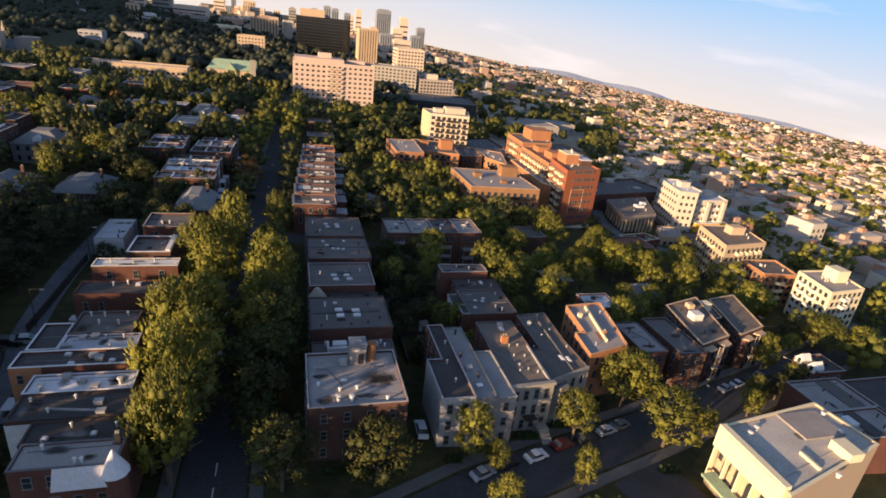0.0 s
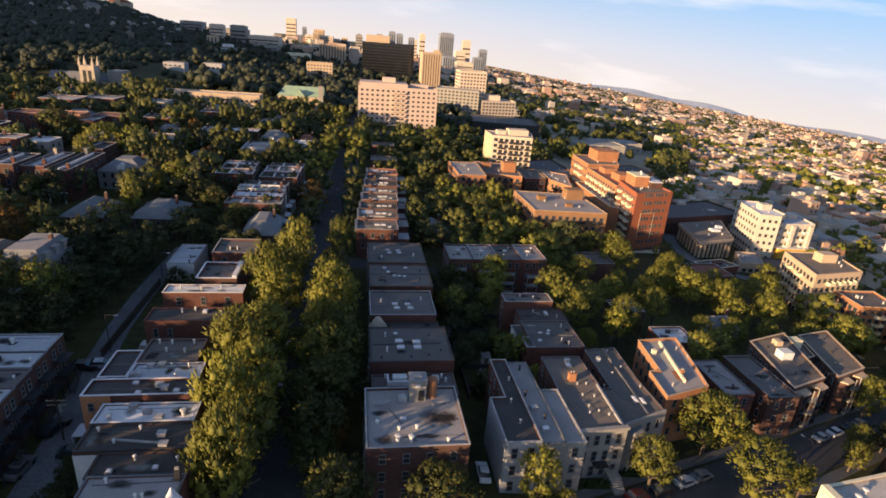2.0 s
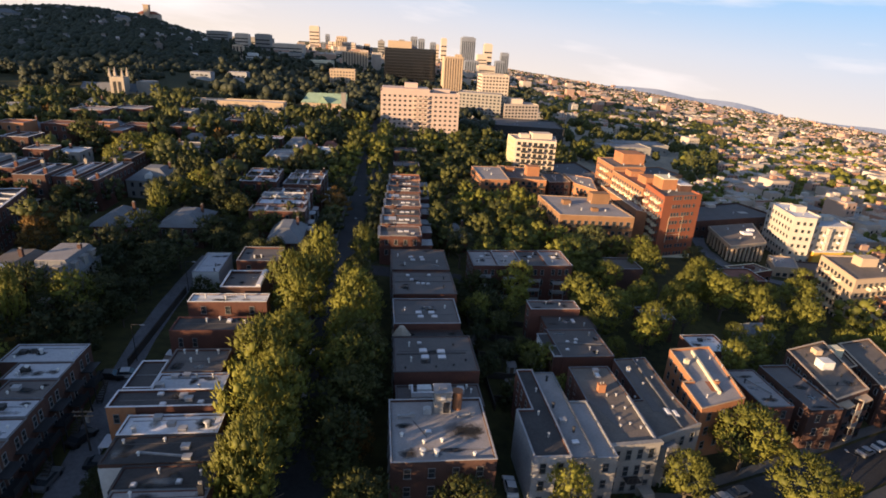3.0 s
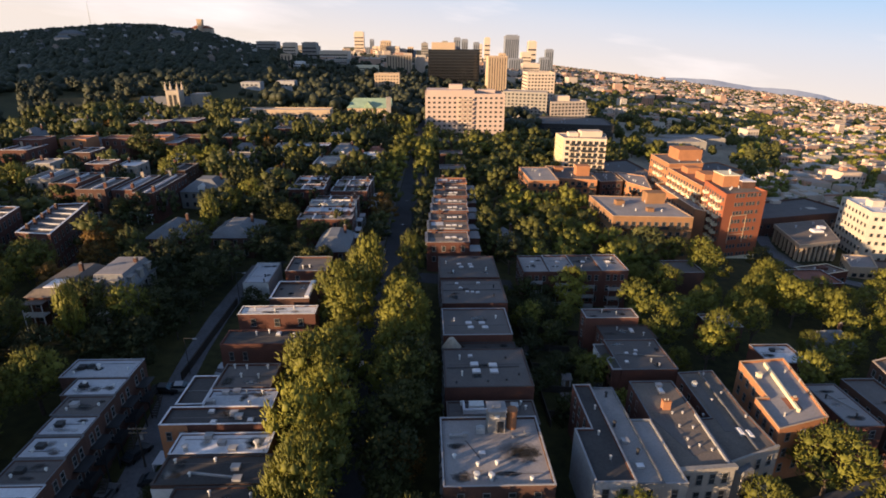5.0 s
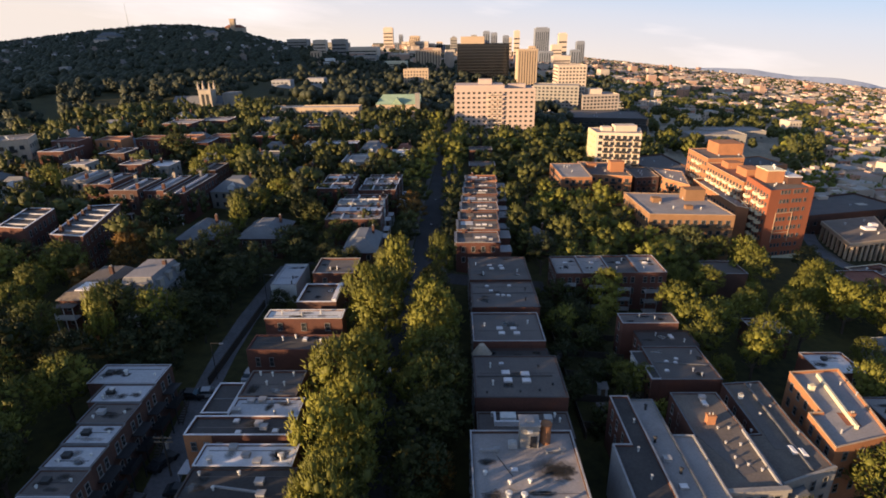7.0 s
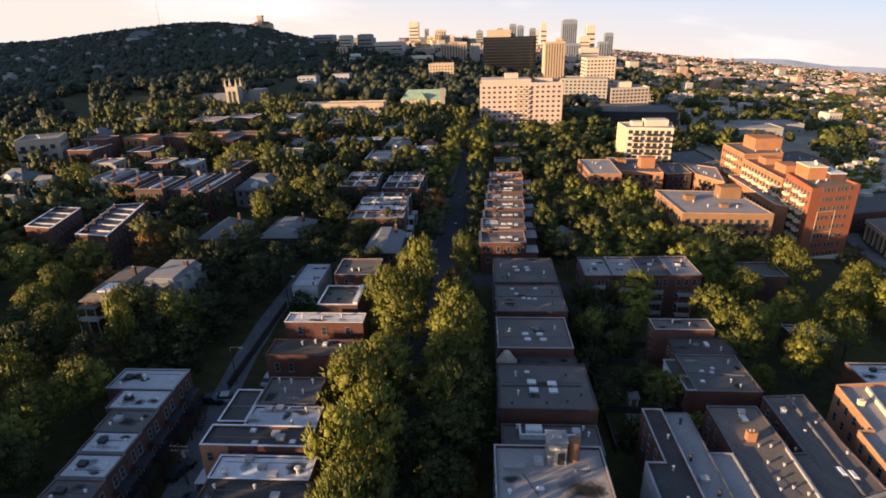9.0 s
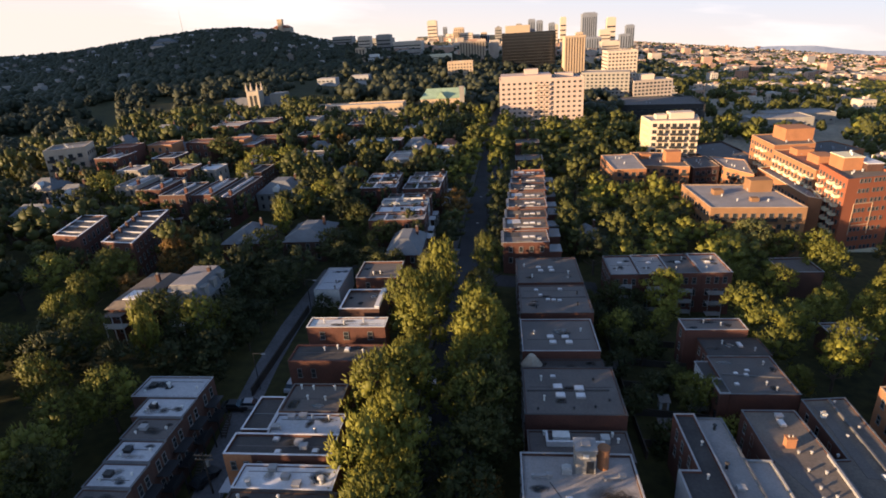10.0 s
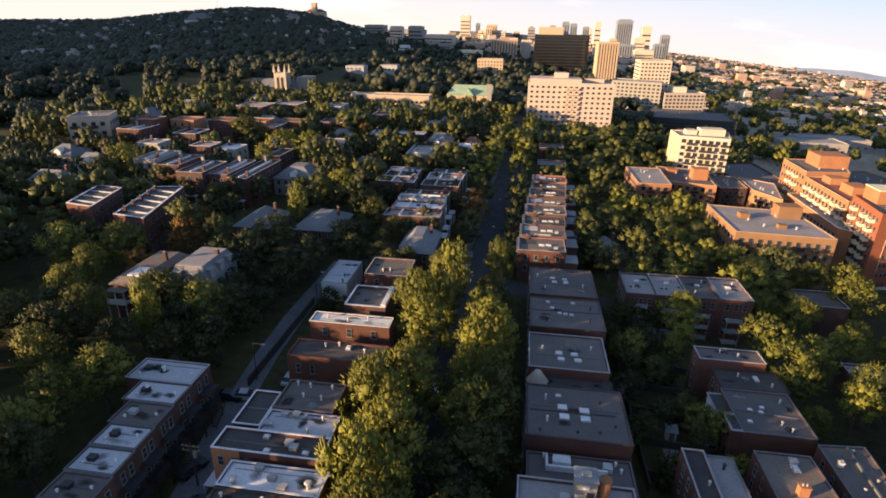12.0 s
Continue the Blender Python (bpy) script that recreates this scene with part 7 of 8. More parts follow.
def scatter(x0, x1, y0, y1, tries, r0, r1, kind, label, h0=10, h1=15, rust=0.0, keep=None):
    for k in range(tries):
        x, y, r = TREE_RNG.uniform(x0, x1), TREE_RNG.uniform(y0, y1), TREE_RNG.uniform(r0, r1)
        if free(x, y, r) and (keep is None or keep(x, y)):
            u = TREE_RNG.random()
            # the share of dark leaves paints how little sun each side gets
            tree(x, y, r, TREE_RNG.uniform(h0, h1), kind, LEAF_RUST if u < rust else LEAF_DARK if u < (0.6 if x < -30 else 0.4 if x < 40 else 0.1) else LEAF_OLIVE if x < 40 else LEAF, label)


scatter(-37, -12, 139, 168, 60, 2.5, 4.6, "close", "dark garden tree beside the side street", 7, 11)
scatter(26, 44, 84, 141, 60, 2.2, 4.2, "close", "small tree in a back garden", 5, 9)
scatter(-100, -36, 118, 165, 120, 3.6, 6, "mid", "garden tree among the villas", 9, 14, 0.06)
scatter(-80, -36, 92, 118, 30, 4, 6.5, "close", "garden tree among the villas", 9, 14, 0.06)
scatter(26, 75, 155, 235, 105, 4, 7, "mid", "garden tree behind the terraces", 10, 14)
scatter(60, 150, 60, 180, 110, 3.6, 6.0, "close", "tree between the blocks", 10, 14, keep=lambda x, y: y > 84 + 0.36 * (x - 60) + 4)
for a, b, c, d in list(FOOT):
    if c > 130 and b < -60 + 52 * (c > 160) and d < 340 and a > -170:
        for k in range(max(1, int((b - a) / 5.5))):
            x, y, r = a + (b - a) * (k + 0.5) / max(1, int((b - a) / 5.5)) + TREE_RNG.uniform(-1, 1), c - TREE_RNG.uniform(2.6, 4.0), TREE_RNG.uniform(2.8, 4.2)
            if TREE_RNG.random() < 0.85 and all((x - e) ** 2 + (y - f) ** 2 > (0.4 * (r + g)) ** 2 for e, f, g in TREE_AT):
                tree(x, y, r, TREE_RNG.uniform(8.0, 11.5), "mid", TREE_RNG.choice((LEAF_DARK, LEAF_OLIVE, LEAF_DARK)), "garden tree before a house front")
scatter(-60, -8, 165, 260, 60, 4, 6.5, "mid", "large tree in the leafy quarter", 11, 16, 0.08)


def far_trees(name, count, place, r0, r1, label, mat, seed, quads=16, blobs=1, test=False):
    """Woods too far to count: crowns of a few lobes set with leaf sprays, all in one mesh."""
    r = random.Random(seed)
    verts, faces, done, norms = [], [], [], []
    for k in range(count):
        x, y = place(r)
        big_r = r.uniform(r0, r1)
        if any(a < x < b and c < y < d for a, b, c, d in CLEAR):
            continue
        if test:
            if not free(x, y, big_r) or any((x - a) ** 2 + (y - b) ** 2 < (0.55 * (big_r + c)) ** 2 for a, b, c in done):
                continue
            done.append((x, y, big_r))
        g0 = ground(x, y) + big_r * (0.55 if blobs == 1 else 1.0)
        for j in range(blobs):
            if blobs == 1:
                s, cx, cy, g = big_r, x, y, g0
            else:
                s = big_r * r.uniform(0.45, 0.62)
                a, u = r.uniform(0, 6.2832), r.uniform(0.2, 0.6)
                cx, cy, g = x + math.cos(a) * u * big_r, y + math.sin(a) * u * big_r, g0 + r.uniform(-0.3, 0.6) * big_r
            o = len(verts)
            for px, py, pz in ICO:
                k2 = s * r.uniform(0.78, 1.05)
                verts.append((cx + px * k2, cy + py * k2, g + pz * k2))
            faces += [(o + i, o + j, o + k3) for i, j, k3 in ICO_FACES]
            norms += ICO
            for i in range(quads):
                z, b = r.uniform(-0.3, 1), r.uniform(0, 6.2832)
                p = math.sqrt(1 - z * z)
                n = Vector((math.cos(b) * p, math.sin(b) * p, z))
                pos = Vector((cx, cy, g)) + n * s * r.uniform(0.75, 1.08)
                out = tuple(n)
                n = (n + Vector((r.uniform(-1, 1), r.uniform(-1, 1), r.uniform(-0.4, 1))) * 0.5).normalized()
                t1 = n.orthogonal().normalized() * s * r.uniform(0.14, 0.28)
                t1.rotate(Matrix.Rotation(r.uniform(0, 6.28), 3, n))
                t2 = n.cross(t1) * 0.8
                o = len(verts)
                verts += [tuple(pos - t1), tuple(pos - t2), tuple(pos + t1), tuple(pos + t2)]
                faces.append((o, o + 1, o + 2, o + 3))
                norms += [out] * 4
    me = bpy.data.meshes.new(name)
    me.from_pydata(verts, [], faces)
    me.materials.append(mat)
    me.shade_smooth()
    me.normals_split_custom_set_from_vertices(norms)
    return tagged(new(name, me), label, "trees", kind="stuff")


def field(x0, x1, y0, y1):
    return lambda r: (r.uniform(x0, x1), r.uniform(y0, y1))


def polar(a0, a1, d0, d1, power=1.0):
    def place(r):
        a, d = radians(r.uniform(a0, a1)), d0 + (d1 - d0) * r.random() ** power
        return d * math.sin(a), d * math.cos(a)
    return place


def grove(name, tries, place, r0, r1, h0, h1, mat, label, seed, kind="wood"):
    """A stretch of canopy: whole crowns gathered in one mesh."""
    r = random.Random(seed)
    verts, faces, norms, off = [], [], [], 0
    src = [(np.array(m.v, dtype=float), m.f, np.array(m.n, dtype=float)) for m in CROWNS[kind]]
    for k in range(tries):
        x, y = place(r)
        s, h = r.uniform(r0, r1), r.uniform(h0, h1)
        if not free(x, y, s * 0.8):
            continue
        TREE_AT.append((x, y, s * 0.8))
        v, f, nv = src[r.randrange(5)]
        a = r.uniform(0, 6.2832)
        half = max(0.9 * s, 0.4 * h)
        w = np.stack([x + s * (v[:, 0] * math.cos(a) - v[:, 1] * math.sin(a)), y + s * (v[:, 0] * math.sin(a) + v[:, 1] * math.cos(a)), ground(x, y) + h - half + half * v[:, 2]], 1)
        verts.append(w)
        norms.append(np.stack([nv[:, 0] * math.cos(a) - nv[:, 1] * math.sin(a), nv[:, 0] * math.sin(a) + nv[:, 1] * math.cos(a), nv[:, 2]], 1))
        faces += [tuple(i + off for i in q) for q in f]
        off += len(v)
    me = bpy.data.meshes.new(name)
    me.from_pydata(np.concatenate(verts).tolist(), [], faces)
    me.materials.append(mat)
    me.shade_smooth()
    me.normals_split_custom_set_from_vertices(np.concatenate(norms).tolist())
    return tagged(new(name, me), label, "trees", kind="stuff")


grove("woods", 330, field(-190, -8, 205, 400), 4.5, 8.5, 12, 17, LEAF_OLIVE, "green canopy of the leafy quarter", 21)
grove("woods", 620, field(-190, -8, 165, 420), 3.4, 6.5, 9, 13, LEAF_DARK, "darker tree tops of the leafy quarter", 22)
grove("woods", 60, field(-170, -20, 190, 390), 4, 6, 8, 12, LEAF_RUST, "trees turning rust and gold", 25)
grove("woods", 300, field(12, 138, 250, 440), 5, 9, 10, 15, LEAF_OLIVE, "tree tops before the beige flats", 23)
grove("woods", 75, field(-120, -50, 36, 100), 4, 6.5, 9, 13, LEAF, "dense trees beside the brick row", 26, "close")
# two stands of trees added mostly out of view to shade the brick rows
grove("woods", 200, field(-190, -72, -70, 30), 5.5, 8.5, 13, 16, LEAF_OLIVE, "tall unseen trees added on the slope to shade the brick rows", 28, "wood")
grove("woods", 110, field(-82, -55, 22, 66), 4, 5.6, 15, 17, LEAF_OLIVE, "tall trees added beside the brick row to block low sun", 29, "wood")
grove("woods", 260, field(-185, -98, 80, 165), 5, 8, 10, 15, LEAF_OLIVE, "sunlit trees of the hillside gardens", 27, "wood")
grove("woods", 150, field(140, 262, 62, 320), 4, 7, 9, 13, LEAF, "trees on the lower slope", 24)
grove("woods", 300, polar(-62, -20, 300, 540, 0.9), 4, 6.5, 8, 12, LEAF_HILL, "trees at the foot of the hill", 31, "far")
far_trees("woods", 10000, polar(-56, -9, 520, 1640, 0.85), 2.8, 5.0, "dark wooded hillside", LEAF_HILL, 3, 0, 1)
far_trees("woods", 1300, polar(-14, 16, 440, 1900, 1.4), 5, 9, "tree tops between the towers", LEAF_HILL, 4, 5, 3)
grove("woods", 290, polar(12, 34, 430, 900, 1.0), 4, 7, 8, 12, LEAF_OLIVE, "wooded park beyond the parking deck", 15, "far")
far_trees("woods", 700, polar(12, 33, 880, 1300, 1.0), 4, 7, "far side of the wooded park", LEAF_OLIVE, 16, 2, 1)
grove("woods", 190, polar(33, 72, 300, 620, 1.0), 3.5, 6, 7, 10, LEAF, "trees of the near plain", 17, "far")
far_trees("woods", 3400, polar(30, 75, 560, 1500, 1.1), 3, 6, "trees of the plain below the hill", LEAF, 5, 2, 1)
far_trees("woods", 6500, polar(8, 75, 1300, 4700, 1.0), 6, 12, "distant trees of the plain", LEAF_OLIVE, 6, 0)

# ---------------------------------------------------------------- distant town
TOWN = islands("distant_walls", [(0.5, 0.4, 0.33), (0.42, 0.28, 0.21), (0.48, 0.41, 0.34), (0.36, 0.2, 0.14), (0.5, 0.45, 0.39), (0.46, 0.37, 0.3), (0.4, 0.26, 0.2)])
HILL_WALLS = islands("hillside_walls", [(0.28, 0.265, 0.25), (0.2, 0.17, 0.15), (0.4, 0.385, 0.375), (0.16, 0.155, 0.155)])


def town(name, count, place, size, height, label, mat, seed, bands=False):
    """Many small flat-roofed buildings: walls, paler or darker roofs, and rows of windows on those that stand closer."""
    r = random.Random(seed)
    m, tops, glass = Mesh(), Mesh(), Mesh()
    for k in range(count):
        x, y = place(r)
        w, d, h = r.uniform(*size), r.uniform(*size), r.uniform(*height)
        if any(e < x < f and i < y < j for e, f, i, j in CLEAR):
            continue
        if mat is not HILL_WALLS and r.random() < 0.03:
            h *= 2.0
        g = ground(x, y)
        a = r.choice((0.1, 0.14, 0.1, 0.3)) + r.uniform(-0.05, 0.05)
        c, s = math.cos(a), math.sin(a)

        def turned(box):
            return [(x + px * c - py * s, y + px * s + py * c) for px, py in box]
        m.prism(turned(quad(-w / 2, w / 2, -d / 2, d / 2)), g - 4, g + h)
        tops.prism(turned(quad(-w / 2 + 0.5, w / 2 - 0.5, -d / 2 + 0.5, d / 2 - 0.5)), g + h + 0.01, g + h + 0.3)
        if r.random() < 0.5:
            u, v = r.uniform(-0.25, 0.25) * w, r.uniform(-0.25, 0.25) * d
            m.prism(turned(quad(u - 2, u + 2, v - 1.5, v + 1.5)), g + h + 0.31, g + h + 2.6)
        if bands:
            for j in range(int(h / 3.1)):
                n = max(2, int(w / 3.2))
                for i in range(n):
                    u = -w / 2 + w * (i + 0.5) / n
                    glass.prism(turned(quad(u - 0.6, u + 0.6, -d / 2 - 0.12, -d / 2 - 0.01)), g + 1 + 3.1 * j, g + 2.6 + 3.1 * j)
    tagged(new(name, m.data(name, mat)), label, "buildings", kind="stuff")
    tagged(new(name + "_roofs", tops.data(name + "_roofs", TOWN_ROOFS)), "flat roofs of the " + label.split(" of the ")[-1].split(" on the ")[-1], "roofs", kind="stuff")
    if bands:
        tagged(new(name + "_windows", glass.data(name + "_windows", GLASS)), "rows of small windows in distant walls", "windows", kind="stuff")


TOWN_ROOFS = islands("distant_roofs", [(0.3, 0.28, 0.26), (0.36, 0.32, 0.28), (0.22, 0.2, 0.19), (0.4, 0.36, 0.32), (0.38, 0.27, 0.21)])
town("town", 950, polar(33, 76, 300, 1500, 1.2), (7, 17), (5, 9), "brick and stone buildings of the plain", TOWN, 8, True)
town("town", 130, polar(15, 33, 700, 1600, 1.1), (7, 18), (5, 9), "low brick and stone quarters of the plain", TOWN, 18, True)
town("town", 5200, polar(8, 76, 1300, 4750, 1.0), (10, 28), (7, 14), "pale distant quarters of the plain", TOWN, 9)
town("town", 130, polar(-13, 13, 1100, 2600, 1.0), (14, 40), (8, 20), "mid-rise blocks of the city centre", TOWN, 10)
town("town", 150, polar(-56, -12, 620, 1450, 0.8), (4, 9), (4.5, 6.5), "houses scattered on the wooded hill", HILL_WALLS, 12)


def far_hills():
    m = Mesh()
    n = 90
    for i in range(n + 1):
        az = 10 + 60 * i / n
        rise = 46 * math.exp(-((az - 27) / 4.2) ** 2) + 44 * math.exp(-((az - 34) / 3.2) ** 2) + 40 * math.exp(-((az - 46) / 5.0) ** 2) + 6 * noise.noise((az * 0.6, 0, 0))
        for d, k in ((4300, 0.0), (4560, 1.0), (4860, 0.2)):
            x, y = d * math.sin(radians(az)), d * math.cos(radians(az))
            m.v.append((x, y, ground(x, y) - 8 + max(0, rise + 8) * k))
    for i in range(n):
        for j in range(2):
            a = 3 * i + j
            m.f.append((a, a + 3, a + 4, a + 1))
    tagged(new("distant_hills", m.data("distant_hills", FAR_HAZE_BLUE)), "low hills tinted haze-blue on the far edge of the plain", "hills", kind="structure")


# pale blue base colour paints distance haze over the far hills
FAR_HAZE_BLUE = material("far_hills_haze_blue", (0.36, 0.41, 0.5), 1.0, 0.1, 60, 300, bump=0)
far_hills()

# ---------------------------------------------------------------- landmarks
def church():
    x, y = -168, 420
    g = ground(x, y) - 3.0
    t = thing("church", "grey stone church with a pinnacled square tower", "church", x, y, ground(x, y))
    z = g - ground(x, y)
    part("nave", Mesh().box(-28, 8, 0, 14, -8, z + 4), SANDSTONE, t)
    roof = Mesh().add([(-28.5, -0.5, z + 4.003), (8.5, -0.5, z + 4.003), (8.5, 14.5, z + 4.003), (-28.5, 14.5, z + 4.003), (-28.5, 7, z + 9), (8.5, 7, z + 9)], [(0, 1, 5, 4), (2, 3, 4, 5), (1, 2, 5), (3, 0, 4), (3, 2, 1, 0)])
    part("roof", roof, SLATE, t)
    tower = part("tower", Mesh().box(-5.5, 3.5, -6, 3, -8, z + 14), SANDSTONE, t)
    for px in (-5, 3):
        for py in (-5.5, 2.5):
            part("pinnacle", Mesh().box(px - 0.8, px + 0.8, py - 0.8, py + 0.8, z + 14.003, z + 16).disc(px, py, z + 16.003, z + 20, 0.9, 6, 0.1), SANDSTONE, tower)
    part("louvre", Mesh().box(-3.6, -1.6, -6.1, -6.003, z + 3, z + 11).box(-0.4, 1.6, -6.1, -6.003, z + 3, z + 11), DARK, tower)
    part("hall", Mesh().box(8.2, 18, 2, 16, -8, z + 11), STONE, t, "pale grey hall beside the church")
    for k in range(5):
        part("window", Mesh().box(-25 + 4 * k, -23.6 + 4 * k, -0.08, -0.003, z - 1, z + 3), GLASS, t)


church()


def green_hall():
    x, y = -34, 455
    base = ground(x, y)
    t = thing("school_hall", "long hall with a green copper gabled roof", "hall", x, y, base)
    z = shelf(x) + 10.5 - base
    part("wall", Mesh().box(-17, 16, -12, 12, -4, z), BRICK_BUFF, t)
    m = Mesh().add([(-17.6, -12.6, z + 0.003), (16.6, -12.6, z + 0.003), (16.6, 12.6, z + 0.003), (-17.6, 12.6, z + 0.003), (-13, 0, z + 6.5), (16.6, 0, z + 6.5)], [(0, 1, 5, 4), (2, 3, 4, 5), (1, 2, 5), (3, 0, 4), (3, 2, 1, 0)])
    part("roof", m, COPPER, t)
    part("gable", Mesh().add([(-5, -13.5, z), (3, -13.5, z), (-1, -13.5, z + 5), (-1, -6, z + 5), (-5, -6, z), (3, -6, z)], [(0, 1, 2), (0, 2, 3, 4), (2, 1, 5, 3)]), COPPER, t)
    part("bell_tower", Mesh().box(13, 16.5, -15.8, -12.7, -4, z + 8).box(12.8, 16.7, -16, -12.5, z + 8.003, z + 8.6), STONE, t)


green_hall()


def hill_house(x, y, w, h, mat, label):
    base = ground(x, y)
    t = thing("hillside_mansion", label, "house", x, y, base)
    part("wall", Mesh().box(-w / 2, w / 2, 0, w * 0.6, -8, h), mat, t)
    m = Mesh().add([(-w / 2 - 1, -1, h + 0.01), (w / 2 + 1, -1, h + 0.01), (w / 2 + 1, w * 0.6 + 1, h + 0.01), (-w / 2 - 1, w * 0.6 + 1, h + 0.01), (-w * 0.3, w * 0.3, h + w * 0.18), (w * 0.3, w * 0.3, h + w * 0.18)], [(0, 1, 5, 4), (1, 2, 5), (2, 3, 4, 5), (3, 0, 4), (3, 2, 1, 0)])
    part("roof", m, SLATE, t)


hill_house(-560, 950, 20, 8, CONCRETE, "large mansion on the wooded hill")
hill_house(-600, 1040, 34, 8, STONE, "long stone mansion below the hill crest")
hill_house(-450, 1120, 22, 9, STONE, "stone mansion on the wooded hill")
t = thing("hill_tower", "red-brown tower house on the hill crest", "tower", -545, 1500, ground(-545, 1500))
part("body", Mesh().box(-24, 26, 0, 20, -10, 14), SANDSTONE, t)
part("roof", Mesh().prism([(-25, -1), (27, -1), (27, 21), (-25, 21)], 14.01, 21, 0.5), ROOF_TILE, t)
part("tower", Mesh().box(-6, 6, -4, 8, -10, 33).box(-7, 7, -5, 9, 33.01, 35), BRICK_BUFF, t)
t = thing("radio_mast", "slender lattice radio mast on the hill", "mast", -800, 1480, ground(-800, 1480))
for k in range(3):
    part("mast_section", Mesh().disc(0, 0, -5 + 26 * k, 21 + 26 * k - 0.01, 1.1 - 0.3 * k, 6, 0.8), METAL, t)
for x, y, w, h, lab in ((-156, 555, 18, 25 - ground(-156, 555), "low white institution on the lower hill"), (-128, 575, 18, 25 - ground(-128, 575), "pale institution block on the lower hill"), (-180, 270, 17, 6, "long pale roof among the trees")):
    base = ground(x, y)
    t = thing("institution", lab, "public building", x, y, base)
    part("wall", Mesh().box(-w / 2, w / 2, 0, 14, -6, h), PALE_RENDER, t)
    part("roof", Mesh().box(-w / 2 + 0.5, w / 2 - 0.5, 0.5, 13.5, h + 0.003, h + 0.4), ROOF_LIGHT, t)
    for k in range(int(w / 4)):
        part("window", Mesh().box(-w / 2 + 1 + 4 * k, -w / 2 + 3.4 + 4 * k, -0.1, -0.003, h * 0.55, h * 0.72), GLASS, t)

# ---------------------------------------------------------------- parked cars
CAR_PAINTS = [material("car_paint_" + n, c, 0.3, 0.05, 2, 5, bump=0, spec=0.5) for n, c in (("white", (0.65, 0.65, 0.66)), ("silver", (0.35, 0.36, 0.38)), ("black", (0.02, 0.02, 0.022)), ("red", (0.11, 0.02, 0.018)), ("grey", (0.12, 0.125, 0.13)))]
RUBBER = material("tyre_rubber", (0.02, 0.02, 0.02), 0.9, 0.2, 0.2, 1)


def car_profile(points, half):
    """A body swept across the car's width from its side outline, narrowed a little towards the roof."""
    m = Mesh()
    n = len(points)
    left = [(x, -half * (1 - 0.16 * max(0, z - 0.85)), z) for x, z in points]
    right = [(x, half * (1 - 0.16 * max(0, z - 0.85)), z) for x, z in points]
    faces = [tuple(range(n)), tuple(reversed(range(n, 2 * n)))] + [(i, n + i, n + (i + 1) % n, (i + 1) % n) for i in range(n)]
    return m.add(left + right, faces)


CAR_BODY = [(-2.2, 0.3), (2.2, 0.3), (2.25, 0.62), (2.0, 0.82), (1.1, 0.92), (-1.75, 0.98), (-2.2, 0.9), (-2.27, 0.6)]
CAR_CABIN = [(1.05, 0.925), (0.35, 1.4), (-1.1, 1.43), (-1.72, 0.985)]
CAR_DATA = {}


def car(x, y, turn, paint, label):
    if paint.name not in CAR_DATA:
        wheel = Mesh()
        wheel.prism([(0.32 * math.cos(6.2832 * i / 12), 0.32 * math.sin(6.2832 * i / 12)) for i in range(12)], -0.1, 0.1)
        CAR_DATA[paint.name] = (car_profile(CAR_BODY, 0.9).data("body", paint), car_profile(CAR_CABIN, 0.84).data("cabin_glass", GLASS),
                                Mesh().add([(0.3, -0.7, 1.41), (-1.08, -0.7, 1.44), (-1.08, 0.7, 1.44), (0.3, 0.7, 1.41), (0.3, -0.7, 1.47), (-1.08, -0.7, 1.5), (-1.08, 0.7, 1.5), (0.3, 0.7, 1.47)], [(4, 5, 6, 7), (0, 1, 5, 4), (1, 2, 6, 5), (2, 3, 7, 6), (3, 0, 4, 7)]).data("roof_panel", paint), wheel.data("wheel", RUBBER))
    body, cabin, top, wheel = CAR_DATA[paint.name]
    t = new("car")
    a = radians(turn)
    e, f = Vector((math.cos(a), math.sin(a))), Vector((-math.sin(a), math.cos(a)))
    gx = ground(x + e.x, y + e.y) - ground(x - e.x, y - e.y)
    gy = ground(x + f.x, y + f.y) - ground(x - f.x, y - f.y)
    ex, fy = Vector((2 * e.x, 2 * e.y, gx)).normalized(), Vector((2 * f.x, 2 * f.y, gy)).normalized()
    up = ex.cross(fy).normalized()
    fy = up.cross(ex)
    t.matrix_basis = Matrix.Translation((x, y, ground(x, y) + 0.06)) @ Matrix((ex, fy, up)).transposed().to_4x4()
    tagged(t, label, "car", "parked cars")
    part("body", body, None, t)
    part("cabin_glass", cabin, None, t)
    part("roof_panel", top, None, t)
    for wx in (-1.4, 1.4):
        for wy in (-0.82, 0.82):
            w = part("wheel", wheel, None, t)
            w.matrix_basis = pose(wx, wy, 0.32, 90, 0, 0)
    return t


W_, S_, K_, R_, G_ = CAR_PAINTS
for x, y, turn, p, lab in ((35.4, 60.4, 24, S_, "silver car parked at the kerb"), (46.2, 63.8, 20, W_, "white car parked at the kerb"), (40.4, 62.4, 22, K_, "black car parked at the kerb"), (52.4, 66.4, 19, R_, "dark red car parked at the kerb"), (63.4, 69.8, 19, S_, "silver car parked at the kerb"), (67.6, 71.4, 19, G_, "grey car parked at the kerb"), (58, 68, 19, K_, "black car parked at the kerb"), (109.4, 85.8, 21, W_, "white car parked at the kerb"), (114.8, 87.8, 21, K_, "black car parked at the kerb"), (104, 83.8, 21, S_, "silver car parked at the kerb"), (119.6, 89.6, 21, G_, "grey car parked at the kerb")):
    car(x, y, turn, p, lab)
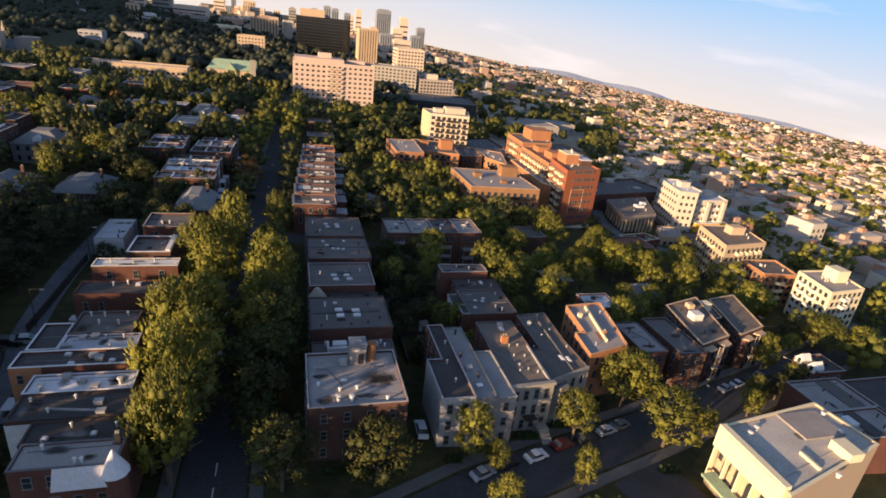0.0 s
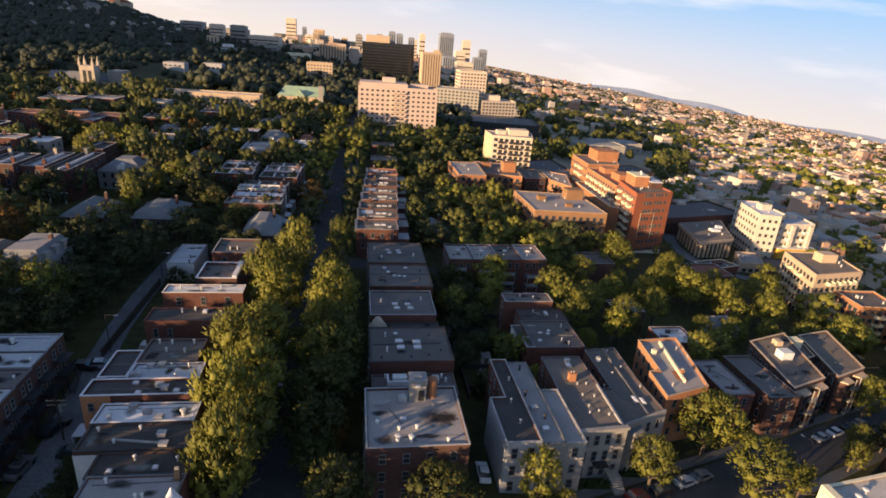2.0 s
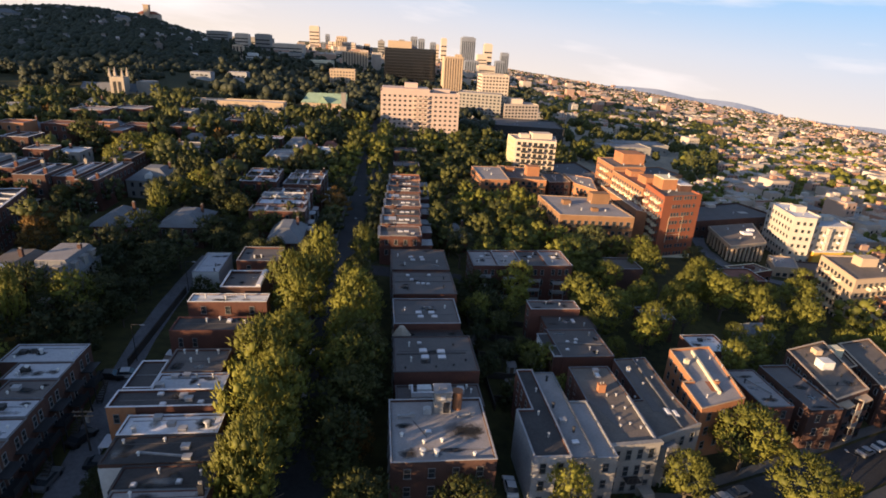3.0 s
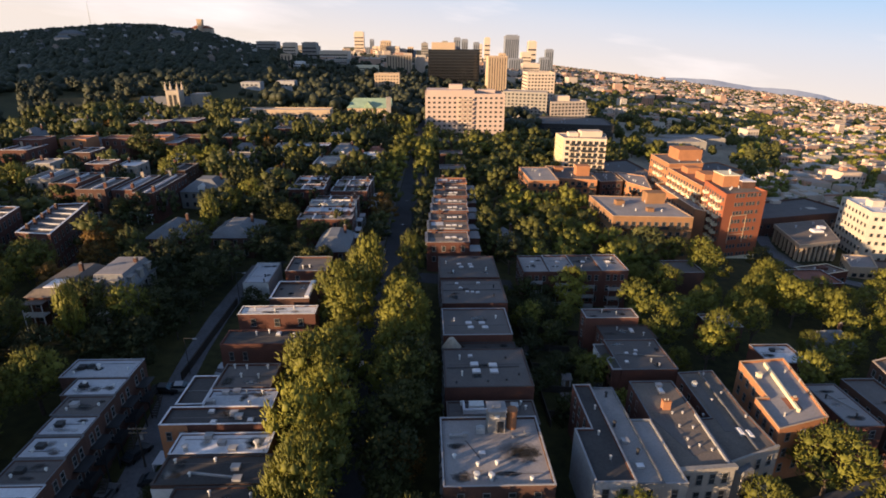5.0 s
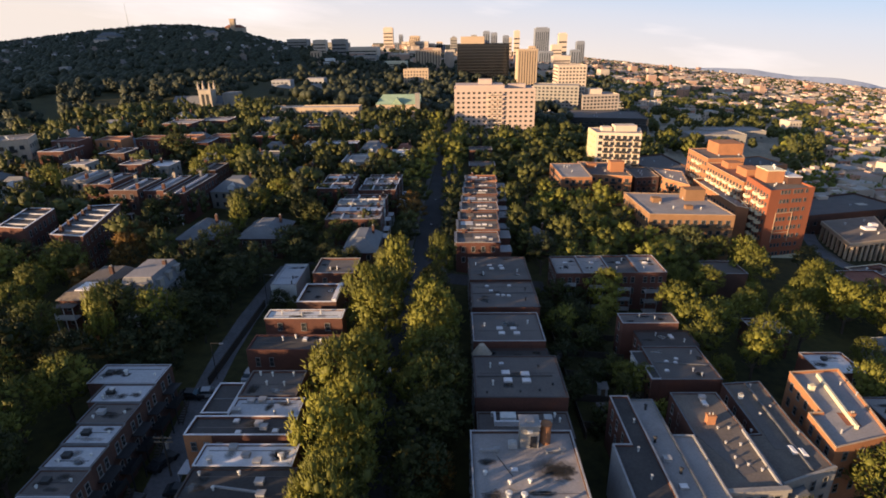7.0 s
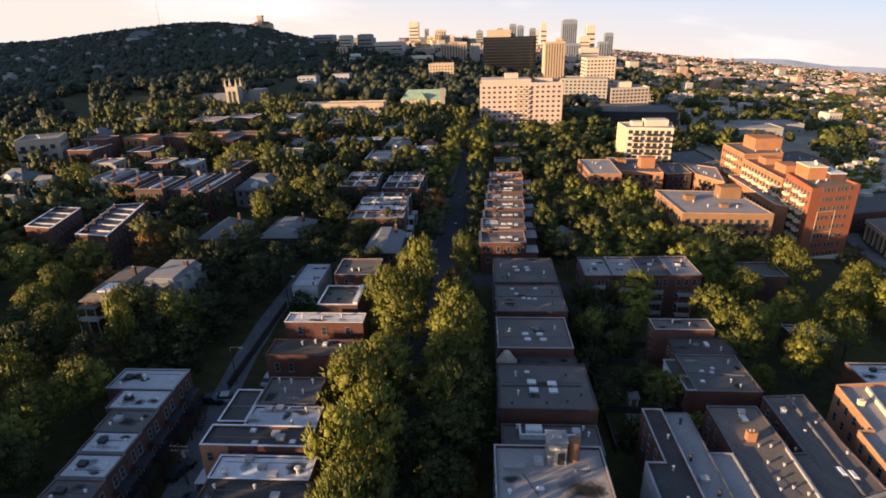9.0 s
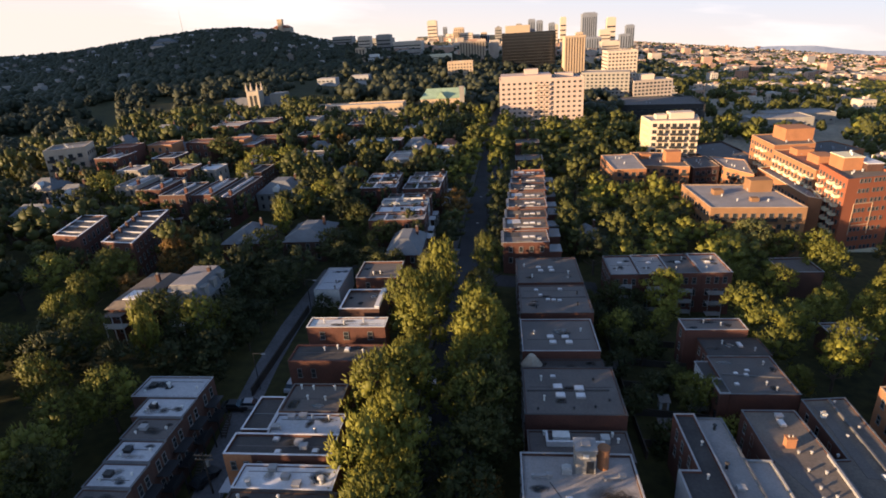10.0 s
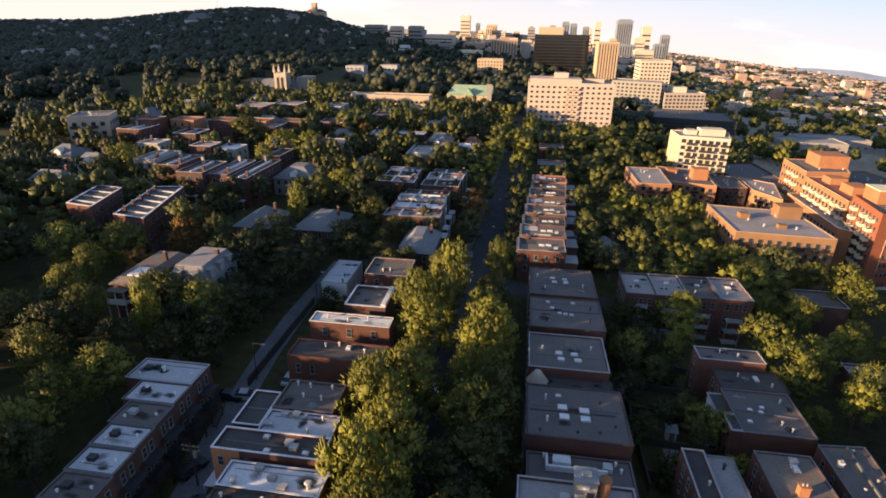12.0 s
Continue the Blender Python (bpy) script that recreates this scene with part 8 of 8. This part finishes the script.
for x, y, turn, p, lab in ((-38.6, 92.2, 8, K_, "black car standing beside the lane"), (-36.2, 93.0, 12, S_, "silver car standing beside the lane"), (-36.0, 76.6, 70, K_, "black car parked in the lane"), (-31.0, 71.6, 5, K_, "dark car parked behind the row"), (-36.4, 68.4, 85, G_, "grey car parked in the lane"), (-31.2, 99.4, 92, S_, "silver car parked by the garden wall"), (-6.2, 103.5, 90, W_, "white car parked under the street trees"), (-6.3, 92, 90, S_, "silver car parked under the street trees"), (-0.6, 80, 90, K_, "black car parked under the street trees"), (27.6, 70.5, 88, W_, "white van-like car in the gap between houses"), (-6.2, 158, 90, S_, "silver car parked in the sunlit street"), (-6, 168, 90, G_, "grey car parked in the sunlit street"), (-5.5, 186, 90, K_, "black car parked in the sunlit street")):
    car(x, y, turn, p, lab)

# ---------------------------------------------------------------- street furniture, garden walls, sheds
def lamp_post(x, y, turn=0):
    t = thing("street_lamp", "grey steel street lamp with a curved arm", "street lamp", x, y, ground(x, y), turn)
    part("pole", Mesh().disc(0, 0, -0.3, 7.6, 0.09, 8, 0.7), DARK, t)
    part("arm", Mesh().box(0, 1.7, -0.04, 0.04, 7.5, 7.6), DARK, t)
    part("head", Mesh().box(1.5, 2.2, -0.14, 0.14, 7.38, 7.56), COPING, t)


for x, y, turn in ((-36.6, 98, 0), (-36.8, 128, 0), (1.9, 176, 180), (2.4, 204, 180), (90, 73.4, 110), (124, 85.8, 110)):
    lamp_post(x, y, turn)


def garden_wall(p, q, h, mat, label):
    a, b = Vector(p), Vector(q)
    d = b - a
    n = d.normalized().orthogonal() * 0.12
    m = Mesh()
    loop = [a - n, b - n, b + n, a + n]
    verts = [(v.x, v.y, ground(v.x, v.y) - 0.4) for v in loop] + [(v.x, v.y, ground(v.x, v.y) + h) for v in loop]
    m.add(verts, [(3, 2, 1, 0), (4, 5, 6, 7), (0, 1, 5, 4), (1, 2, 6, 5), (2, 3, 7, 6), (3, 0, 4, 7)])
    tagged(new("garden_wall", m.data("garden_wall", mat)), label, "wall")


garden_wall((-37.2, 96), (-37.0, 127), 1.7, DARK_WOOD, "weathered board fence along the lane")
garden_wall((-30.4, 90.5), (-30.6, 94.5), 1.8, DARK_WOOD, "weathered board fence behind the row")
garden_wall((-30.4, 101.5), (-30.4, 105.2), 1.8, BRICK_DARK, "brown-brick yard wall")
garden_wall((29.2, 90), (29.2, 140), 1.6, DARK_WOOD, "weathered board fence between gardens")
for k in range(6):
    y = 93 + 8 * k
    garden_wall((29.4, y), (43.6 if y > 98 else 42.5, y), 1.5, DARK_WOOD, "weathered board fence between gardens")


def shed(x, y, w, d, h, mat, roof, label):
    t = thing("garden_shed", label, "shed", x, y, ground(x, y))
    part("wall", Mesh().box(-w / 2, w / 2, -d / 2, d / 2, -0.6, h), mat, t)
    m = Mesh().add([(-w / 2 - 0.2, -d / 2 - 0.2, h + 0.003), (w / 2 + 0.2, -d / 2 - 0.2, h + 0.003), (w / 2 + 0.2, d / 2 + 0.2, h + 0.5), (-w / 2 - 0.2, d / 2 + 0.2, h + 0.5), (-w / 2 - 0.2, -d / 2 - 0.2, h + 0.12), (w / 2 + 0.2, -d / 2 - 0.2, h + 0.12), (w / 2 + 0.2, d / 2 + 0.2, h + 0.62), (-w / 2 - 0.2, d / 2 + 0.2, h + 0.62)], [(3, 2, 1, 0), (4, 5, 6, 7), (0, 1, 5, 4), (1, 2, 6, 5), (2, 3, 7, 6), (3, 0, 4, 7)])
    part("roof", m, roof, t)
    part("door", Mesh().box(-0.4, 0.4, -d / 2 - 0.06, -d / 2 - 0.003, 0, 1.8), WOOD, t)


shed(35.4, 103.4, 1.6, 1.4, 1.9, WHITE, ROOF_LIGHT, "small white garden shed by a fence")
shed(33.8, 96.5, 2.0, 1.8, 1.9, WOOD, ROOF_GREY, "weathered garden shed by a fence")
shed(37, 124, 2.6, 2.2, 2.0, WOOD, ROOF_LIGHT, "garden shed with a pale roof")
shed(28.0, 113, 2.2, 2, 2.0, WHITE, ROOF_GREY, "white shed behind the terrace")
shed(-28, 92, 2.4, 2.2, 2.1, WOOD, ROOF_GREY, "weathered shed in a back yard")


# ---------------------------------------------------------------- forecourt and hedges
strip("pavement", [(60, 52), (66, 54.5), (73, 57)], 12.0, ASPHALT, 0.07, "dark asphalt forecourt before the hall", "pavement")


def hedge(x, y, w, d, h, seed, label):
    """A clipped shrub bed: a low leafy mass with an uneven outline."""
    r = random.Random(seed)
    m = Mesh()
    for k in range(int(70 * w * d / 8)):
        px, py = r.uniform(-w / 2, w / 2), r.uniform(-d / 2, d / 2)
        s = r.uniform(0.2, 0.45)
        pz = (ground(x + px, y + py) - ground(x, y)) + h * r.uniform(0.3, 1.0)
        n = Vector((r.uniform(-1, 1), r.uniform(-1, 1), r.uniform(0.2, 1.2))).normalized()
        a = n.orthogonal().normalized() * s
        b = n.cross(a)
        c = Vector((px, py, pz))
        m.add([c - a, c - b * 0.7, c + a, c + b * 0.7], [(0, 1, 2, 3)])
    m.box(-w / 2 + 0.2, w / 2 - 0.2, -d / 2 + 0.2, d / 2 - 0.2, -0.6, h * 0.45)
    t = thing("hedge", label, "hedge", x, y, ground(x, y))
    part("leaves", m, HEDGE, t)


for i, (x, y, w, d, h) in enumerate(((31.5, 63.6, 3.0, 1.6, 1.2), (38.8, 65.2, 3.2, 1.6, 1.4), (46.5, 68.6, 4.5, 1.5, 1.2), (55.0, 71.6, 5.0, 1.6, 1.3), (14.5, 61.6, 7.0, 1.6, 1.3), (21.5, 62.0, 3.0, 1.8, 1.5), (68.0, 47.0, 4.0, 6.0, 1.1), (70.5, 60.0, 4.0, 1.6, 1.2), (30, 44.5, 14, 3, 1.6), (52, 52.5, 8, 3, 1.6), (12, 42.0, 12, 2.5, 1.5))):
    hedge(x, y, w, d, h, 80 + i, "dark green shrub bed in a front garden")


def utility_pole(x, y, h):
    t = thing("utility_pole", "weathered wooden utility pole with cross arms in the lane", "utility pole", x, y, ground(x, y))
    part("pole", Mesh().disc(0, 0, -0.5, h, 0.15, 8, 0.7), DARK_WOOD, t)
    for k in range(2):
        a = part("cross_arm", Mesh().box(-1.3, 1.3, -0.06, 0.06, h - 0.5 - 0.7 * k, h - 0.36 - 0.7 * k), WOOD, t, turn=20)
        for u in (-1.1, -0.5, 0.5, 1.1):
            part("insulator", Mesh().disc(u, 0, h - 0.357 - 0.7 * k, h - 0.2 - 0.7 * k, 0.05, 6), STONE, a)
    part("transformer", Mesh().disc(0.45, 0, h - 2.2, h - 1.3, 0.26, 10), STONE, t, "grey transformer drum")


# last two are added over the road to darken it; others screen the garage
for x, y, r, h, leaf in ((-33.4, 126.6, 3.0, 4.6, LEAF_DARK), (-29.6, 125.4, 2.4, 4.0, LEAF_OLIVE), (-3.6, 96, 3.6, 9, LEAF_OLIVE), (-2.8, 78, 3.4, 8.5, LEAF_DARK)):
    tree(x, y, r, h, "close", leaf, "low dark tree, added as shade where over the road")
for k in range(5):
    strip("road_line", [(-3.4, 44 + 4.5 * k), (-3.4, 46.4 + 4.5 * k)], 0.16, LINE, 0.056, "worn white centre line of the street", "road marking")
utility_pole(-33.9, 74.6, 7.2)
for x, y, r, h in ((-29.6, 66.6, 1.8, 4.0), (-28.8, 61.4, 2.2, 4.4), (-30.6, 59.6, 1.9, 3.8), (-30.0, 56.2, 2.2, 4.6)):
    tree(x, y, r, h, "close", LEAF_DARK, "small dark tree behind the brick row")
